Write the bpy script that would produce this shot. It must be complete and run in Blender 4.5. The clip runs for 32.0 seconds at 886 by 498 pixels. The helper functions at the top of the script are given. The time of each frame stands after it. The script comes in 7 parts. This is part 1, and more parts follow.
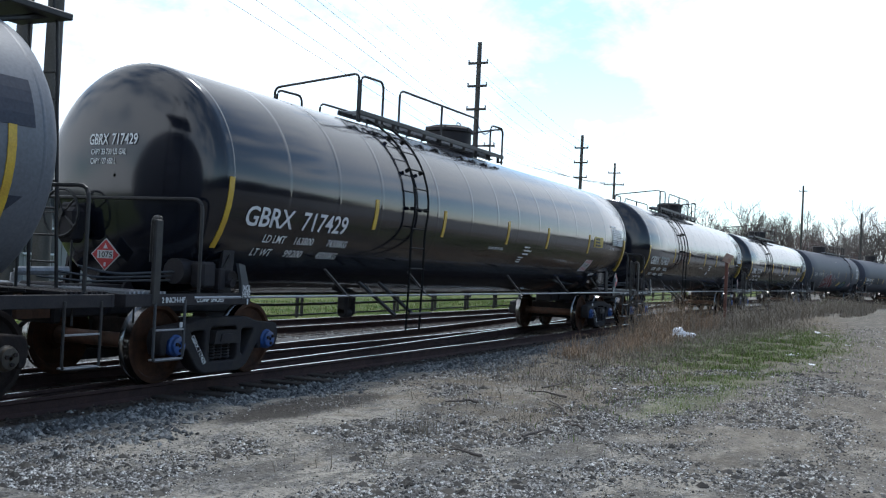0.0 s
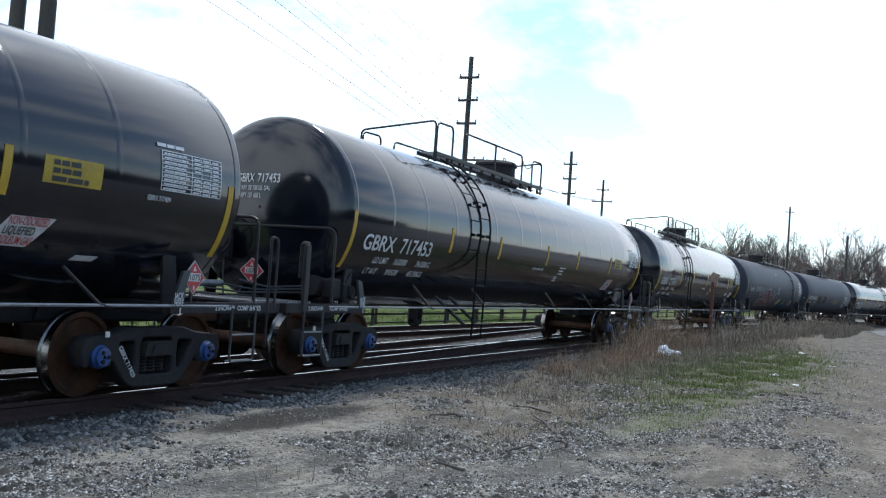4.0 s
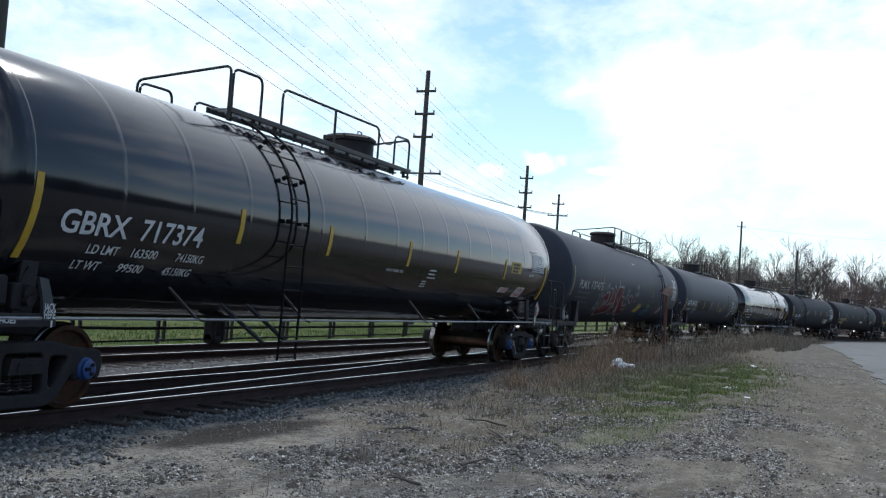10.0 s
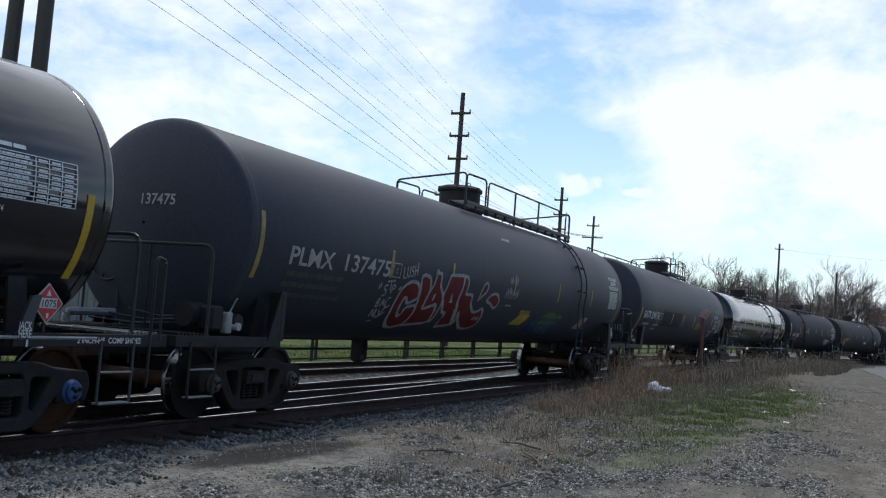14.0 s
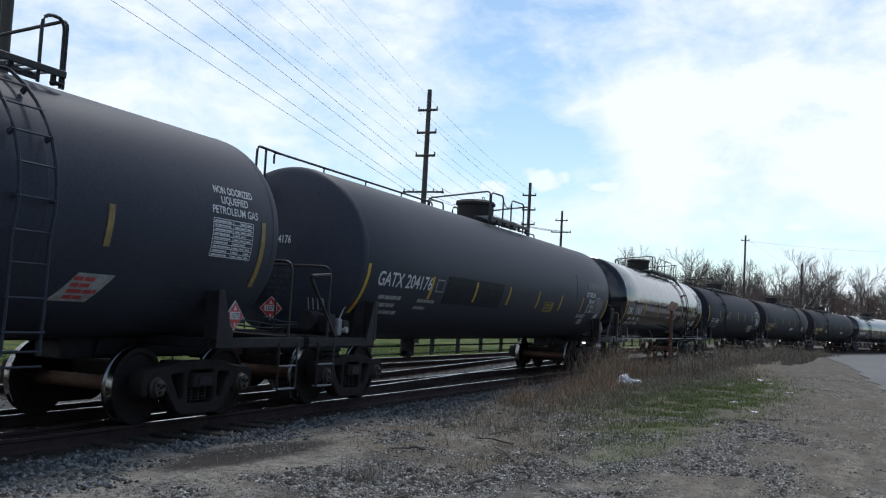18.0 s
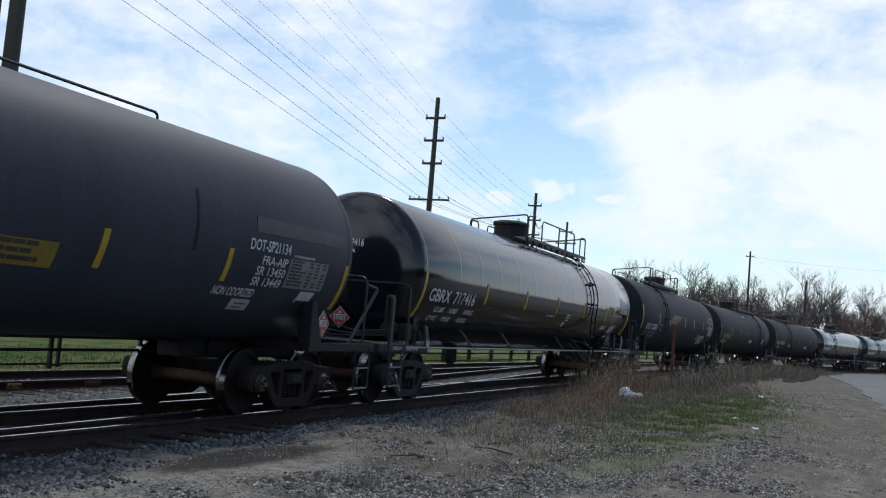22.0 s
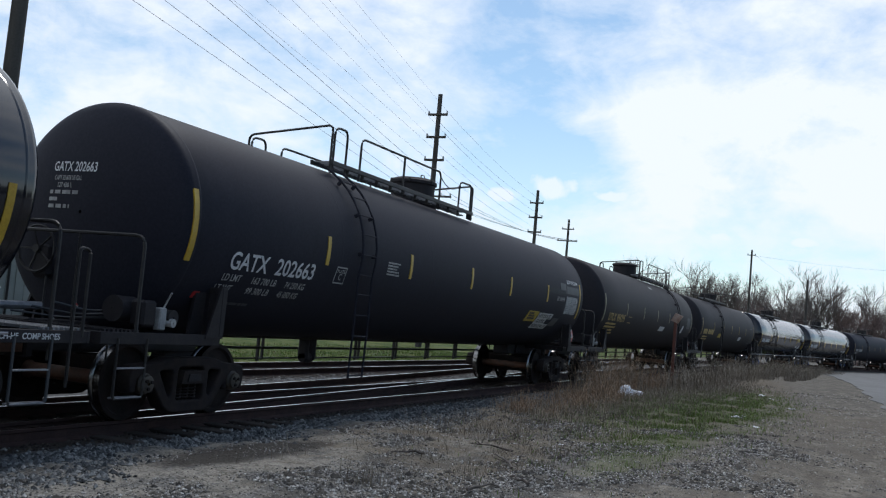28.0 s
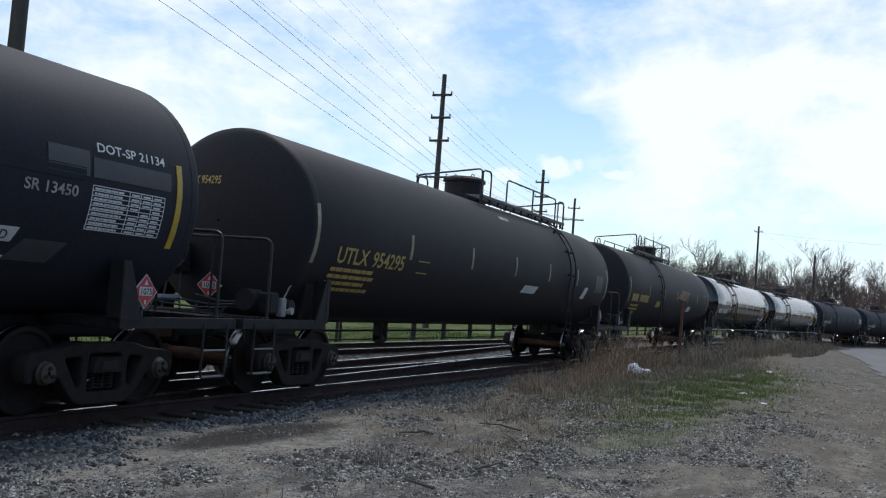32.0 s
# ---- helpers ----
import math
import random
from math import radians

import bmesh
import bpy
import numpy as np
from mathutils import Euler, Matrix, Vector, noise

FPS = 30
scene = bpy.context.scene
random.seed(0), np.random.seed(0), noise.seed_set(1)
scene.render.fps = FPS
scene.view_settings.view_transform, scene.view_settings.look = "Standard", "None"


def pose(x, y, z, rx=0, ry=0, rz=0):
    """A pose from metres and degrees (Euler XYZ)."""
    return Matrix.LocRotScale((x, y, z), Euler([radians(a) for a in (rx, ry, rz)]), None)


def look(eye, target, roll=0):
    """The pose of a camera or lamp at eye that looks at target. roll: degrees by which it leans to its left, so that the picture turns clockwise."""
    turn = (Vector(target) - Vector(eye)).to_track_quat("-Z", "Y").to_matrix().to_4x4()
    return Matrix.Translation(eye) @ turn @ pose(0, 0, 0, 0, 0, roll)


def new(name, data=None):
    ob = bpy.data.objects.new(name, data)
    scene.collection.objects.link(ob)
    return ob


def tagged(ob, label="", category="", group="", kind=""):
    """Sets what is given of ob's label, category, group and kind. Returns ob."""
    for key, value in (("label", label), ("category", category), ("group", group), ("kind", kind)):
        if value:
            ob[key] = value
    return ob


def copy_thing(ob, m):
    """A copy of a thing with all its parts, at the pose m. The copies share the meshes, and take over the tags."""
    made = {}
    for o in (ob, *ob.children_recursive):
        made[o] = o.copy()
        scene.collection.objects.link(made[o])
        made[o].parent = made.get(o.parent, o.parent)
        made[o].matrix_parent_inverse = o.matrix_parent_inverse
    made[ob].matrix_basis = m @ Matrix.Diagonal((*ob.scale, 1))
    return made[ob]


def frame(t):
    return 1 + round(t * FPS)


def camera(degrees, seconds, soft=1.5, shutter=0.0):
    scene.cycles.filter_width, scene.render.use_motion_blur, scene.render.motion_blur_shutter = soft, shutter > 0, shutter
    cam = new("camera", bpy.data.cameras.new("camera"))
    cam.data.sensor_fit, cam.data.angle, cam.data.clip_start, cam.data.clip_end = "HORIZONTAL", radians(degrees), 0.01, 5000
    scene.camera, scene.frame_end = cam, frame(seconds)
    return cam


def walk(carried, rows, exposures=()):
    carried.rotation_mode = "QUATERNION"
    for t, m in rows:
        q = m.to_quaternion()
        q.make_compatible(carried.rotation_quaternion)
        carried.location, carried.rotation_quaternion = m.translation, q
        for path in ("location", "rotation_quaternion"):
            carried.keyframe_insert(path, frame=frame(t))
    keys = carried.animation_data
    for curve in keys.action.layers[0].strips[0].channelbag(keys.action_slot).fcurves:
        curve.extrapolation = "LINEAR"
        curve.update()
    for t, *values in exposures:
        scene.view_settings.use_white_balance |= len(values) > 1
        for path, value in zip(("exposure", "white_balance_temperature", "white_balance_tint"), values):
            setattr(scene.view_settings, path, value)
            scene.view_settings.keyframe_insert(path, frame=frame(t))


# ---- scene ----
from mathutils import geometry

# ---------------------------------------------------------------- camera
EYE = Vector((0.0, 0.0, 1.502))
cam = camera(48.25, 32.0, soft=1.2)
# seconds, heading (degrees left of +x), tilt up, lean
PATH = [(0.0, 25.52, 0.99, 2.75), (0.5, 25.49, 0.95, 2.63), (1.0, 25.37, 1.02, 2.83), (1.5, 25.51, 1.0, 2.74),
        (2.0, 25.63, 1.3, 2.73), (2.5, 25.63, 1.86, 4.0), (3.0, 25.06, 1.81, 4.03), (3.5, 24.77, 1.91, 3.86),
        (5.5, 25.79, 0.8, 3.79), (6.0, 25.79, 0.44, 2.95), (6.5, 25.57, 0.56, 3.71), (7.0, 25.34, 1.12, 4.82),
        (7.5, 23.28, 1.42, 5.21), (8.0, 22.23, 1.3, 5.37), (8.5, 21.81, 0.96, 4.55), (9.0, 21.76, 1.1, 3.88),
        (9.5, 21.92, 1.86, 3.84), (10.0, 22.37, 2.74, 4.03), (10.5, 22.81, 3.36, 3.73), (11.0, 23.25, 3.66, 3.7),
        (11.5, 23.58, 3.44, 4.11), (12.0, 23.97, 3.34, 3.94), (12.5, 24.02, 3.49, 4.15), (13.0, 24.2, 3.71, 4.18),
        (13.5, 24.44, 3.75, 4.14), (15.5, 24.11, 4.34, 4.73), (16.0, 23.3, 3.52, 3.04), (16.5, 23.04, 3.43, 3.12),
        (17.0, 22.74, 3.48, 2.82), (17.5, 22.63, 3.66, 3.12), (18.0, 22.66, 3.78, 3.2), (18.5, 22.55, 3.83, 2.93),
        (19.0, 22.52, 3.42, 3.29), (19.5, 22.2, 3.06, 3.21), (20.0, 21.91, 3.22, 3.26), (20.5, 22.16, 4.31, 2.6),
        (21.0, 22.29, 4.26, 3.89), (21.5, 22.56, 4.14, 3.94), (22.0, 22.94, 4.23, 4.7), (22.5, 23.13, 4.27, 4.34),
        (23.0, 23.24, 4.24, 4.17), (23.5, 23.23, 4.3, 4.41), (24.0, 23.14, 4.08, 4.79), (24.5, 23.29, 3.87, 4.29),
        (25.0, 23.27, 3.98, 4.5), (25.5, 23.26, 3.8, 4.52), (27.5, 23.0, 3.87, 4.79), (28.0, 23.01, 4.03, 5.05),
        (28.5, 23.2, 4.11, 4.77), (29.0, 23.34, 4.15, 4.41), (29.5, 23.43, 4.0, 4.27), (30.0, 23.17, 3.65, 4.57),
        (30.5, 23.04, 3.32, 4.76), (31.0, 23.14, 3.0, 4.6), (31.5, 23.15, 2.9, 4.54), (32.0, 23.28, 2.89, 4.33)]


def aim(h, p, r):
    h, p = radians(h), radians(p)
    return look(EYE, EYE + Vector((math.cos(p) * math.cos(h), math.cos(p) * math.sin(h), math.sin(p))), r)


walk(cam, [(t, aim(h, p, r)) for t, h, p, r in PATH],
     exposures=[(0, 0.50, 5980, 8), (7.0, 0.48, 5980, 8), (9.0, 0.25, 5980, 7), (10.5, 0.0, 6020, 9), (13.0, -0.13, 6060, 10), (16.0, -0.18, 6080, 10), (20, -0.18, 6080, 10), (23, -0.28, 6080, 10), (26, -0.30, 6080, 10), (31, -0.17, 6080, 10)])

# ---------------------------------------------------------------- light
SUN_EL, SUN_AZ = radians(57), radians(14)  # azimuth counted from +x to +y
world = bpy.data.worlds.new("sky")
scene.world = world
world.use_nodes = True
nt = world.node_tree
bg = nt.nodes["Background"]
sky = nt.nodes.new("ShaderNodeTexSky")
sky.sky_type = "NISHITA"
sky.sun_disc = False
sky.sun_elevation = SUN_EL
sky.sun_rotation = math.pi / 2 - SUN_AZ
sky.air_density, sky.dust_density, sky.ozone_density = 1.0, 0.4, 2.2
co = nt.nodes.new("ShaderNodeTexCoord")
mp = nt.nodes.new("ShaderNodeMapping")
mp.inputs["Scale"].default_value = (1.0, 1.0, 1.9)
mp.inputs["Location"].default_value = (0.35, 0.2, 0.1)
n1 = nt.nodes.new("ShaderNodeTexNoise")
n1.inputs["Scale"].default_value = 3.0
n1.inputs["Detail"].default_value = 9
n1.inputs["Roughness"].default_value = 0.6
n1.inputs["Distortion"].default_value = 0.12
cr = nt.nodes.new("ShaderNodeValToRGB")
cr.color_ramp.elements[0].position = 0.33
cr.color_ramp.elements[1].position = 0.53
cr.color_ramp.elements[0].color = (0.09, 0.09, 0.09, 1)
mx = nt.nodes.new("ShaderNodeMixRGB")
mx.inputs["Color2"].default_value = (12.2, 12.6, 13.2, 1)
nt.links.new(co.outputs["Generated"], mp.inputs["Vector"])
nt.links.new(mp.outputs["Vector"], n1.inputs["Vector"])
gap = nt.nodes.new("ShaderNodeVectorMath")      # a wide break in the clouds
gap.operation = "DOT_PRODUCT"
gap.inputs[1].default_value = (0.853, 0.472, 0.222)
wide = nt.nodes.new("ShaderNodeMapRange")
wide.interpolation_type = "SMOOTHSTEP"
for k_, v_ in (("From Min", 0.955), ("From Max", 1.0), ("To Min", 0.0), ("To Max", 0.10)):
    wide.inputs[k_].default_value = v_
less = nt.nodes.new("ShaderNodeMath")
less.operation = "SUBTRACT"
nt.links.new(co.outputs["Generated"], gap.inputs[0])
nt.links.new(gap.outputs["Value"], wide.inputs["Value"])
wisp = nt.nodes.new("ShaderNodeTexNoise")     # finer torn edges
wisp.inputs["Scale"].default_value = 11.0
wisp.inputs["Detail"].default_value = 8
wisp.inputs["Roughness"].default_value = 0.65
wisp.inputs["Distortion"].default_value = 0.5
tear = nt.nodes.new("ShaderNodeMath")
tear.operation = "MULTIPLY_ADD"
tear.inputs[1].default_value = 0.30
back_ = nt.nodes.new("ShaderNodeMath")
back_.operation = "SUBTRACT"
back_.inputs[1].default_value = 0.15
nt.links.new(mp.outputs["Vector"], wisp.inputs["Vector"])
nt.links.new(wisp.outputs["Fac"], tear.inputs[0])
nt.links.new(n1.outputs["Fac"], tear.inputs[2])
nt.links.new(tear.outputs["Value"], back_.inputs[0])
nt.links.new(back_.outputs["Value"], less.inputs[0])
nt.links.new(wide.outputs["Result"], less.inputs[1])
south = nt.nodes.new("ShaderNodeVectorMath")    # the sky is mostly clear behind the lot
south.operation = "DOT_PRODUCT"
south.inputs[1].default_value = (-0.15, -0.86, 0.49)
clear = nt.nodes.new("ShaderNodeMapRange")
clear.interpolation_type = "SMOOTHSTEP"
for k_, v_ in (("From Min", 0.15), ("From Max", 0.85), ("To Min", 0.0), ("To Max", 0.24)):
    clear.inputs[k_].default_value = v_
thin = nt.nodes.new("ShaderNodeMath")
thin.operation = "SUBTRACT"
nt.links.new(co.outputs["Generated"], south.inputs[0])
nt.links.new(south.outputs["Value"], clear.inputs["Value"])
nt.links.new(less.outputs["Value"], thin.inputs[0])
nt.links.new(clear.outputs["Result"], thin.inputs[1])
nt.links.new(thin.outputs["Value"], cr.inputs["Fac"])
sepw = nt.nodes.new("ShaderNodeSeparateXYZ")
haze = nt.nodes.new("ShaderNodeMapRange")
haze.interpolation_type = "SMOOTHSTEP"
for k_, v_ in (("From Min", 0.02), ("From Max", 0.34), ("To Min", 0.32), ("To Max", 0.0)):
    haze.inputs[k_].default_value = v_
most = nt.nodes.new("ShaderNodeMath")
most.operation = "MAXIMUM"
nt.links.new(co.outputs["Generated"], sepw.inputs["Vector"])
nt.links.new(sepw.outputs["Z"], haze.inputs["Value"])
nt.links.new(haze.outputs["Result"], most.inputs[0])
nt.links.new(cr.outputs["Color"], most.inputs[1])
cover = most.outputs["Value"]
lump = nt.nodes.new("ShaderNodeTexNoise")     # ragged rims of the small low clouds
lump.inputs["Scale"].default_value = 42.0
lump.inputs["Detail"].default_value = 6
nt.links.new(co.outputs["Generated"], lump.inputs["Vector"])
for where, wide_, high_ in (((0.9472, 0.2881, 0.1406), 0.026, 0.013), ((0.9624, 0.2361, 0.1343), 0.036, 0.008), ((0.9314, 0.3402, 0.1297), 0.022, 0.008), ((0.9865, 0.1284, 0.1018), 0.022, 0.006), ((0.9935, 0.0503, 0.1017), 0.022, 0.006)):
    off = nt.nodes.new("ShaderNodeVectorMath")
    off.operation = "SUBTRACT"
    off.inputs[1].default_value = where
    squash = nt.nodes.new("ShaderNodeVectorMath")
    squash.operation = "MULTIPLY"
    squash.inputs[1].default_value = (0.6 / wide_, 1 / wide_, 1 / high_)
    far_ = nt.nodes.new("ShaderNodeVectorMath")
    far_.operation = "LENGTH"
    rim = nt.nodes.new("ShaderNodeMath")
    rim.operation = "MULTIPLY_ADD"
    rim.inputs[1].default_value = 2.4
    puff = nt.nodes.new("ShaderNodeMapRange")
    puff.interpolation_type = "SMOOTHSTEP"
    for k_, v_ in (("From Min", 2.35), ("From Max", 1.55), ("To Min", 0.0), ("To Max", 0.85)):
        puff.inputs[k_].default_value = v_
    join_ = nt.nodes.new("ShaderNodeMath")
    join_.operation = "MAXIMUM"
    nt.links.new(co.outputs["Generated"], off.inputs[0])
    nt.links.new(off.outputs["Vector"], squash.inputs[0])
    nt.links.new(squash.outputs["Vector"], far_.inputs[0])
    nt.links.new(lump.outputs["Fac"], rim.inputs[0])
    nt.links.new(far_.outputs["Value"], rim.inputs[2])
    nt.links.new(rim.outputs["Value"], puff.inputs["Value"])
    nt.links.new(cover, join_.inputs[0])
    nt.links.new(puff.outputs["Result"], join_.inputs[1])
    cover = join_.outputs["Value"]
nt.links.new(cover, mx.inputs["Fac"])
gain = nt.nodes.new("ShaderNodeMixRGB")
gain.blend_type = "MULTIPLY"
gain.inputs["Fac"].default_value = 1.0
gain.inputs["Color2"].default_value = (1.46, 1.58, 1.50, 1)
nt.links.new(sky.outputs["Color"], gain.inputs["Color1"])
nt.links.new(gain.outputs["Color"], mx.inputs["Color1"])
nt.links.new(mx.outputs["Color"], bg.inputs["Color"])
bg.inputs["Strength"].default_value = 0.092

sun = new("sun", bpy.data.lights.new("sun", "SUN"))
sun.data.energy = 1.9
sun.data.angle = radians(9.0)
sun.data.color = (1.0, 0.95, 0.88)
sd = Vector((math.cos(SUN_EL) * math.cos(SUN_AZ), math.cos(SUN_EL) * math.sin(SUN_AZ), math.sin(SUN_EL)))
sun.matrix_world = look((0, 0, 60), Vector((0, 0, 60)) - sd)

# ---------------------------------------------------------------- materials
MATS = {}


def mat(name, base, rough=0.6, metal=0.0, alt=None, scale=3.0, amount=0.5, bump=0.0, bump_scale=60.0, coat=0.0, streak=False, vary=0.0, spec=0.5):
    """A surface with two scales of variation between base and alt, and fine relief."""
    if name in MATS:
        return MATS[name]
    m = bpy.data.materials.new(name)
    m.use_nodes = True
    t = m.node_tree
    b = t.nodes["Principled BSDF"]
    b.inputs["Metallic"].default_value = metal
    b.inputs["Coat Weight"].default_value = coat
    b.inputs["Coat Roughness"].default_value = 0.08
    b.inputs["Specular IOR Level"].default_value = spec
    tc = t.nodes.new("ShaderNodeTexCoord")
    vec = tc.outputs["Object"]
    if streak:
        mpn = t.nodes.new("ShaderNodeMapping")
        mpn.inputs["Scale"].default_value = (1.0, 0.25, 0.12)
        t.links.new(vec, mpn.inputs["Vector"])
        vec2 = mpn.outputs["Vector"]
    else:
        vec2 = vec
    a = t.nodes.new("ShaderNodeTexNoise")
    a.inputs["Scale"].default_value = scale
    a.inputs["Detail"].default_value = 6
    a.inputs["Roughness"].default_value = 0.65
    t.links.new(vec2, a.inputs["Vector"])
    c = t.nodes.new("ShaderNodeTexNoise")
    c.inputs["Scale"].default_value = bump_scale
    c.inputs["Detail"].default_value = 4
    t.links.new(vec, c.inputs["Vector"])
    ramp = t.nodes.new("ShaderNodeValToRGB")
    ramp.color_ramp.elements[0].position = 0.5 - 0.32 * (1 - amount) - 0.02
    ramp.color_ramp.elements[1].position = 0.5 + 0.32 * (1 - amount) + 0.02
    t.links.new(a.outputs["Fac"], ramp.inputs["Fac"])
    mix = t.nodes.new("ShaderNodeMixRGB")
    mix.inputs["Color1"].default_value = (*base, 1)
    alt = alt or tuple(min(1, v * 1.35 + 0.004) for v in base)
    mix.inputs["Color2"].default_value = (*alt, 1)
    t.links.new(ramp.outputs["Color"], mix.inputs["Fac"])
    ov = t.nodes.new("ShaderNodeMixRGB")
    ov.blend_type = "OVERLAY"
    ov.inputs["Fac"].default_value = 0.35
    t.links.new(mix.outputs["Color"], ov.inputs["Color1"])
    t.links.new(c.outputs["Fac"], ov.inputs["Color2"])
    out = ov.outputs["Color"]
    if vary:
        oi = t.nodes.new("ShaderNodeObjectInfo")
        hs = t.nodes.new("ShaderNodeHueSaturation")
        mr = t.nodes.new("ShaderNodeMapRange")
        mr.inputs["To Min"].default_value, mr.inputs["To Max"].default_value = 1 - vary, 1 + vary
        t.links.new(oi.outputs["Random"], mr.inputs["Value"])
        t.links.new(mr.outputs["Result"], hs.inputs["Value"])
        t.links.new(out, hs.inputs["Color"])
        out = hs.outputs["Color"]
    t.links.new(out, b.inputs["Base Color"])
    rr = t.nodes.new("ShaderNodeMapRange")
    rr.inputs["To Min"].default_value = max(0.03, rough - 0.06)
    rr.inputs["To Max"].default_value = min(1.0, rough + 0.08)
    t.links.new(a.outputs["Fac"], rr.inputs["Value"])
    t.links.new(rr.outputs["Result"], b.inputs["Roughness"])
    if bump:
        bm_ = t.nodes.new("ShaderNodeBump")
        bm_.inputs["Strength"].default_value = bump
        bm_.inputs["Distance"].default_value = 0.02
        t.links.new(c.outputs["Fac"], bm_.inputs["Height"])
        t.links.new(bm_.outputs["Normal"], b.inputs["Normal"])
    MATS[name] = m
    return m


GLOSS_BLACK = mat("gloss black paint", (0.0046, 0.0058, 0.0105), 0.115, alt=(0.0064, 0.0080, 0.0138), scale=1.2, streak=True, bump=0.004, bump_scale=3, spec=0.58)
SEAM = mat("painted jacket seam", (0.0050, 0.0063, 0.0112), 0.125, alt=(0.0068, 0.0085, 0.0145), scale=2, spec=0.58)
FADED_GREY = mat("faded grey paint", (0.088, 0.096, 0.114), 0.5, alt=(0.112, 0.121, 0.141), spec=0.35, scale=0.9, streak=True, bump=0.02, bump_scale=30)
DULL_BLACK = mat("weathered black paint", (0.0211, 0.0216, 0.0303), 0.60, alt=(0.0281, 0.0289, 0.0393), spec=0.09, scale=0.9, streak=True, bump=0.02, bump_scale=30)
DULL_GREY = mat("faded charcoal paint", (0.0355, 0.0395, 0.0544), 0.52, alt=(0.0478, 0.0529, 0.0697), spec=0.13, scale=0.8, streak=True, bump=0.02, bump_scale=30)
BROWN_BLACK = mat("rust-dusted black paint", (0.0259, 0.0247, 0.0293), 0.58, alt=(0.0367, 0.0340, 0.0371), spec=0.09, scale=0.9, streak=True, bump=0.02, bump_scale=30)
FRAME_BLACK = mat("underframe black", spec=0.2, base=(0.0175, 0.0162, 0.0200), rough=0.65, alt=(0.0324, 0.0284, 0.0290), scale=5, bump=0.1)
LADDER_BLACK = mat("ladder black", spec=0.12, base=(0.006, 0.0062, 0.007), rough=0.55, alt=(0.011, 0.011, 0.011), scale=8)
RAIL_BLACK = mat("handrail black", spec=0.3, base=(0.016, 0.016, 0.018), rough=0.5, alt=(0.034, 0.031, 0.029), scale=8)
TRUCK = mat("grimy cast steel", spec=0.15, base=(0.0196, 0.0165, 0.0177), rough=0.85, alt=(0.0365, 0.0284, 0.0248), scale=7, bump=0.25)
TRUCK_NEW = mat("dark cast steel", spec=0.22, base=(0.0175, 0.0171, 0.0221), rough=0.75, alt=(0.0338, 0.0297, 0.0276), scale=7, bump=0.2)
WHEEL_RUST = mat("rusty wheel plate", spec=0.25, base=(0.075, 0.030, 0.013), rough=0.8, alt=(0.025, 0.013, 0.008), scale=5, bump=0.25)
WHEEL_DARK = mat("brown grimy wheel plate", spec=0.2, base=(0.030, 0.021, 0.018), rough=0.85, alt=(0.016, 0.013, 0.012), scale=5, bump=0.25)
TREAD = mat("polished wheel tread", (0.30, 0.29, 0.28), 0.22, 1.0, alt=(0.16, 0.15, 0.14), scale=10)
AXLE_RUST = mat("rusty axle", (0.13, 0.055, 0.028), 0.7, alt=(0.05, 0.03, 0.02), scale=6, bump=0.1)
CAP_BLUE = mat("blue bearing cap", (0.02, 0.075, 0.27), 0.5, alt=(0.025, 0.05, 0.13), scale=12)
CAP_DARK = mat("greasy bearing cap", (0.03, 0.026, 0.022), 0.6, alt=(0.06, 0.045, 0.03), scale=12)
YELLOW = mat("yellow reflective tape", (0.53, 0.345, 0.025), 0.45, alt=(0.42, 0.26, 0.025), scale=6)
YELLOW_OLD = mat("dirty yellow tape", (0.34, 0.235, 0.06), 0.55, alt=(0.16, 0.115, 0.045), scale=6)
PALE_TAPE = mat("faded cream tape", (0.33, 0.30, 0.20), 0.55, alt=(0.18, 0.155, 0.10), scale=6)
WHITE = mat("white stencil paint", (0.68, 0.69, 0.70), 0.5, alt=(0.50, 0.51, 0.52), scale=9)
DIRTY_WHITE = mat("dirty white stencil paint", (0.42, 0.42, 0.41), 0.6, alt=(0.22, 0.22, 0.22), scale=6)
GOLD = mat("gold stencil paint", (0.52, 0.36, 0.10), 0.5, alt=(0.36, 0.25, 0.08), scale=9)
PANEL_WHITE = mat("white notice panel", (0.60, 0.60, 0.60), 0.5, alt=(0.45, 0.45, 0.45), scale=6)
PLACARD_RED = mat("red placard", (0.50, 0.03, 0.035), 0.45, alt=(0.36, 0.03, 0.03), scale=8)
PANEL_YELLOW = mat("yellow notice panel", (0.46, 0.33, 0.022), 0.5, alt=(0.33, 0.23, 0.025), scale=5)
FADED_PANEL = mat("faded stencil panel", (0.26, 0.26, 0.25), 0.6, alt=(0.17, 0.17, 0.165), scale=7)
FADED_PINK = mat("faded pinkish notice", (0.55, 0.45, 0.47), 0.6, alt=(0.42, 0.35, 0.36), scale=7)
YELLOW_DULL = mat("grimy yellow notice panel", (0.30, 0.21, 0.018), 0.55, alt=(0.19, 0.13, 0.018), scale=5)
INK = mat("dark ink", (0.03, 0.03, 0.03), 0.6)
RED_INK = mat("red ink", (0.36, 0.05, 0.05), 0.6)
GALV = mat("galvanised grating", (0.30, 0.31, 0.33), 0.5, 0.35, alt=(0.20, 0.20, 0.21), scale=10)
RAIL_TOP = mat("worn rail head", (0.72, 0.71, 0.70), 0.20, 1.0, alt=(0.50, 0.48, 0.47), scale=6)
RAIL_SIDE = mat("rusty rail", (0.062, 0.036, 0.032), 0.9, spec=0.2, alt=(0.036, 0.024, 0.023), scale=4, bump=0.2)
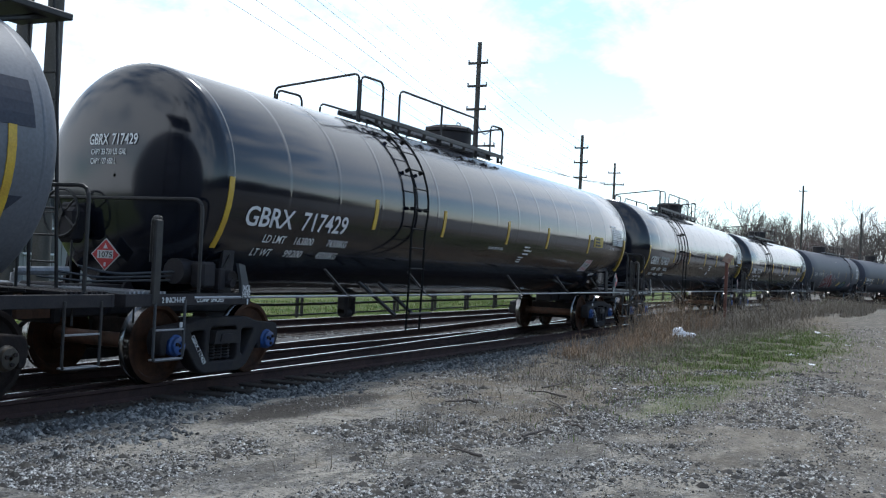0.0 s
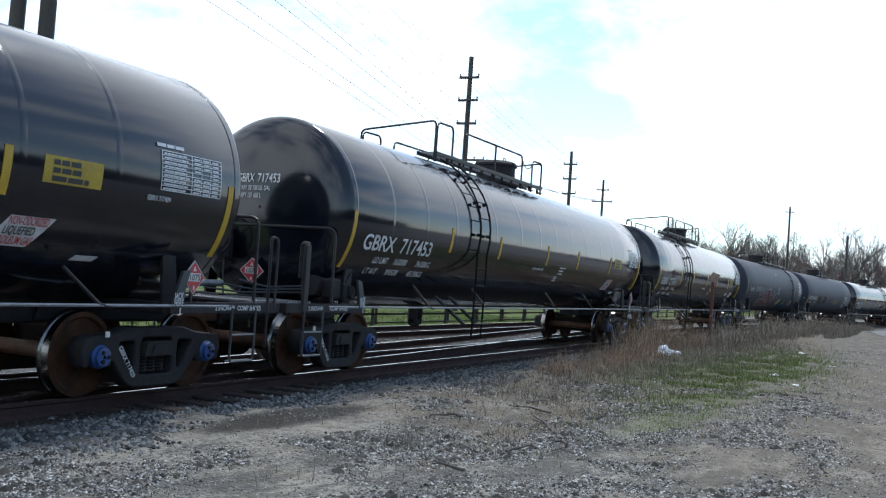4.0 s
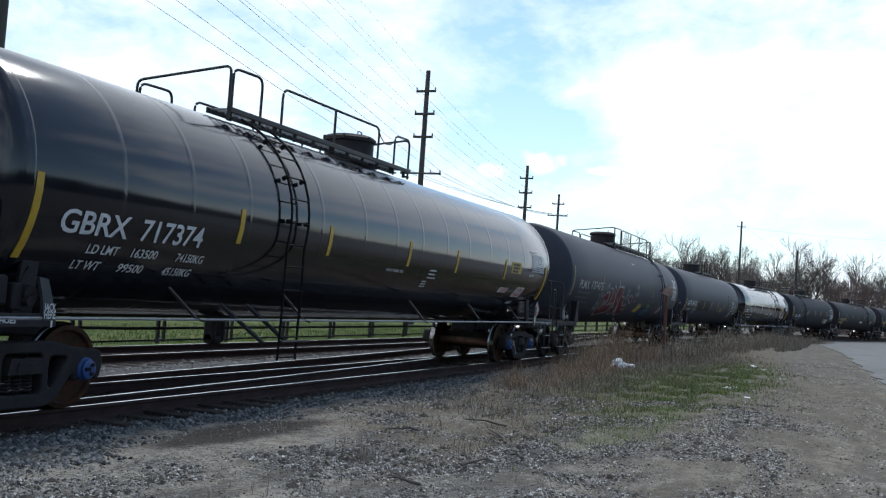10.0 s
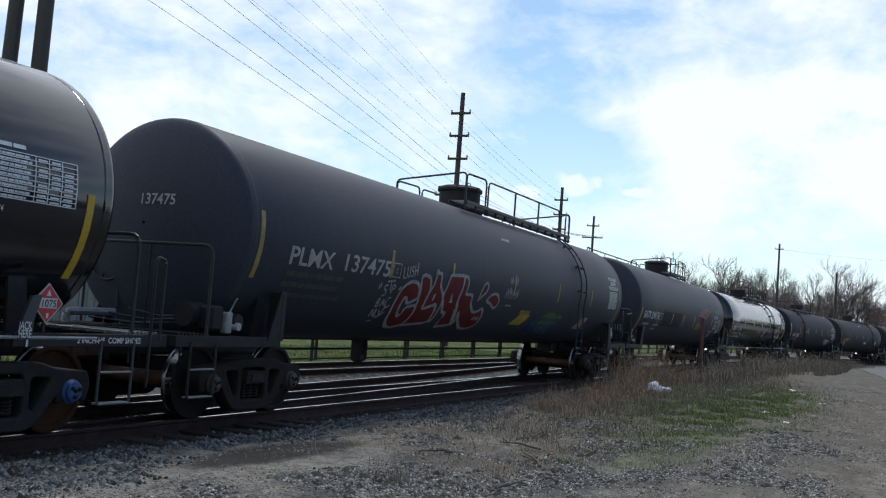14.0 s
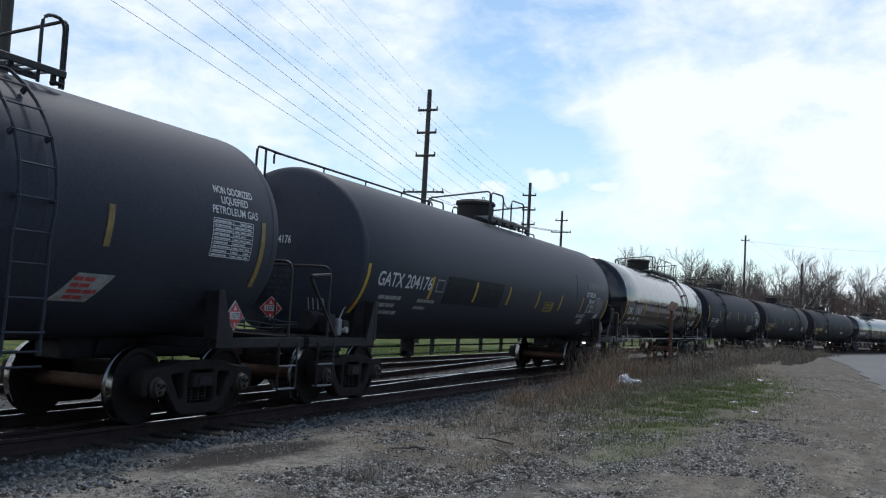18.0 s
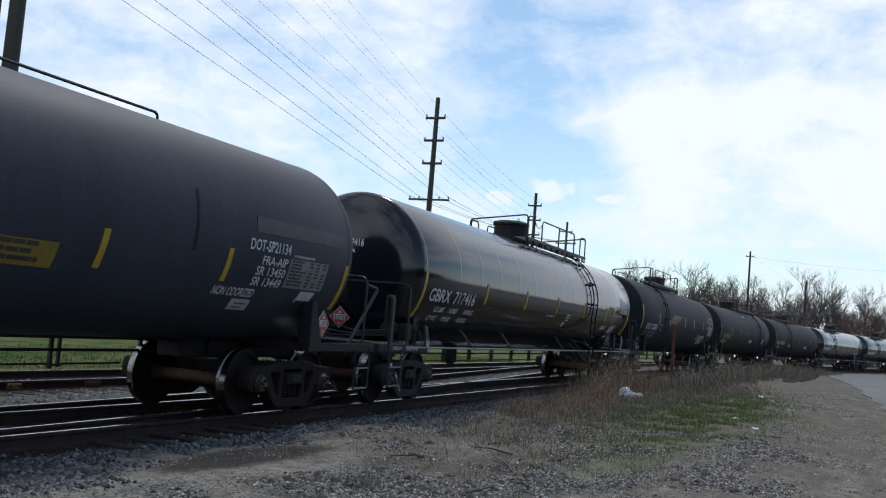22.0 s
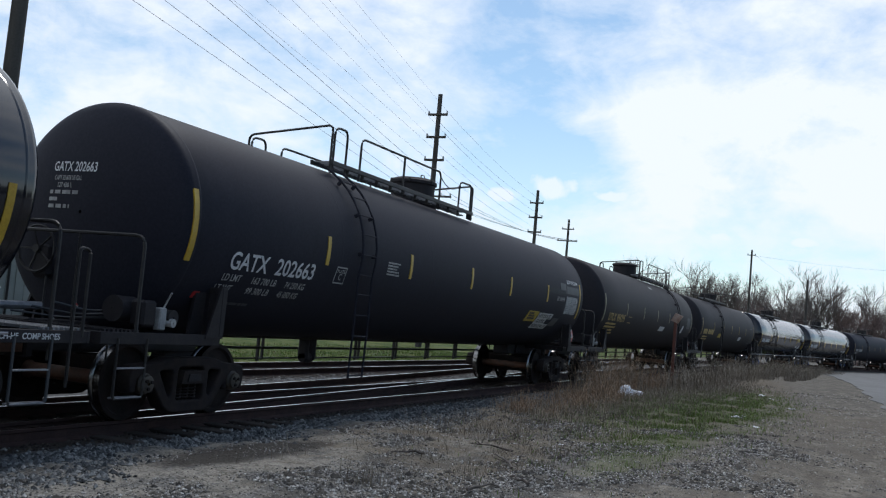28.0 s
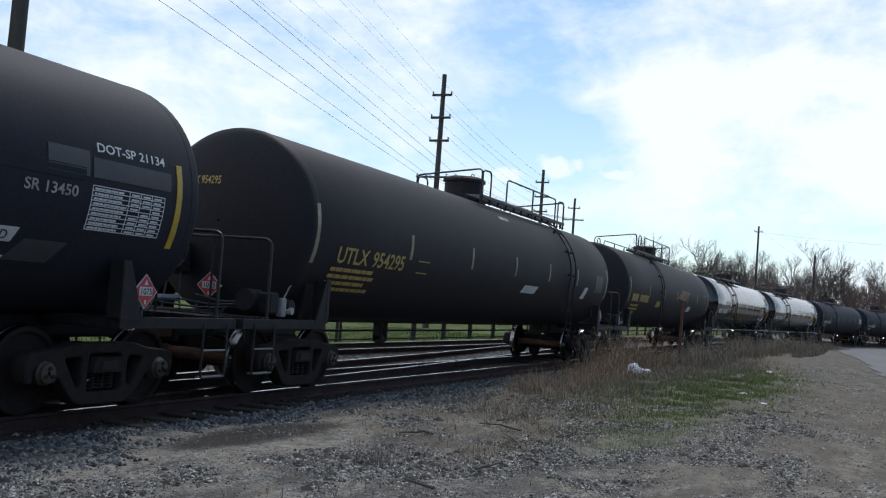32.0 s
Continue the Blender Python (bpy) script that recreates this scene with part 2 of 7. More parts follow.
TIE = mat("weathered timber sleeper", (0.026, 0.021, 0.019), 0.95, spec=0.15, alt=(0.05, 0.042, 0.036), scale=4, bump=0.5, bump_scale=25, streak=True, vary=0.3)
POLE = mat("weathered pole timber", (0.045, 0.040, 0.036), 0.9, alt=(0.085, 0.077, 0.070), scale=3, streak=True, bump=0.3, bump_scale=18)
WIRE = mat("cable", (0.03, 0.03, 0.035), 0.5)
INSUL = mat("grey insulator", (0.25, 0.25, 0.26), 0.3)
BARK = mat("grey brown bark", (0.060, 0.051, 0.045), 0.9, alt=(0.13, 0.11, 0.095), scale=2, bump=0.4, bump_scale=12)
TWIG = mat("bare twigs", (0.105, 0.090, 0.082), 0.9, alt=(0.16, 0.138, 0.125), scale=0.6, vary=0.2)
BUD = mat("reddish budding twigs", (0.155, 0.100, 0.088), 0.9, alt=(0.125, 0.098, 0.088), scale=0.5, vary=0.2)
SIGN_RED = mat("faded orange sign post", (0.15, 0.05, 0.035), 0.8, alt=(0.09, 0.04, 0.03), scale=6)
SIGN_FACE = mat("weathered sign board", (0.40, 0.34, 0.30), 0.7, alt=(0.30, 0.18, 0.14), scale=6)
LITTER = mat("white plastic litter", (0.75, 0.76, 0.78), 0.4, alt=(0.60, 0.62, 0.66), scale=10)
HEDGE = mat("distant dark trees", (0.016, 0.016, 0.012), 0.95, alt=(0.030, 0.028, 0.021), scale=0.7, bump=0.5, bump_scale=3)
SIDING = mat("pale metal siding", (0.26, 0.26, 0.25), 0.7, alt=(0.20, 0.20, 0.195), scale=0.6)
ASPHALT = mat("old pale asphalt", (0.15, 0.148, 0.147), 0.9, alt=(0.105, 0.103, 0.10), scale=0.5, bump=0.2, bump_scale=50)
BALLAST = mat("blue-grey ballast stone", (0.046, 0.045, 0.046), 0.9, spec=0.15, alt=(0.092, 0.090, 0.090), scale=5, bump=0.5, bump_scale=20)
# darker, browner ballast for the strips between the rails
BALLAST_DARK = mat("dark rust-brown ballast stone", spec=0.15, base=(0.022, 0.018, 0.015), rough=0.9, alt=(0.045, 0.036, 0.030), scale=6, bump=0.5, bump_scale=22)
RED_GRAFFITI = mat("red spray paint", (0.150, 0.016, 0.018), 0.6, alt=(0.085, 0.012, 0.014), scale=4, spec=0.15)
SPRAY_WHITE = mat("thin white spray paint", (0.36, 0.36, 0.37), 0.65, alt=(0.20, 0.20, 0.215), scale=9, spec=0.1)


def spray(name, base, alt):
    """Thin sprayed paint that fades out in a ragged edge."""
    m = mat(name, base, 0.6, alt=alt, scale=3, spec=0.1)
    t = m.node_tree
    c = t.nodes.new("ShaderNodeTexCoord")
    mid = t.nodes.new("ShaderNodeVectorMath")
    mid.operation = "SUBTRACT"
    mid.inputs[1].default_value = (0.5, 0.5, 0.5)
    flat = t.nodes.new("ShaderNodeVectorMath")
    flat.operation = "MULTIPLY"
    flat.inputs[1].default_value = (1.0, 0.0, 1.0)
    away = t.nodes.new("ShaderNodeVectorMath")
    away.operation = "LENGTH"
    rag = t.nodes.new("ShaderNodeTexNoise")
    rag.inputs["Scale"].default_value = 3.5
    rag.inputs["Detail"].default_value = 6
    both = t.nodes.new("ShaderNodeMath")
    both.operation = "MULTIPLY_ADD"
    both.inputs[1].default_value = 0.55
    fade = t.nodes.new("ShaderNodeMapRange")
    fade.interpolation_type = "SMOOTHSTEP"
    for k_, v_ in (("From Min", 0.84), ("From Max", 0.50), ("To Min", 0.0), ("To Max", 0.85)):
        fade.inputs[k_].default_value = v_
    t.links.new(c.outputs["Generated"], mid.inputs[0])
    t.links.new(mid.outputs["Vector"], flat.inputs[0])
    t.links.new(flat.outputs["Vector"], away.inputs[0])
    t.links.new(c.outputs["Object"], rag.inputs["Vector"])
    t.links.new(rag.outputs["Fac"], both.inputs[0])
    t.links.new(away.outputs["Value"], both.inputs[2])
    t.links.new(both.outputs["Value"], fade.inputs["Value"])
    t.links.new(fade.outputs["Result"], t.nodes["Principled BSDF"].inputs["Alpha"])
    return m


GREEN_GRAFFITI = spray("green spray paint", (0.16, 0.21, 0.06), (0.11, 0.16, 0.08))
BLUE_GRAFFITI = spray("blue spray paint", (0.04, 0.085, 0.22), (0.045, 0.075, 0.15))
BLANK = mat("painted-out patch", (0.0199, 0.0247, 0.0323), 0.55, alt=(0.0152, 0.0190, 0.0247), scale=4, spec=0.1)
GREY_PATCH = mat("grey painted-out patch", (0.042, 0.047, 0.054), 0.55, alt=(0.030, 0.034, 0.039), scale=3)


# ---------------------------------------------------------------- geometry helpers
def mesh_from(name, verts, faces, mats=(), idx=None, smooth=False):
    me = bpy.data.meshes.new(name)
    me.from_pydata([tuple(v) for v in verts], [], faces)
    for m in mats:
        me.materials.append(m)
    if idx is not None:
        me.polygons.foreach_set("material_index", idx)
    if smooth:
        me.polygons.foreach_set("use_smooth", [True] * len(me.polygons))
    me.update()
    return me


def part(name, me, parent=None, label="", m=None, material=None):
    """Links a mesh as one object, under a thing or a part."""
    if material is not None and not me.materials:
        me.materials.append(material)
    ob = new(name, me)
    if parent is not None:
        ob.parent = parent
    if m is not None:
        ob.matrix_basis = m
    if label:
        ob["label"] = label
    return ob


class Geo:
    """Gathers simple solids into one mesh."""

    def __init__(self):
        self.v, self.f, self.i, self.mats = [], [], [], []

    def _add(self, verts, faces, m):
        if m not in self.mats:
            self.mats.append(m)
        o = len(self.v)
        self.v += [tuple(p) for p in verts]
        self.f += [tuple(o + k for k in f) for f in faces]
        self.i += [self.mats.index(m)] * len(faces)
        return self

    def box(self, c, s, m, bev=0.0, rot=None):
        hx, hy, hz = s[0] / 2, s[1] / 2, s[2] / 2
        b = min(bev, hx * 0.9, hy * 0.9, hz * 0.9)
        bm = bmesh.new()
        bmesh.ops.create_cube(bm, size=1)
        bmesh.ops.scale(bm, vec=(s[0], s[1], s[2]), verts=bm.verts)
        if b > 0:
            bmesh.ops.bevel(bm, geom=list(bm.edges), offset=b, segments=1, affect="EDGES")
        if rot is not None:
            bmesh.ops.transform(bm, matrix=rot.to_4x4(), verts=bm.verts)
        bmesh.ops.translate(bm, vec=Vector(c), verts=bm.verts)
        bm.verts.ensure_lookup_table()
        bm.verts.index_update()
        self._add([v.co for v in bm.verts], [[v.index for v in f.verts] for f in bm.faces], m)
        bm.free()
        return self

    def tube(self, pts, r, m, n=7, taper=None):
        pts = [Vector(p) for p in pts]
        verts, faces = [], []
        for i, p in enumerate(pts):
            d = (pts[min(i + 1, len(pts) - 1)] - pts[max(i - 1, 0)]).normalized()
            u = d.cross(Vector((0, 0, 1)) if abs(d.z) < 0.9 else Vector((1, 0, 0))).normalized()
            w = d.cross(u)
            rr = r if taper is None else r + (taper - r) * i / (len(pts) - 1)
            verts += [p + rr * (math.cos(2 * math.pi * k / n) * u + math.sin(2 * math.pi * k / n) * w) for k in range(n)]
        for i in range(len(pts) - 1):
            for k in range(n):
                a, b = i * n + k, i * n + (k + 1) % n
                faces.append((a, b, b + n, a + n))
        faces.append(tuple(range(n))[::-1])
        faces.append(tuple((len(pts) - 1) * n + k for k in range(n)))
        return self._add(verts, faces, m)

    def lathe(self, prof, m, axis="x", n=32, at=(0, 0, 0)):
        """prof: (along, radius) pairs; m: one material or one for each band."""
        verts = []
        for a, r in prof:
            for k in range(n):
                c, s = math.cos(2 * math.pi * k / n) * r, math.sin(2 * math.pi * k / n) * r
                p = {"x": (a, c, s), "y": (c, a, s), "z": (c, s, a)}[axis]
                verts.append((p[0] + at[0], p[1] + at[1], p[2] + at[2]))
        flip = axis == "y"
        for i in range(len(prof) - 1):
            fs = [(i * n + k, i * n + (k + 1) % n, (i + 1) * n + (k + 1) % n, (i + 1) * n + k) for k in range(n)]
            mm = m[i] if isinstance(m, (list, tuple)) else m
            o = [(p if flip else p[::-1]) for p in fs]
            if i == 0:
                base = len(self.v)
                self.v += verts
            if mm not in self.mats:
                self.mats.append(mm)
            self.f += [tuple(base + q for q in f) for f in o]
            self.i += [self.mats.index(mm)] * len(o)
        return self

    def prism(self, outline, y0, y1, m, axis="y"):
        """An outline in the x-z plane pushed from y0 to y1 (or x-y pushed along z)."""
        n = len(outline)
        put = (lambda a, b, d: (a, d, b)) if axis == "y" else ((lambda a, b, d: (a, b, d)) if axis == "z" else (lambda a, b, d: (d, a, b)))
        verts = [put(a, b, y0) for a, b in outline] + [put(a, b, y1) for a, b in outline]
        faces = [tuple(range(n)), tuple(range(2 * n - 1, n - 1, -1))]
        faces += [(k, k + n, (k + 1) % n + n, (k + 1) % n) for k in range(n)]
        return self._add(verts, faces, m)

    def done(self, name, smooth=False, sharp=35):
        me = mesh_from(name, self.v, self.f, self.mats, self.i, smooth)
        bm = bmesh.new()
        bm.from_mesh(me)
        bmesh.ops.recalc_face_normals(bm, faces=bm.faces)
        if smooth:
            for e in bm.edges:
                if len(e.link_faces) == 2 and e.calc_face_angle(0) > radians(sharp):
                    e.smooth = False
        bm.to_mesh(me)
        bm.free()
        return me


CACHE = {}


def once(key, make):
    if key not in CACHE:
        CACHE[key] = make()
    return CACHE[key]


def arc_pts(pts, r=0.12, n=4):
    """Rounds the corners of a polyline."""
    pts = [Vector(p) for p in pts]
    out = [pts[0]]
    for a, b, c in zip(pts, pts[1:], pts[2:]):
        q = min(r, (a - b).length * 0.45, (c - b).length * 0.45)
        p0, p1 = b + (a - b).normalized() * q, b + (c - b).normalized() * q
        for k in range(n + 1):
            t = k / n
            out.append((1 - t) ** 2 * p0 + 2 * t * (1 - t) * b + t * t * p1)
    out.append(pts[-1])
    return out


def text_geo(body, size, shear=0.0, spacing=1.0):
    """Flat lettering: vertices (u, v) and faces, from its lower left corner; size is the height of capitals."""
    cu = bpy.data.curves.new("lettering", "FONT")
    cu.body, cu.size, cu.shear, cu.space_character = body, size / 0.73, shear, spacing
    cu.resolution_u = 3
    cu.offset = size * 0.022
    ob = new("lettering_source", cu)
    bpy.context.view_layer.update()
    me = bpy.data.meshes.new_from_object(ob.evaluated_get(bpy.context.evaluated_depsgraph_get()))
    vs = [(v.co.x, v.co.y) for v in me.vertices]
    fs = [tuple(p.vertices) for p in me.polygons]
    bpy.data.objects.remove(ob)
    bpy.data.curves.remove(cu)
    bpy.data.meshes.remove(me)
    return vs, fs


# ---------------------------------------------------------------- the line of the railway
TRACK_Y, BEND_S, BEND_K = 8.623, 42.18, 0.0030


def line(s, lat=0.0, z=0.0):
    """A place along the near track: metres along it, metres to its far side, height over the rail heads."""
    d = max(s - BEND_S, 0.0)
    h = BEND_K * d
    if d == 0:
        return Vector((s, TRACK_Y + lat, z))
    return Vector((BEND_S + math.sin(h) / BEND_K + lat * math.sin(h), TRACK_Y - (1 - math.cos(h)) / BEND_K + lat * math.cos(h), z))


# ---------------------------------------------------------------- tank car parts
TR, TZ, TY = 1.395, 2.385, -0.11  # tank radius, height of its axis, its shift to the near side
MARK_R, MARK_Z, MID = 1.546, 2.29, 0.085   # circle on which the markings are laid out, shift of the tank along the car
WB, WR = 0.87, 0.457         # half wheelbase, wheel radius
COUPLE, HEAD = 1.53, 0.36     # coupling to tank seam, depth of the heads


def on_tank(x, th, d=0.0):
    """A place on the near side of a tank; th in degrees up the layout circle gives its height."""
    a = math.asin(max(-0.999, min(0.999, (MARK_Z + MARK_R * math.sin(radians(th)) - TZ) / TR)))
    return Vector((x + MID, TY - (TR + d) * math.cos(a), TZ + (TR + d) * math.sin(a)))


def tank_mesh(hl, material):
    prof = [(-hl - HEAD, 0.02)]
    for k in range(1, 13):
        a = k / 12 * math.pi / 2
        prof.append((-hl - HEAD * math.cos(a), TR * math.sin(a)))
    prof += [(x, TR) for x in np.linspace(-hl, hl, 9)[1:]]
    for k in range(1, 12):
        a = k / 12 * math.pi / 2
        prof.append((hl + HEAD * math.sin(a), TR * math.cos(a)))
    prof.append((hl + HEAD, 0.02))
    return Geo().lathe([(a, r) for a, r in prof], material, "x", 72).done("tank", True, 50)


def band_mesh(material, w=0.05, d=0.006):
    g = Geo()
    g.lathe([(-w / 2 - 0.02, TR - 0.002), (-w / 2, TR + d), (w / 2, TR + d), (w / 2 + 0.02, TR - 0.002)], material, "x", 72)
    return g.done("jacket_band", True, 60)


def patch_mesh(name, u0, u1, th0, th1, material, d=0.008, n=6, lean=0.0):
    """A thin panel that follows the tank, lean metres of slant from foot to top."""
    v, f = [], []
    for k in range(n + 1):
        t = k / n
        th = th0 + (th1 - th0) * t
        for u, dd in ((u0, d), (u1, d), (u1, -0.02), (u0, -0.02)):
            v.append(on_tank(u + lean * (t - 0.5), th, dd))
    for k in range(n):
        for q in range(4):
            a, b = k * 4 + q, k * 4 + (q + 1) % 4
            f.append((a, b, b + 4, a + 4))
    f += [(3, 2, 1, 0), tuple(n * 4 + q for q in range(4))]
    me = mesh_from(name, v, f, [material])
    return me


def lettering_mesh(body, x, th, size, material, shear=0.0, spacing=1.0, d=0.010, width=None, slant=0.0):
    vs, fs = text_geo(body, size, shear, spacing)
    if width:
        w = max(v[0] for v in vs)
        vs = [(a * width / w, b) for a, b in vs]
    pts = [on_tank(x + a + slant * b, th + math.degrees(b / MARK_R), d) for a, b in vs]
    return mesh_from("lettering", pts, fs, [material])


def head_mesh_text(body, y, z, size, material, hl, width=None, end=-1):
    """Lettering on a head; y is its left edge as one looks at the head."""
    vs, fs = text_geo(body, size)
    if width:
        w = max(v[0] for v in vs)
        vs = [(a * width / w, b) for a, b in vs]
    pts = []
    for a, b in vs:
        yy, zz = y - a + 0.34, z + b + 0.07
        r = min(0.98, math.hypot(yy - TY, zz - TZ) / TR)
        pts.append((MID + end * (hl + 0.03 + HEAD * math.sqrt(1 - r * r) + 0.012), yy, zz))
    return mesh_from("lettering", pts, fs, [material])


def bars_mesh(name, rows, material, slant=0.0, d=0.010):
    """Lines of small writing too fine to read, as bars: (x0, x1, th, height)."""
    v, f = [], []
    for x0, x1, th, h in rows:
        o = len(v)
        dt = math.degrees(h / MARK_R)
        v += [on_tank(x0, th, d), on_tank(x1, th, d), on_tank(x1 + slant * h, th + dt, d), on_tank(x0 + slant * h, th + dt, d)]
        f.append((o, o + 1, o + 2, o + 3))
    return mesh_from(name, v, f, [material])


def small_print(x0, x1, th, h, seed, gap=0.35):
    """A line of word-like bars."""
    rr = random.Random(seed)
    out, x = [], x0
    while x < x1 - h:
        w = min(rr.uniform(1.5, 5) * h, x1 - x)
        out.append((x, x + w, th, h))
        x += w + gap * h
    return out


def wheel_mesh(rusty):
    m = WHEEL_RUST if rusty else WHEEL_DARK
    # y runs outwards; flange on the inner side
    prof = [(-0.09, 0.10), (-0.09, 0.16), (-0.03, 0.19), (-0.02, 0.36), (-0.075, 0.40), (-0.085, 0.44), (-0.075, 0.485), (-0.05, 0.478),
            (-0.035, 0.459), (0.05, 0.452), (0.055, 0.445), (0.055, 0.40), (0.02, 0.375), (0.0, 0.25), (0.03, 0.17), (0.06, 0.155), (0.06, 0.10)]
    mats = [m] * 5 + [m, TREAD, TREAD, TREAD] + [m] * 7
    g = Geo().lathe(prof, mats[:len(prof) - 1], "y", 40)
    return g.done("wheel", True, 40)


def axle_mesh():
    g = Geo().lathe([(-1.10, 0.02), (-1.10, 0.075), (-0.85, 0.08), (-0.82, 0.11), (-0.66, 0.11), (-0.60, 0.088), (0.60, 0.088), (0.66, 0.11), (0.82, 0.11),
                     (0.85, 0.08), (1.10, 0.075), (1.10, 0.02)], AXLE_RUST, "y", 16)
    return g.done("axle", True)


def cap_mesh(blue):
    m = CAP_BLUE if blue else CAP_DARK
    g = Geo().lathe([(0, 0.02), (0, 0.125), (0.07, 0.125), (0.09, 0.105), (0.12, 0.10), (0.125, 0.085), (0.125, 0.02)], m, "y", 18)
    for k in range(3):
        a = radians(120 * k + 20)
        g.lathe([(0.12, 0.001), (0.12, 0.022), (0.145, 0.022), (0.145, 0.001)], TRUCK, "y", 6, (0.055 * math.cos(a), 0, 0.055 * math.sin(a)))
    return g.done("bearing_cap", True)


def plate_mesh(name, outer, holes, thick, round_, bevel, material):
    """A cast plate in the x-z plane with rounded openings."""
    cu = bpy.data.curves.new(name, "CURVE")
    cu.dimensions, cu.fill_mode = "2D", "BOTH"
    cu.extrude, cu.bevel_depth, cu.bevel_resolution, cu.offset = thick / 2 - bevel, bevel, 1, -bevel
    for loop in [outer] + holes:
        n = len(loop)
        pts = arc_pts([(a, b, 0) for a, b in [loop[-1]] + loop + [loop[0]]], round_, 3)[1:-1]
        sp = cu.splines.new("POLY")
        sp.points.add(len(pts) - 1)
        for q, p in zip(sp.points, pts):
            q.co = (p.x, p.y, 0, 1)
        sp.use_cyclic_u = True
    ob = new(name + "_source", cu)
    bpy.context.view_layer.update()
    me = bpy.data.meshes.new_from_object(ob.evaluated_get(bpy.context.evaluated_depsgraph_get()))
    bpy.data.objects.remove(ob)
    bpy.data.curves.remove(cu)
    bm = bmesh.new()
    bm.from_mesh(me)
    bmesh.ops.remove_doubles(bm, verts=bm.verts, dist=0.0005)
    for v in bm.verts:
        v.co = Vector((v.co.x, -v.co.z, v.co.y))
    bmesh.ops.recalc_face_normals(bm, faces=bm.faces)
    bm.to_mesh(me)
    bm.free()
    me.name = name
    me.materials.clear()
    me.materials.append(material)
    return me


def sideframe_mesh(newer):
    half = [(0.34, 0.09), (0.47, 0.15), (0.69, 0.42), (0.70, 0.34), (0.77, 0.34), (0.78, 0.53), (1.00, 0.53), (1.01, 0.34), (1.10, 0.35), (1.14, 0.52), (1.09, 0.66), (0.64, 0.70), (0.46, 0.755)]
    outer = [(-x, z) for x, z in half[::-1]] + half
    outer = outer[len(half):] + outer[:len(half)]
    win = [(0.35, 0.61), (0.61, 0.60), (0.40, 0.27), (0.35, 0.31)]
    holes = [win, [(-x, z) for x, z in win[::-1]], [(-0.25, 0.64), (0.25, 0.64), (0.26, 0.23), (-0.26, 0.23)]]
    return plate_mesh("sideframe", outer, holes, 0.20, 0.05, 0.022, TRUCK_NEW if newer else TRUCK)


def bolster_end_mesh(newer):
    g = Geo()
    m = TRUCK_NEW if newer else TRUCK
    g.prism([(-0.24, 0.44), (0.24, 0.44), (0.20, 0.60), (-0.20, 0.60)], -0.15, 0.15, m)
    g.prism([(-0.13, 0.47), (0.13, 0.47), (0.11, 0.56), (-0.11, 0.56)], -0.165, -0.10, FRAME_BLACK)
    return g.done("bolster_end")


def spring_mesh(newer):
    g = Geo()
    for x in (-0.14, 0.0, 0.14):
        pts = [(x + 0.058 * math.cos(a), 0.058 * math.sin(a), 0.24 + 0.18 * a / (2 * math.pi * 5)) for a in np.linspace(0, 2 * math.pi * 5, 51)]
        g.tube(pts, 0.014, TRUCK_NEW if newer else TRUCK, 5)
    return g.done("spring", True)


def bolster_mesh():
    g = Geo()
    g.box((0, 0, 0.56), (0.40, 1.9, 0.24), TRUCK, 0.03)
    g.lathe([(0.66, 0.01), (0.66, 0.2), (0.76, 0.2), (0.76, 0.01)], TRUCK, "z", 16)
    for s in (-1, 1):
        g.box((0, s * 0.62, 0.70), (0.30, 0.16, 0.06), TRUCK, 0.01)
        g.box((s * 0.40, 0, 0.33), (0.10, 1.7, 0.10), TRUCK, 0.02)   # brake beam
        for q in (-1, 1):
            g.box((s * 0.42, q * 0.75, 0.40), (0.06, 0.10, 0.30), TRUCK, 0.015)
    return g.done("bolster")


def coupler_mesh():
    g = Geo()
    g.box((-0.32, 0, 0.88), (0.55, 0.16, 0.16), AXLE_RUST, 0.03)
    g.prism([(-0.66, -0.17), (-0.60, -0.24), (-0.92, -0.20), (-0.98, -0.12), (-0.80, -0.06), (-0.80, 0.06), (-0.92, 0.10), (-0.95, 0.22), (-0.72, 0.25), (-0.55, 0.14), (-0.5, -0.14)],
            0.74, 1.02, AXLE_RUST, "z")
    g.tube([(-0.45, 0.1, 1.0), (-0.5, 0.9, 1.08), (-0.5, 1.25, 0.98), (-0.5, 1.25, 0.75)], 0.014, RAIL_BLACK)
    g.tube([(-0.45, -0.1, 1.0), (-0.5, -0.9, 1.08), (-0.5, -1.25, 0.98), (-0.5, -1.25, 0.75)], 0.014, RAIL_BLACK)
    g.tube(arc_pts([(-0.3, 0.3, 0.8), (-0.55, 0.33, 0.62), (-0.85, 0.25, 0.45), (-1.02, 0.1, 0.42)], 0.2), 0.028, RAIL_BLACK)
    return g.done("coupler", True)


def brake_wheel_mesh():
    g = Geo()
    ring = [(0, 0.28 * math.cos(a), 0.28 * math.sin(a)) for a in np.linspace(0, 2 * math.pi, 25)]
    g.tube(ring, 0.016, RAIL_BLACK, 6)
    for k in range(5):
        a = radians(72 * k)
        g.tube([(0.03, 0, 0), (0, 0.28 * math.cos(a), 0.28 * math.sin(a))], 0.012, RAIL_BLACK, 5)
    g.lathe([(-0.02, 0.01), (-0.02, 0.05), (0.10, 0.05), (0.10, 0.01)], RAIL_BLACK, "x", 10)
    g.box((0.2, 0, -0.06), (0.2, 0.26, 0.38), FRAME_BLACK, 0.03)
    return g.done("brake_wheel", True)


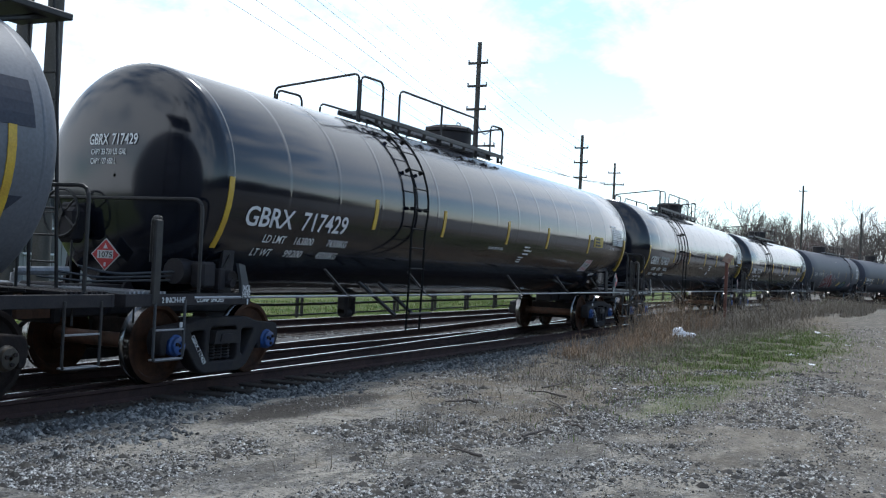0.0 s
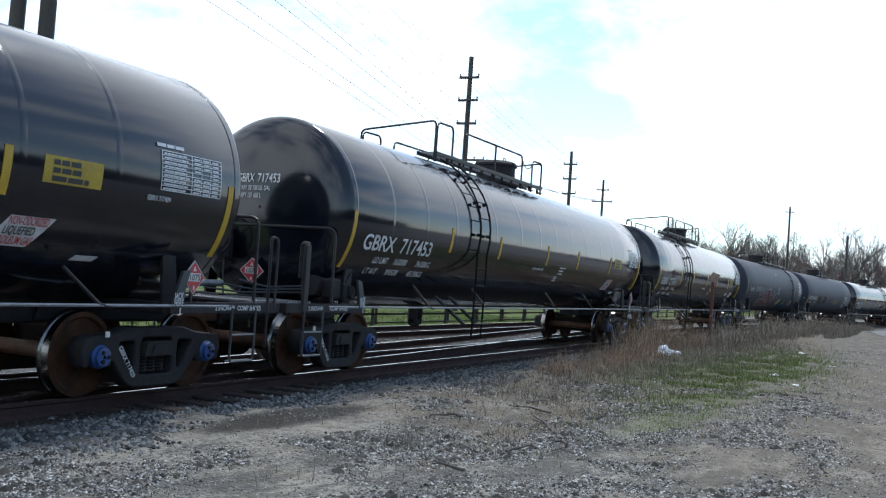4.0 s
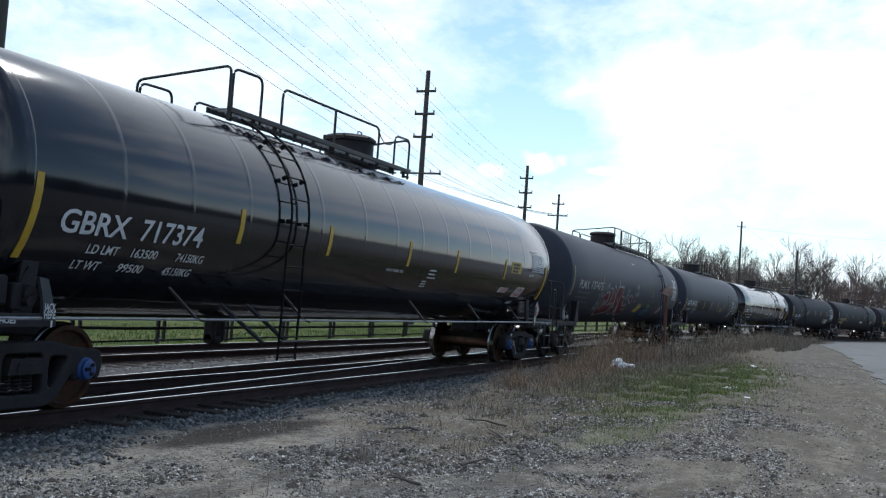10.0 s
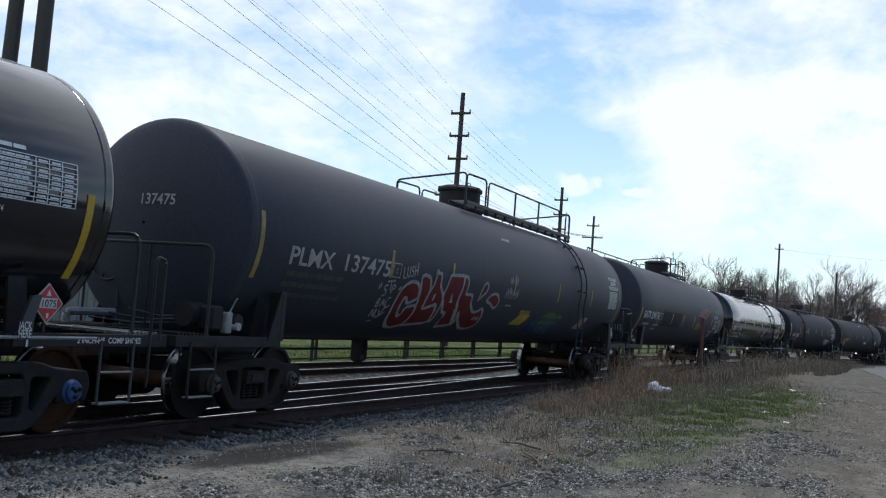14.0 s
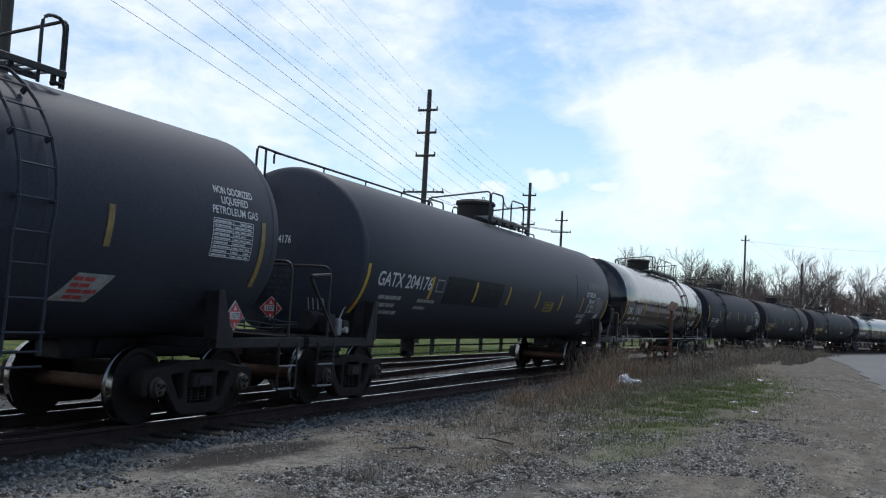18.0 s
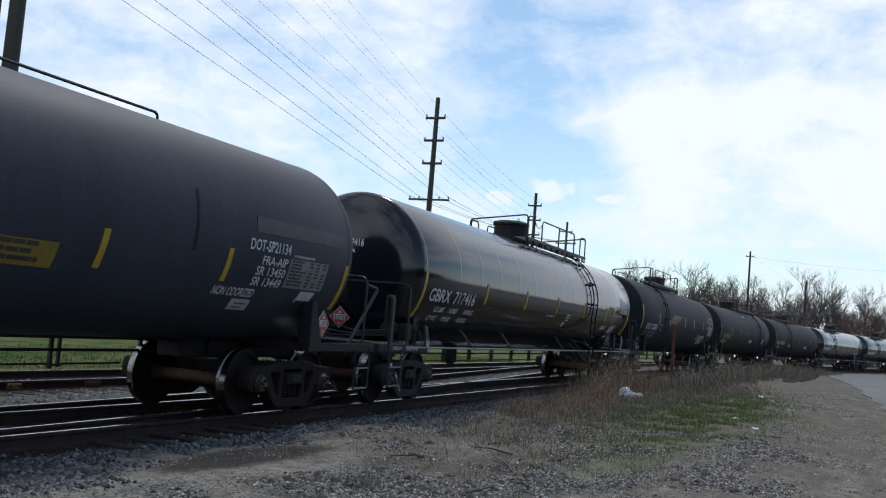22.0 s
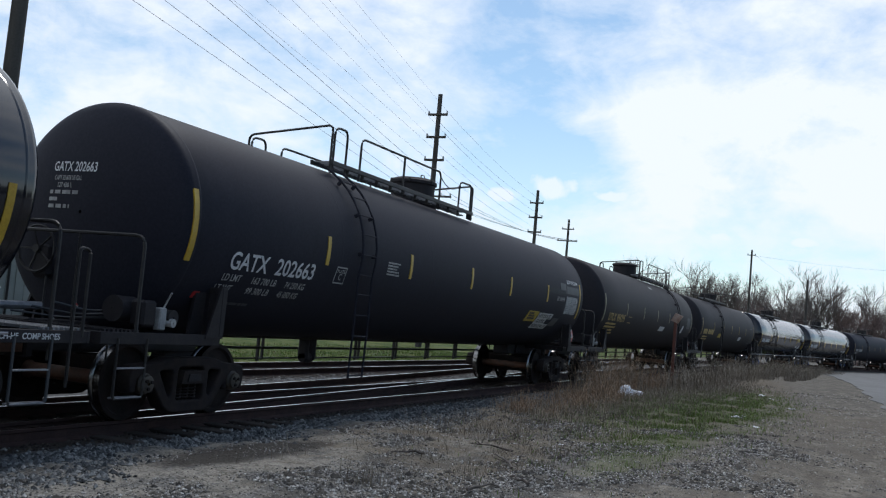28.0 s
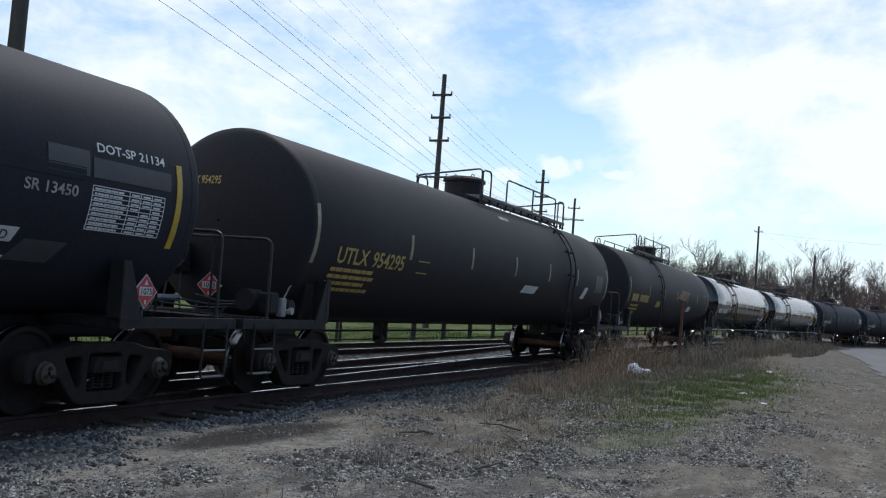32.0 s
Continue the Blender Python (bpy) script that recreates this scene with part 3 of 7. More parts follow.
def chain(p0, p1, sag, n, r, m):
    pts = []
    for k in range(n + 1):
        t = k / n
        p = Vector(p0).lerp(Vector(p1), t)
        p.z -= sag * 4 * t * (1 - t)
        pts.append(p)
    return Geo().tube(pts, r, m, 4).done("chain", True)


def side_mark_mesh(mark):
    """The car's number in small white letters down the slanting strut of a sideframe."""
    vs, fs = text_geo(mark, 0.06)
    w = max(v[0] for v in vs)
    c, s = math.cos(radians(-54)), math.sin(radians(-54))
    return mesh_from("side_mark", [(-0.62 + (a * 0.42 / w) * c - b * s, -0.113, 0.54 + (a * 0.42 / w) * s + b * c) for a, b in vs], fs, [WHITE])


def truck_set(car, x, newer, blue, mark=""):
    """One four-wheeled truck below a car; returns its two axles."""
    axles = []
    part("bolster", once("bolster", bolster_mesh), car, "", pose(x, 0, 0))
    for s in (-1, 1):
        side = part("sideframe", once(("sideframe", newer), lambda: sideframe_mesh(newer)), car, "cast steel truck sideframe", pose(x, s * 0.99, 0, 0, 0, 0 if s < 0 else 180))
        part("bolster_end", once(("bolster_end", newer), lambda: bolster_end_mesh(newer)), side)
        part("spring", once(("spring", newer), lambda: spring_mesh(newer)), side, "coil springs")
        if newer:
            part("side_mark", once(("side_mark", mark), lambda: side_mark_mesh(mark)), side, "car number stencilled along the strut")
            part("side_mark", once("side_mark2", lambda: Geo().box((-0.80, -0.115, 0.69), (0.06, 0.01, 0.06), WHITE).done("side_mark")), side)
    for s in (-1, 1):
        ax = part("axle", once("axle", axle_mesh), car, "", pose(x + s * WB, 0, WR))
        for q in (-1, 1):
            part("wheel", once(("wheel", newer and blue), lambda: wheel_mesh(newer and blue)), ax, "rusty wheel with a polished tread" if newer and blue else "dark wheel with a polished tread", pose(0, q * 0.772, 0, 0, 0, 0 if q > 0 else 180))
            part("bearing_cap", once(("cap", blue), lambda: cap_mesh(blue)), ax, "blue bearing cap" if blue else "", pose(0, q * 1.03, 0, 0, 0, 0 if q > 0 else 180))
        axles.append(ax)
    return axles


def end_gear(car, xe, sgn, cfg):
    """Platform, rails, steps, coupler and brake gear at one end; sgn -1 leading, 1 trailing."""
    style = cfg["ends"]
    turn = pose(xe, 0, 0, 0, 0, 0 if sgn < 0 else 180)   # local: end points to -x, coupling face at x = 0

    def sill():
        g = Geo()
        g.box((1.9, 0, 0.92), (3.0, 0.42, 0.36), FRAME_BLACK, 0.02)
        g.box((0.32, 0, 0.90), (0.12, 0.55, 0.44), FRAME_BLACK, 0.02)
        for s in (-1, 1):
            g.prism([(1.1, 0.78), (2.9, 0.78), (2.7, 1.5), (1.6, 1.5)], s * 0.24 - 0.02, s * 0.24 + 0.02, FRAME_BLACK)
            g.prism([(1.80, 1.02), (2.05, 1.02), (2.10, 1.7), (1.9, 1.7)], s * 1.22 - 0.02, s * 1.22 + 0.02, FRAME_BLACK)
            g.box((1.95, s * 0.75, 0.98), (0.35, 1.15, 0.12), FRAME_BLACK, 0.015)
        return g.done("draft_sill")
    part("draft_sill", once("sill", sill), car, "", turn)

    def deck():
        g = Geo()
        for k in range(9):
            g.box((0.16 + 0.065 * k, 0, 1.075), (0.028, 2.86, 0.03), GALV if style == "new" else FRAME_BLACK)
        for k in range(13):
            g.box((0.42, -1.38 + 0.23 * k, 1.068), (0.58, 0.014, 0.022), GALV if style == "new" else FRAME_BLACK)
        for s in (-1, 1):
            g.box((1.12, s * 1.44, 1.00), (2.08, 0.035, 0.13), FRAME_BLACK, 0.006)
        g.box((0.10, 0, 1.00), (0.05, 2.92, 0.13), FRAME_BLACK, 0.006)
        if style == "old":
            for s in (-1, 1):
                g.prism([(1.84, 1.02), (2.18, 1.02), (2.20, 1.66), (2.08, 1.66)], s * 1.46 - 0.015, s * 1.46 + 0.015, FRAME_BLACK)
                g.box((2.14, s * 1.38, 1.34), (0.10, 0.2, 0.6), FRAME_BLACK, 0.01)
        return g.done("end_platform")
    part("end_platform", once(("deck", style), deck), car, "", turn)
    part("coupler", once("coupler", coupler_mesh), car, "rusty knuckle coupler", turn @ pose(0.92, 0, 0))

    hx = {("new", -1): 1.24, ("new", 1): 0.60, ("old", -1): 0.65, ("old", 1): 0.45}[(style, sgn)]

    def hoop():
        g = Geo()
        g.tube(arc_pts([(hx, -1.42, 1.03), (hx, -1.42, 2.12), (hx, 1.42, 2.12), (hx, 1.42, 1.03)], 0.14), 0.021, RAIL_BLACK)
        if style == "old":
            for s in (-1, 1):
                g.tube([(hx, s * 0.5, 2.12), (hx, s * 0.5, 1.08)], 0.016, RAIL_BLACK)
                if cfg.get("diagonal"):
                    g.tube(arc_pts([(hx, s * 1.42, 2.0), (0.05, s * 1.42, 1.95), (0.94, s * 1.42, 1.03)], 0.08), 0.026, RAIL_BLACK)
        return g.done("end_handrail", True)
    part("end_handrail", once(("rail", style, sgn, bool(cfg.get("diagonal"))), hoop), car, "black tubular end handrail", turn)

    def post(s):
        g = Geo()
        g.box((0.50, s * 1.45, 1.40), (0.10, 0.05, 0.90), RAIL_BLACK, 0.012)
        return g.tube(arc_pts([(0.54, s * 1.45, 0.98), (0.54, s * 1.45, 1.87), (0.60, s * 1.30, 1.87), (0.60, s * 1.30, 1.4)], 0.06), 0.028, RAIL_BLACK).done("grab_iron", True)

    def post2(s):
        g = Geo()
        g.tube(arc_pts([(0.34, s * 1.45, 0.5), (0.34, s * 1.45, 1.90), (0.19, s * 1.45, 1.88), (0.19, s * 1.45, 1.0)], 0.06), 0.018, RAIL_BLACK)
        return g.done("grab_iron", True)

    fx = {("new", -1): 0.51, ("new", 1): 0.59, ("old", -1): 0.34, ("old", 1): 0.25}[(style, sgn)]

    def step(s):
        g = Geo()
        g.tube(arc_pts([(fx, s * 1.46, 1.0), (fx, s * 1.46, 0.36), (fx + 0.47, s * 1.46, 0.36), (fx + 0.47, s * 1.46, 1.0)], 0.05), 0.016, GREY_PATCH if style == "new" else RAIL_BLACK)
        g.box((fx + 0.235, s * 1.43, 0.365), (0.44, 0.09, 0.018), GALV, 0.004)
        g.box((fx + 0.235, s * 1.45, 0.68), (0.44, 0.05, 0.018), GALV, 0.004)
        return g.done("sill_step", True)
    for s in (-1, 1):
        if style == "new" and sgn < 0:
            part("grab_iron", once(("post", s), lambda: post(s)), car, "", turn)
        if style == "new" and sgn > 0:
            part("grab_iron", once(("post2", s), lambda: post2(s)), car, "", turn)
        part("sill_step", once(("step", s, fx), lambda: step(s)), car, "", turn)

    # diamond placard on its bracket, facing the near side or the end
    def placard():
        g = Geo()
        q = 0.19
        g.prism([(-q, 0), (0, -q), (q, 0), (0, q)], -0.006, 0.006, PANEL_WHITE)
        q = 0.175
        g.prism([(-q, 0), (0, -q), (q, 0), (0, q)], -0.010, 0.005, PLACARD_RED)
        g.prism([(-0.105, -0.045), (0.105, -0.045), (0.105, 0.05), (-0.105, 0.05)], -0.013, 0.003, PANEL_WHITE)
        g.prism([(-0.03, 0.07), (0.03, 0.07), (0.0, 0.13)], -0.013, 0.003, PANEL_WHITE)
        g.box((0, -0.011, -0.115), (0.025, 0.004, 0.045), PANEL_WHITE)
        vs, fs = text_geo("1075", 0.07)
        w = max(v[0] for v in vs)
        g._add([((a - w / 2) * 0.19 / w, -0.0155, b - 0.032) for a, b in vs], fs, INK)
        return g.done("placard")
    pm = once("placard", placard)
    if sgn > 0:
        part("placard", pm, car, "red and white diamond hazard placard reading 1075", pose(xe - 1.78, -1.43, 1.34))
        part("placard_post", once("ppost", lambda: Geo().box((0, 0, 1.15), (0.03, 0.02, 0.3), RAIL_BLACK).done("placard_post")), car, "", pose(xe - 1.78, -1.405, 0))
    else:
        part("placard", pm, car, "red and white diamond hazard placard reading 1075", pose(xe + 1.16, -0.10, 1.45, 0, 0, -80))

    if sgn == cfg.get("brake_end", -1):
        part("brake_wheel", once("brake_wheel", brake_wheel_mesh), car, "black spoked handbrake wheel", turn @ pose(1.0, 0.48, 1.92))
        part("chain", once("bchain", lambda: Geo().box((1.12, 0.42, 1.78), (0.2, 0.3, 0.42), FRAME_BLACK, 0.05).tube([(1.02, 0.3, 1.6), (1.02, 0.3, 1.3), (1.0, 0.25, 1.05)], 0.013, RAIL_BLACK, 5).done("chain", True)), car, "", turn)

    # brake valve, reservoir and pipes on the platform
    def valve():
        g = Geo()
        v0 = 1.55 if style == "new" else 0.98
        g.lathe([(0, 0.01), (0, 0.15), (0.3, 0.15), (0.34, 0.1), (0.34, 0.01)], FRAME_BLACK, "x", 14, (v0 - 0.25, -1.0, 1.30))
        g.box((v0, -1.22, 1.27), (0.24, 0.2, 0.30), FRAME_BLACK, 0.03)
        g.box((v0 + 0.2, -1.3, 1.22), (0.12, 0.1, 0.26), DIRTY_WHITE if style != "new" else FRAME_BLACK, 0.015)
        g.lathe([(0, 0.01), (0, 0.09), (0.16, 0.09), (0.16, 0.01)], FRAME_BLACK, "y", 12, (v0 + 0.34, -1.38, 1.24))
        g.lathe([(0, 0.01), (0, 0.05), (0.12, 0.05), (0.12, 0.01)], DIRTY_WHITE if style != "new" else FRAME_BLACK, "y", 10, (v0 + 0.30, -1.42, 1.18))
        g.tube([(v0 + 0.25, -1.3, 1.35), (v0 + 0.3, -1.34, 1.50), (v0 + 0.27, -1.38, 1.52)], 0.012, DIRTY_WHITE if style != "new" else RAIL_BLACK, 5)
        for q in range(3):
            g.tube(arc_pts([(0.35, 0.1 - 0.3 * q, 1.18 + 0.07 * q), (0.7, -0.3 - 0.2 * q, 1.14 + 0.05 * q), (v0 - 0.15, -1.05, 1.2 + 0.05 * q), (v0 + 0.4, -1.25, 1.15)], 0.15), 0.014, GREY_PATCH, 5)
        g.tube(arc_pts([(0.45, 0.55, 1.08), (0.45, 0.55, 1.22), (0.95, 0.25, 1.24)], 0.1), 0.05, GALV, 8)
        return g.done("brake_gear", True)
    if sgn < 0:
        part("brake_gear", once(("valve", style), valve), car, "", turn)

    def jack():
        g = Geo()
        g.prism([(1.97, 1.00), (2.12, 1.00), (2.08, 1.20), (2.0, 1.40), (1.88, 1.42), (1.95, 1.2)], -1.47, -1.43, GREY_PATCH)
        return g.done("jacking_pad")

    def jack_word(body, drop):
        vs, fs = text_geo(body, 0.075)
        w = max(v[0] for v in vs)
        return mesh_from("stencil", [(a * 0.15 / w, 0, b - drop) for a, b in vs], fs, [WHITE])
    if style == "new":
        part("jacking_pad", once("jack", jack), car, "grey jacking pad stencilled in white", turn if sgn < 0 else pose(xe, 0, 0) @ Matrix.Diagonal((-1, 1, 1, 1)))
        for body, drop in (("JACK", 0.0), ("HERE", 0.075)):
            part("stencil", once(("jack word", body), lambda: jack_word(body, drop)), car, "", pose(xe + 1.975 if sgn < 0 else xe - 2.125, -1.4735, 1.095))
        part("stencil", once("pad mark", lambda: Geo().box((0, 0, 0), (0.02, 0.006, 0.07), WHITE).done("stencil")), car, "", pose(xe + 2.09 if sgn < 0 else xe - 2.01, -1.465, 0.97))
        for k, (body, xx) in enumerate((("2 INCH-HF", 0.605), ("COMP SHOES", 1.165))):
            def stencil():
                vs, fs = text_geo(body, 0.06, spacing=0.95)
                return mesh_from("stencil", [(a, 0, b) for a, b in vs], fs, [WHITE])
            x0 = xe + xx if sgn < 0 else xe - 1.39 + 0.42 * k
            part("stencil", once(("stencil", k), stencil), car, "", pose(x0, -1.4605, 0.972))


FAR_DROP = 0.21   # the far rails stand lower on the round of the tank


def top_rails(car, cfg):
    """Walkway, handrails and the housing of the valves on top of a tank."""
    x0, x1 = cfg["plat"]
    xm = cfg["manway"]
    yr = 0.62
    zt, zb = 3.836, 3.706
    # housing
    def housing():
        g = Geo()
        g.lathe([(-0.2, 0.001), (-0.2, 0.52), (-0.02, 0.52), (0.0, 0.45), (0.36, 0.45), (0.37, 0.49), (0.43, 0.49), (0.45, 0.46), (0.47, 0.44), (0.47, 0.001)], FRAME_BLACK, "z", 28)
        return g.done("valve_housing", True)
    h = part("valve_housing", once("housing", housing), car, "round black valve housing", pose(xm, 0, zt))

    def lid():
        g = Geo()
        g.lathe([(0.47, 0.001), (0.47, 0.40), (0.49, 0.38), (0.50, 0.001)], FRAME_BLACK, "z", 24)
        g.tube(arc_pts([(-0.08, -0.2, 0.48), (-0.08, -0.2, 0.57), (0.08, -0.2, 0.57), (0.08, -0.2, 0.48)], 0.03), 0.011, RAIL_BLACK, 5)
        for q in range(6):
            a = radians(60 * q + 15)
            g.box((0.47 * math.cos(a), 0.47 * math.sin(a), 0.42), (0.07, 0.05, 0.08), RAIL_BLACK, 0.008, Matrix.Rotation(a, 3, "Z"))
        return g.done("lid", True)
    part("lid", once("lid", lid), h)
    for s in (-1, 1):
        L = x1 - x0
        zz = zb + 0.07

        def walkway():
            g = Geo()
            g.box((0, -0.19, 0.04), (L, 0.035, 0.075), RAIL_BLACK, 0.006)
            g.box((0, 0.19, 0.04), (L, 0.035, 0.075), RAIL_BLACK, 0.006)
            nb = int(L / 0.16)
            for k in range(nb):
                g.box((-L / 2 + (k + 0.5) * L / nb, 0, 0.062), (0.05, 0.36, 0.02), GALV)
            for k in range(int(L / 0.55) + 1):
                xk = -L / 2 + 0.1 + k * (L - 0.2) / int(L / 0.55)
                g.box((xk, -0.12, -0.02), (0.05, 0.05, 0.14), RAIL_BLACK, 0.006)
                g.box((xk, -0.17, -0.07), (0.12, 0.10, 0.025), RAIL_BLACK, 0.006)
            return g.done("walkway")
        part("walkway", once(("walkway", round(L, 2)), walkway), car, "steel grating walkway", pose((x0 + x1) / 2, s * yr, zz, 0, 0, 0 if s < 0 else 180))
        # hoops of tube: each a rounded frame from the walkway up
        for a, b in cfg["hoops"]:
            def hoop():
                g = Geo()
                w = b - a
                g.tube(arc_pts([(0, 0, 0), (0, 0, 0.73), (w, 0, 0.75), (w, 0, 0)], 0.14), 0.020, RAIL_BLACK)
                nb = max(1, round(w / 1.7))
                for k in range(1, nb):
                    g.tube([(w * k / nb, 0, 0), (w * k / nb, 0, 0.72)], 0.022, RAIL_BLACK)
                return g.done("handrail", True)
            part("handrail", once(("hoop", round(b - a, 2)), hoop), car, "black tubular handrail", pose(a, s * (yr + 0.16), zb - (0.04 if s < 0 else FAR_DROP)))
    # rails across the ends
    for xe in (x0, x1):
        part("handrail", once("crossrail", lambda: Geo().tube(arc_pts([(0, -0.78, 0), (0, -0.78, 0.75), (0, 0.78, 0.79 - FAR_DROP), (0, 0.78, -0.1)], 0.1), 0.020, RAIL_BLACK).done("handrail", True)), car, "", pose(xe, 0, zb - 0.04))
    for xa, xb in cfg.get("low_rails", ()):
        part("handrail", once(("low", round(xb - xa, 2)), lambda: Geo().tube(arc_pts([(0, 0, -0.1), (0, 0, 0.2), (xb - xa, 0, 0.2), (xb - xa, 0, -0.1)], 0.08), 0.02, RAIL_BLACK).done("handrail", True)), car, "", pose(xa, -0.45, zt - 0.05))
        part("handrail", once(("low", round(xb - xa, 2)), lambda: None), car, "", pose(xa, 0.45, zt - 0.05))
    for xa, xb in cfg.get("chains", ()):
        part("chain", once(("chain", round(xb - xa, 2)), lambda: chain((0, 0, 0), (xb - xa, 0, -0.02), 0.14, 12, 0.012, RAIL_BLACK)), car, "", pose(xa, -yr - 0.16, zb + 0.62))


def side_ladder(car, x, low=0.48, paint=None):
    """Ladder up the near side: lower part hangs free, upper part follows the tank."""
    w, paint = 0.46, paint or LADDER_BLACK

    def stile():
        g = Geo()
        pts = [(0, -1.54, low), (0, -1.56, 1.3), (0, -1.56, 2.0)]
        pts += [(0, *list(on_tank(0, th, 0.10))[1:]) for th in range(0, 66, 8)]
        g.tube(pts, 0.019, paint, 6)
        return g.done("stile", True)
    for q in (0, w):
        part("ladder_stile", once(("stile", low, paint.name), stile), car, "", pose(x + q, 0, 0))
    rung = once(("rung", paint.name), lambda: Geo().tube([(-0.03, 0, 0), (w + 0.03, 0, 0)], 0.012, paint, 5).done("rung", True))
    spots = [(-1.54, low + 0.04), (-1.55, 0.80), (-1.56, 1.12), (-1.56, 1.44), (-1.56, 1.76), (-1.56, 2.06)]
    spots += [tuple(on_tank(0, th, 0.10))[1:] for th in (3, 14, 25, 36, 47, 58)]
    for y, z in spots:
        part("rung", rung, car, "", pose(x, y, z))
    for th in (3, 25, 47):
        p = on_tank(0, th, 0.05)
        part("ladder_clip", once(("clip", th, paint.name), lambda: Geo().box((0, 0, 0), (0.04, 0.07, 0.06), paint, 0.01, Matrix.Rotation(radians(-th), 3, "X")).done("ladder_clip")), car, "", pose(x, p.y, p.z))
        part("ladder_clip", CACHE[("clip", th, paint.name)], car, "", pose(x + w, p.y, p.z))


def end_ladder(car, xe, sgn, near, far, foot, top, land=3.36):
    """Ladder from the end platform to the top, with its landing; near and far are the stiles' sides."""
    def make():
        g = Geo()
        for q in (near, far):
            if land < 3.5:
                g.tube([(foot, q, 1.05), (foot + 0.03, q, 2.3), (foot + 0.10, q, 2.7), (top, q, 3.36), (top + 0.03, q, 3.45)], 0.02, RAIL_BLACK)
            else:
                g.tube([(foot, q, 1.05), (top, q, land)], 0.02, RAIL_BLACK)
        for k in range(8):
            z = 1.35 + 0.28 * k
            xx = foot + 0.03 if z < 2.3 else foot + 0.1 + (top - foot - 0.1) * max(0, z - 2.7) / 0.66
            if land > 3.5:
                xx = foot + (top - foot) * (z - 1.05) / (land - 1.05)
            g.tube([(xx, near, z), (xx, far, z)], 0.012, RAIL_BLACK, 5)
        if land > 3.5:
            g.box((top + 0.35, (near + far) / 2, land), (0.8, abs(far - near) + 0.35, 0.07), RAIL_BLACK, 0.01)
            g.tube([(top + 0.1, near, land), (1.3, near, 3.55)], 0.03, RAIL_BLACK)
            for q in (near, far):
                g.tube([(top + 0.05, q, land), (top + 0.05, q, land + 0.9), (top + 0.7, q, land + 0.9)], 0.02, RAIL_BLACK)
            return g.done("end_ladder", True)
        g.box((top + 0.02, (near + far) / 2, 3.36), (0.26, abs(far - near) + 0.1, 0.11), RAIL_BLACK, 0.01)
        g.tube([(top + 0.1, near, 3.36), (top + 0.5, near, 3.34)], 0.03, RAIL_BLACK)
        g.tube(arc_pts([(top + 0.03, near, 3.4), (top + 0.05, near, 4.02), (top + 0.7, near, 4.0)], 0.1), 0.021, RAIL_BLACK)
        g.tube([(top + 0.3, near, 3.36), (top + 0.3, near, 4.01)], 0.02, RAIL_BLACK)
        return g.done("end_ladder", True)
    part("end_ladder", make(), car, "black ladder up the tank end", pose(xe, 0, 0, 0, 0, 0 if sgn < 0 else 180))


def head_bars(rows, material, hl, end=-1):
    """Small unreadable writing on a head: (left edge, height, width, letter height) lines."""
    rng = random.Random(len(rows) * 7)
    v, f = [], []
    for y, z, w, h in rows:
        x = 0.0
        while x < w:
            n = rng.choice((0.05, 0.09, 0.13))
            o = len(v)
            for a, b in ((x, 0), (min(x + n, w), 0), (min(x + n, w), h), (x, h)):
                yy, zz = y - a + 0.34, z + b + 0.07
                r = min(0.98, math.hypot(yy - TY, zz - TZ) / TR)
                v.append((MID + end * (hl + 0.03 + HEAD * math.sqrt(1 - r * r) + 0.012), yy, zz))
            f.append((o, o + 1, o + 2, o + 3))
            x += n + 0.03
    return mesh_from("small_writing", v, f, [material])


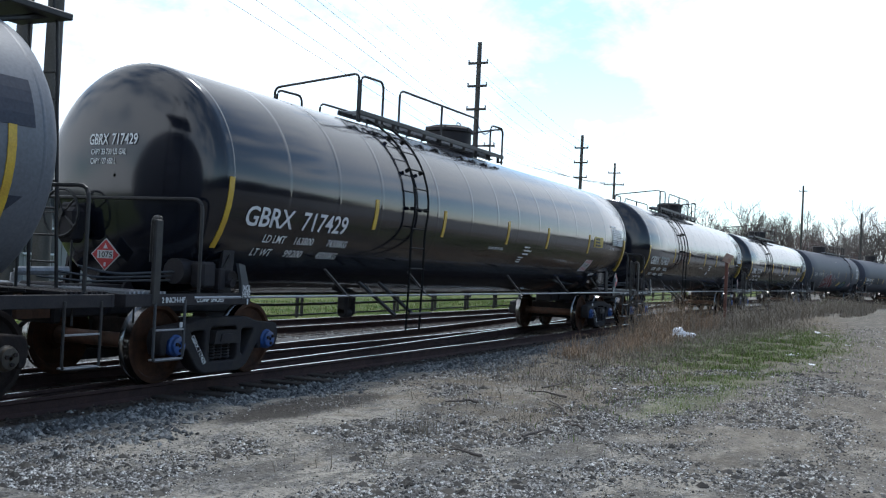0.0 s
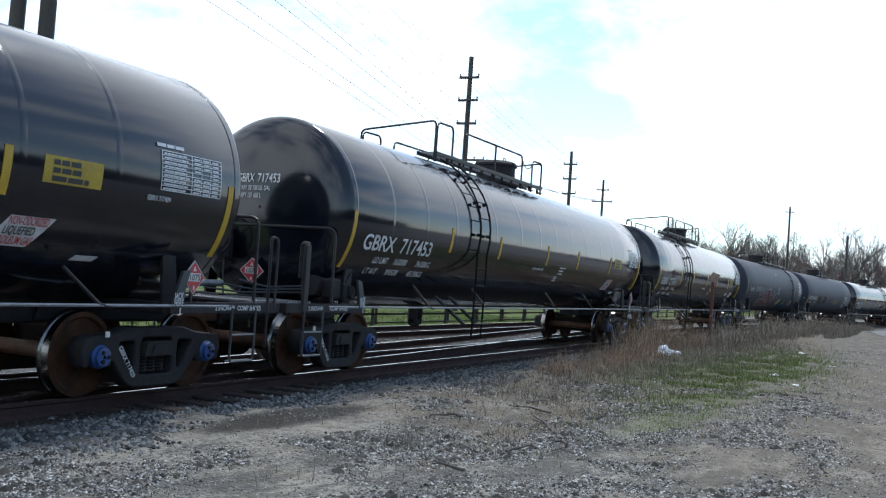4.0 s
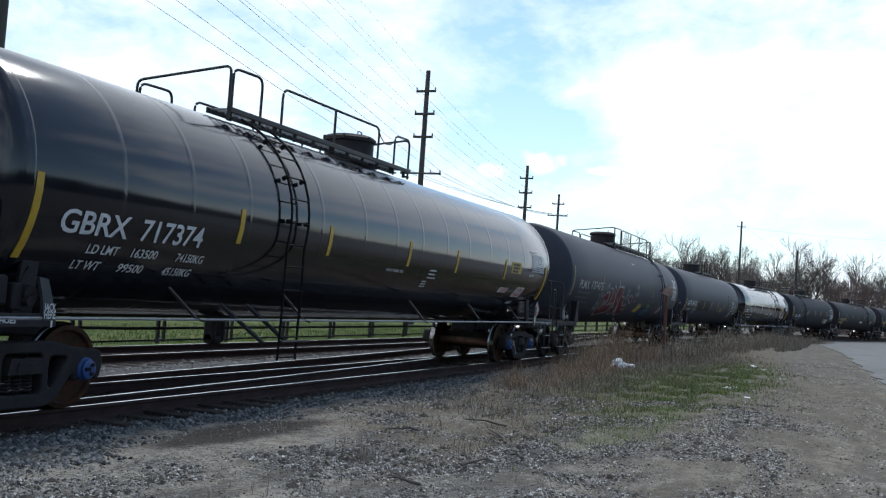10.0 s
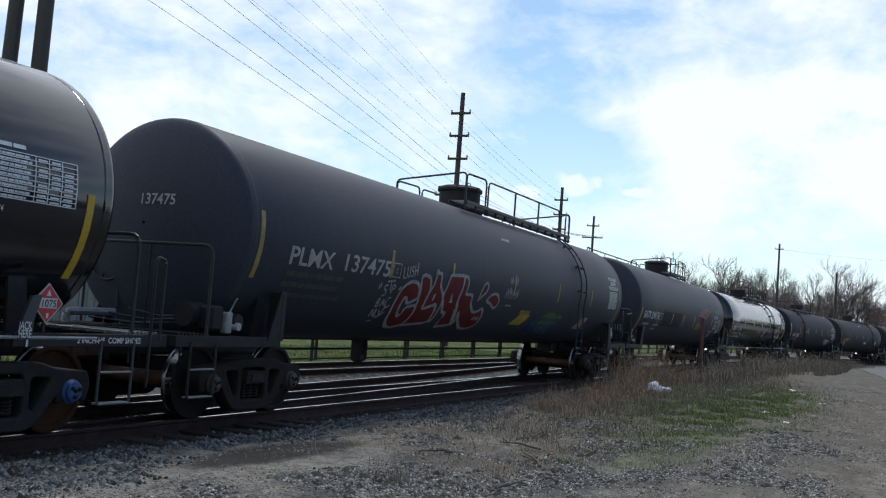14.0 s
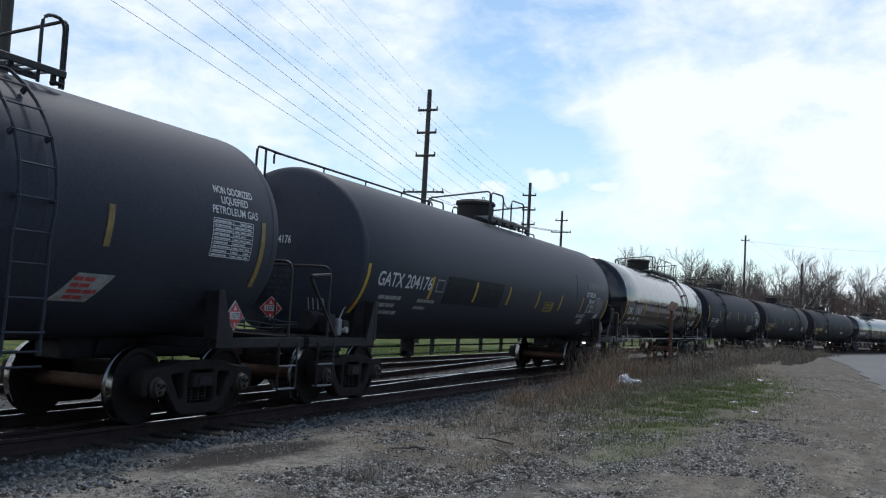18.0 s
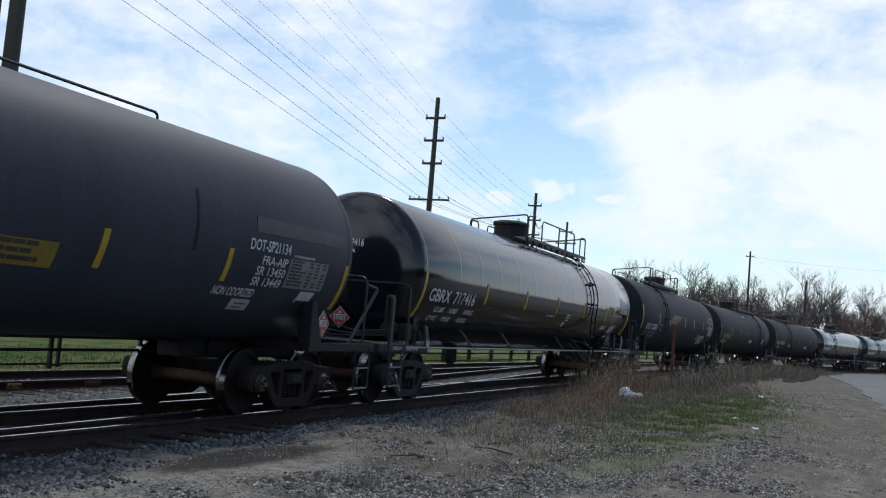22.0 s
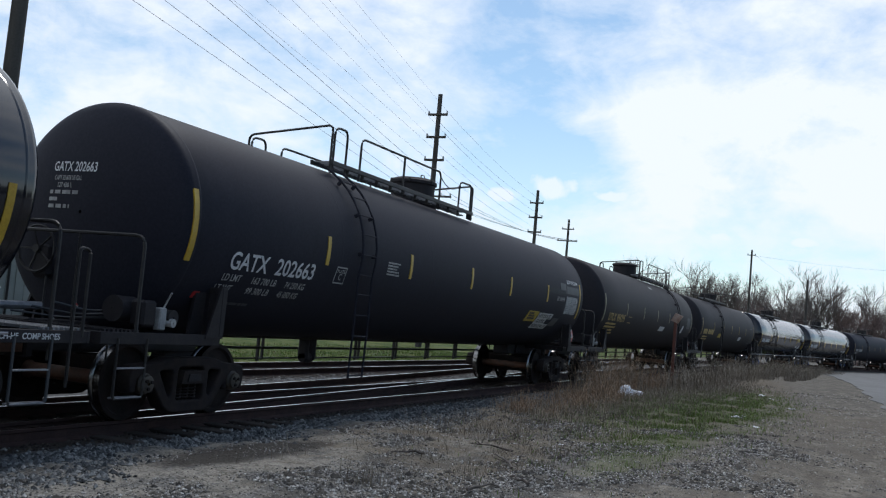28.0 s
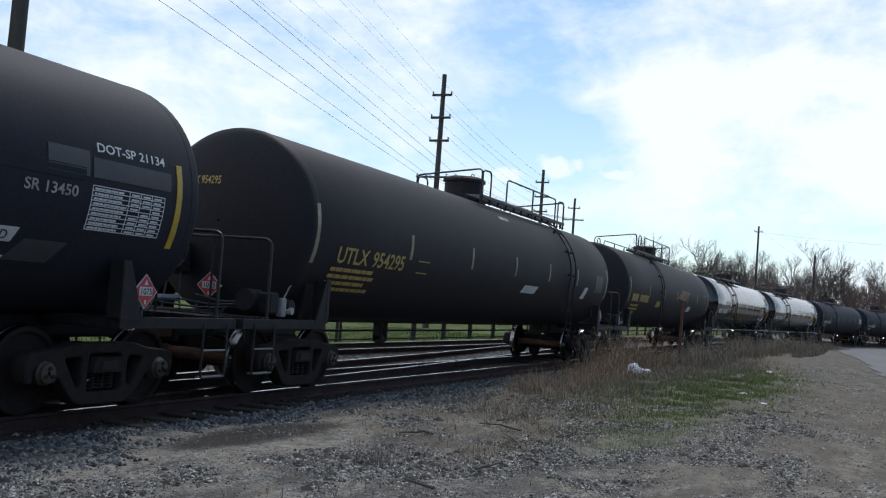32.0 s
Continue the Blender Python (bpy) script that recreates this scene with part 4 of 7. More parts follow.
def underside(car, hl, cfg):
    """Side rod with struts, brake pipe with hangers, bottom fittings."""
    L = hl - 0.2
    if cfg.get("rod", True):
        part("side_rod", once(("rod", round(L, 2)), lambda: Geo().tube([(-L - 0.6, -1.45, 1.02), (L + 0.6, -1.45, 1.02)], 0.018, GALV, 6).done("side_rod", True)), car, "thin steel uncoupling rod")
        strut = once("strut", lambda: Geo().tube([(0, -1.28, 1.38), (0.34, -1.45, 1.03), (0.52, -1.45, 1.0)], 0.02, RAIL_BLACK, 5).done("strut", True))
        for x in (-L * 0.72, -L * 0.42, 0.1 * L, 0.46 * L, 0.78 * L):
            part("strut", strut, car, "", pose(x, 0, 0))
    pipe_y = 0.75
    part("brake_pipe", once(("pipe", round(L, 2)), lambda: Geo().tube([(-L, pipe_y, 0.80), (-L * 0.5, pipe_y, 0.74), (L, pipe_y, 0.76)], 0.024, RAIL_BLACK, 6).tube([(-L * 0.7, pipe_y + 0.1, 0.55), (L * 0.8, pipe_y + 0.1, 0.57)], 0.016, RAIL_BLACK, 6).done("brake_pipe", True)), car, "black brake pipe below the tank")
    hang = once("hanger", lambda: Geo().box((0, 0, 0), (0.05, 0.05, 0.50), RAIL_BLACK, 0.006).box((0.14, 0, 0.0), (0.035, 0.05, 0.46), RAIL_BLACK, 0.006).box((0.07, 0, -0.2), (0.2, 0.08, 0.03), RAIL_BLACK).done("hanger"))
    for k in range(9):
        part("hanger", hang, car, "", pose(-L * 0.84 + k * L * 0.21, pipe_y + 0.05, 0.76))

    def bottom():
        g = Geo()
        for q in (0, 0.22):
            g.box((-L * 0.40 + q, 0, 0.80), (0.10, 0.2, 0.42), FRAME_BLACK, 0.04)
        g.lathe([(0, 0.01), (0, 0.07), (0.16, 0.09), (0.3, 0.07), (0.3, 0.01)], FRAME_BLACK, "x", 12, (-L * 0.40 - 0.05, 0, 0.64))
        g.lathe([(0, 0.01), (0, 0.13), (0.7, 0.13), (0.7, 0.01)], FRAME_BLACK, "x", 12, (-L * 0.8, 0.3, 0.62))
        g.tube([(-L * 0.8, 0.3, 0.62), (-L, 0.2, 0.7)], 0.02, RAIL_BLACK, 5)
        for s in (-1, 1):
            g.box((0, s * 0.02, TZ - TR - 0.01), (2 * L - 1.0, 0.2, 0.05), FRAME_BLACK, 0.01)
        return g.done("outlet_valve", True)
    part("outlet_valve", once(("bottom", round(L, 2)), bottom), car)
    if cfg.get("legs") is not None:
        def legs():
            g = Geo()
            x = cfg["legs"]
            for dx in (-0.65, -0.05):
                g.tube([(x + dx, -1.18, 1.2), (x + dx + 0.45, -1.58, 0.72)], 0.03, RAIL_BLACK, 6)
            g.tube([(x + 0.2, -1.60, 0.74), (x + 0.95, -1.60, 0.74)], 0.02, RAIL_BLACK, 5)
            return g.done("ladder_brace", True)
        part("ladder_brace", once(("legs", round(cfg["legs"], 2)), legs), car)


def table_panel(car, x, th, w, h, seed, heavy=True):
    """The inspection table: a white ruled panel with small marks."""
    def make():
        rr = random.Random(seed)
        rows = []
        dth = math.degrees(h / MARK_R)
        n = 9
        for k in range(n + 1):
            rows.append((x, x + w, th + dth * k / n, 0.010))
        for k in range(n):
            t0 = th + dth * (k + 0.3) / n
            rows += small_print(x + 0.03, x + w * rr.uniform(0.38, 0.47), t0, h / n * 0.42, seed * 31 + k)
            for c in (0.52, 0.68, 0.84):
                if rr.random() < 0.85:
                    rows.append((x + w * c, x + w * (c + 0.11), t0, h / n * 0.4))
        v, f = [], []
        me = bars_mesh("inspection_table", rows, WHITE)
        bm = bmesh.new()
        bm.from_mesh(me)
        for u in (0, 0.49, 0.65, 0.81, 1.0):
            q = [bm.verts.new(on_tank(x + w * u + du, th + dth * k / 6, 0.010)) for k in range(7) for du in (-0.006, 0.006)]
            for k in range(6):
                bm.faces.new((q[2 * k], q[2 * k + 1], q[2 * k + 3], q[2 * k + 2]))
        bm.to_mesh(me)
        bm.free()
        return me
    part("inspection_table", make(), car, "white ruled inspection table")


# ---------------------------------------------------------------- tank cars
COUPLINGS = [-12.5, 7.57, 27.62, 47.67, 67.95, 88.74, 108.41, 128.48, 148.63, 168.79, 189.32, 209.51, 229.58, 249.63, 269.68, 289.73]
TRUCK_IN = 2.03


def stripes(car, hl, spec, material):
    for x, th, ln in spec:
        part("reflective_stripe", patch_mesh("reflective_stripe", x - 0.045, x + 0.045, th - math.degrees(ln / MARK_R), th, material, 0.009, 5), car, "vertical yellow reflective stripe")


def long_rail(ln):
    g = Geo().tube(arc_pts([(0, 0, -0.02), (0, 0, 0.17), (ln, 0, 0.17), (ln, 0, -0.02)], 0.1), 0.02, RAIL_BLACK, 6)
    for k in range(1, int(ln / 1.65)):
        g.tube([(k * 1.65, 0, -0.02), (k * 1.65, 0, 0.17)], 0.015, RAIL_BLACK, 5)
    return g.done("long_handrail", True)


def tank_car(index, cfg):
    a, b = COUPLINGS[index], COUPLINGS[index + 1]
    L = b - a
    hl = L / 2 - cfg.get("couple", COUPLE)
    car = tagged(new("tank_car"), cfg["label"], "tank car", "cars of the freight train")
    paint, tail = cfg["paint"], cfg.get("tail", 0.08)
    part("tank", once(("tank", round(hl, 2), tail, paint.name), lambda: tank_mesh(hl + 0.03 + tail / 2, paint)), car, cfg["tank_label"], pose(MID + tail / 2, TY, TZ))
    seam = SEAM if paint is GLOSS_BLACK else paint
    bands = once(("band", paint.name), lambda: band_mesh(seam, cfg.get("band_w", 0.05), cfg.get("band_d", 0.006)))
    for x in cfg["bands"]:
        part("jacket_band", bands, car, "", pose(x + MID, TY, TZ))
    for e in (-1, 1):
        part("jacket_band", once(("rim", paint.name), lambda: band_mesh(seam, 0.02, 0.003)), car, "", pose(MID + e * (hl - 0.05) + (tail if e > 0 else 0), TY, TZ))
    stripes(car, hl, cfg["stripes"], cfg["tape"])
    for body, x, th, size, width, m in cfg["letters"]:
        part("lettering", lettering_mesh(body, x, th, size, m, 0.0, 1.0, 0.010, width), car, "painted car lettering")
    for body, y, z, size, width, m in cfg["head_letters"]:
        part("lettering", head_mesh_text(body, y, z, size, m, hl, width), car, "painted lettering on the tank head")
    for name, u0, u1, t0, t1, m, lean, label in cfg["panels"]:
        part(name, patch_mesh(name, u0, u1, t0, t1, m, 0.006, 4, lean), car, label)
    for x, th, w, h, seed in cfg["tables"]:
        table_panel(car, x, th, w, h, seed)
    if cfg["bars"]:
        for k, (rows, m, slant) in enumerate(cfg["bars"]):
            tagged(part("small_writing", bars_mesh("small_writing", rows, m, slant, 0.0115), car, "lines of small painted writing"), kind="stuff")
    top_rails(car, cfg)
    if cfg.get("ladder") is not None:
        side_ladder(car, cfg["ladder"] + MID, cfg.get("ladder_low", 0.48), None if paint is GLOSS_BLACK else paint)
    if cfg.get("end_ladder"):
        s = cfg["end_ladder"]
        end_ladder(car, s * L / 2, s, *cfg["ladder_at"])
    if cfg.get("long_rails"):
        # low rails that run along the top on both sides of the platform
        for x0, x1 in ((-hl - 0.1, -1.8), (2.76, 5.95)):
            part("long_handrail", once(("long", x0), lambda: long_rail(x1 - x0)), car, "long low handrail on the tank top", pose(x0, 0.2, 3.83))
    for rows, m in cfg.get("head_bars", ()):
        tagged(part("small_writing", head_bars(rows, m, hl), car, "lines of small painted writing"), kind="stuff")
    underside(car, hl, cfg)
    for s in (-1, 1):
        end_gear(car, s * L / 2, s, cfg)
    axles = []
    for s in (-1, 1):
        axles += truck_set(car, s * (L / 2 - TRUCK_IN) + 0.13, cfg["newer"], cfg["blue"], cfg.get("mark", "GBRX"))
    car["label"] = cfg["label"]
    return car, axles, (a + TRUCK_IN, b - TRUCK_IN)


def print_block(x, th, w, n, h, gap, seed, step=0.0):
    rows = []
    for k in range(n):
        rows += small_print(x + step * k, x + step * k + w * random.Random(seed + k).uniform(0.6, 1.0), th - k * gap, h, seed + k)
    return rows


def gloss_car(number, turned=False, one_notice=False, ld=("163800", "74300KG"), lt=("99200", "45000KG"), seed=0, detail=True):
    f = -1 if turned else 1
    mark = "GBRX " + number if number else "GBRX"
    order = (lambda p: p) if not turned else (lambda p: (-p[1], -p[0]))
    c = dict(mark=mark, tail=0.25, band_w=0.075, band_d=0.0010, label="glossy black pressure tank car on black trucks", tank_label="glossy black jacketed tank", paint=GLOSS_BLACK, tape=YELLOW, ends="new", newer=True, blue=not turned,
             bands=[f * x for x in (-7.3, -6.1, -4.9, -3.0, -1.6, -0.4, 0.7, 1.9, 3.1, 4.4, 5.6, 6.8)] if detail else [-4.5, -1.5, 1.5, 4.5],
             plat=(-4.46, 1.45) if not turned else (-0.62, 5.2), manway=0.5 if not turned else 0.36, hoops=[(-4.40, -3.68), (-3.12, 0.13), (0.80, 1.45)] if not turned else [(-0.56, -0.02), (0.66, 3.9), (4.6, 5.2)],
             chains=[(0.13, 0.80)] if not turned else [(-0.02, 0.66)], ladder=-4.05 if not turned else 3.45, legs=-4.2 if not turned else 3.3,
             stripes=[(-8.48, 4.6, 0.85), (-5.06, 5, 0.44), (-2.73, 5, 0.44), (0.17, 5, 0.44), (2.48, 5, 0.44), (5.44, 5, 0.44), (8.62, 4.6, 0.85)],
             letters=[("GBRX", -8.13, -15.2, 0.245, 1.02, WHITE), (number, -6.92, -15.2, 0.245, 1.12, WHITE),
                      ("LD LMT", -7.62, -22.6, 0.105, 0.48, WHITE), (ld[0], -6.95, -22.6, 0.105, 0.46, WHITE), (ld[1], -6.15, -22.6, 0.105, 0.52, WHITE),
                      ("LT WT", -7.72, -29.5, 0.105, 0.42, WHITE), (lt[0], -7.02, -29.5, 0.105, 0.42, WHITE), (lt[1], -6.25, -29.5, 0.105, 0.52, WHITE),
                      ("0.5 INCH CERAMIC FIBER", -0.62, -15.8, 0.05, 0.72, WHITE), ("GBRX " + number, 7.24, -5.9, 0.055, 0.36, WHITE),
                      ("NON-ODORIZED", 5.53, -21.9, 0.085, 0.45, RED_INK), ("LIQUEFIED", 6.69, -20.6, 0.085, 0.42, RED_INK), ("PETROLEUM GAS", 6.62, -25.0, 0.085, 0.5, RED_INK)] if detail else
                     [],
             head_letters=[] if not detail else [("GBRX", 0.0, 2.68, 0.135, 0.32, WHITE), (number, -0.37, 2.68, 0.135, 0.39, WHITE), ("CAPY 33 730 US GAL", -0.05, 2.56, 0.072, 0.56, WHITE), ("CAPY 127 650 L", -0.05, 2.45, 0.072, 0.41, WHITE)],
             panels=[("yellow_notice", 5.85, 6.58, -5.2, 4.2, PANEL_YELLOW, 0.0, "yellow emergency notice panel"),
                     ("white_notice", 6.60, 7.18, -26.0, -16.9, PANEL_WHITE, 0.16, "white slanted notice reading liquefied petroleum gas"),
                     ("white_notice", 5.47, 6.02, -22.8, -18.5, PANEL_WHITE, 0.06, "white slanted notice reading non-odorized"),
                     ("white_notice", 6.60, 6.90, -33, -30.8, PANEL_WHITE, 0.05, "small white stencil panel")],
             tables=[(7.42, -1.5, 1.0, 0.42, seed)],
             bars=[(print_block(1.20, -12.5, 0.46, 3, 0.030, 2.6, seed) + print_block(1.05, -20.5, 0.30, 3, 0.022, 1.8, seed + 5), WHITE, 0.35),
                   (small_print(7.35, 7.8, 15.6, 0.04, seed + 9), WHITE, 0.0),
                                      (print_block(5.95, 1.2, 0.55, 3, 0.05, 2.8, seed + 30), INK, 0.0)] if detail else
             [([(-8.1 + 0.22 * k, -7.93 + 0.22 * k, -15.2, 0.24) for k in (0, 1, 2, 3, 5, 6, 7, 8, 9, 10)], WHITE, 0.0)])
    if one_notice:
        red = ("NON-ODORIZED", "LIQUEFIED", "PETROLEUM GAS")
        c["letters"] = [q for q in c["letters"] if q[0] not in red] + [(red[0], 5.62, -20.6, 0.085, 0.46, RED_INK), (red[1], 5.60, -24.2, 0.085, 0.36, INK), (red[2], 5.50, -27.9, 0.085, 0.48, RED_INK)]
        c["panels"] = [q for q in c["panels"] if q[0] != "white_notice" or q[1] == 6.60 and q[3] == -33] + [("white_notice", 5.53, 6.05, -28.8, -17.6, PANEL_WHITE, 0.2, "white slanted notice in three lines")]
    if turned:
        c["stripes"] = [(-8.42, 3.5, 0.85), (-5.2, 3.5, 0.44), (-2.5, 3.5, 0.44), (0.15, 3.5, 0.44), (2.93, 3.5, 0.44), (5.5, 3.5, 0.44), (8.62, 3.5, 0.85)]
        c["tail"] = 0.32
    return c


def dull_car(mark, number, paint, ink, tape, label, seed, **over):
    c = dict(label=label, tank_label="dull black tank", paint=paint, tape=tape, ends="old", newer=False, blue=False, bands=[-5.2, -1.8, 1.8, 5.2], band_w=0.02, band_d=0.0015,
             plat=(-4.8, 1.7), manway=0.4, hoops=[(-4.4, -4.0), (-3.4, 1.7)], ladder=-3.6, legs=None, rod=False,
             stripes=[(-8.5, 16, 0.85), (-5.35, 9.5, 0.42), (-2.5, 9.5, 0.42), (0.15, 9.5, 0.42), (2.7, 9.5, 0.42), (5.25, 9.5, 0.42), (8.5, 16, 0.85)],
             letters=[(mark, -8.0, -13.5, 0.25, 0.95, ink), (str(number), -6.9, -13.5, 0.25, 1.1, ink)],
             head_letters=[(mark + " " + str(number), 0.3, 2.86, 0.12, 0.68, ink)], panels=[], tables=[(7.2, -5, 0.9, 0.5, seed)],
             bars=[(print_block(-7.9, -20, 1.5, 3, 0.07, 5, seed), ink, 0.0)])
    if number is None:   # lettering too far off to read
        c["letters"], c["head_letters"] = [], []
        c["bars"] = c["bars"] + [([(-8.0 + 0.24 * k, -7.82 + 0.24 * k, -13.5, 0.25) for k in (0, 1, 2, 3, 5, 6, 7, 8, 9, 10)], ink, 0.0)]
    c.update(over)
    return c


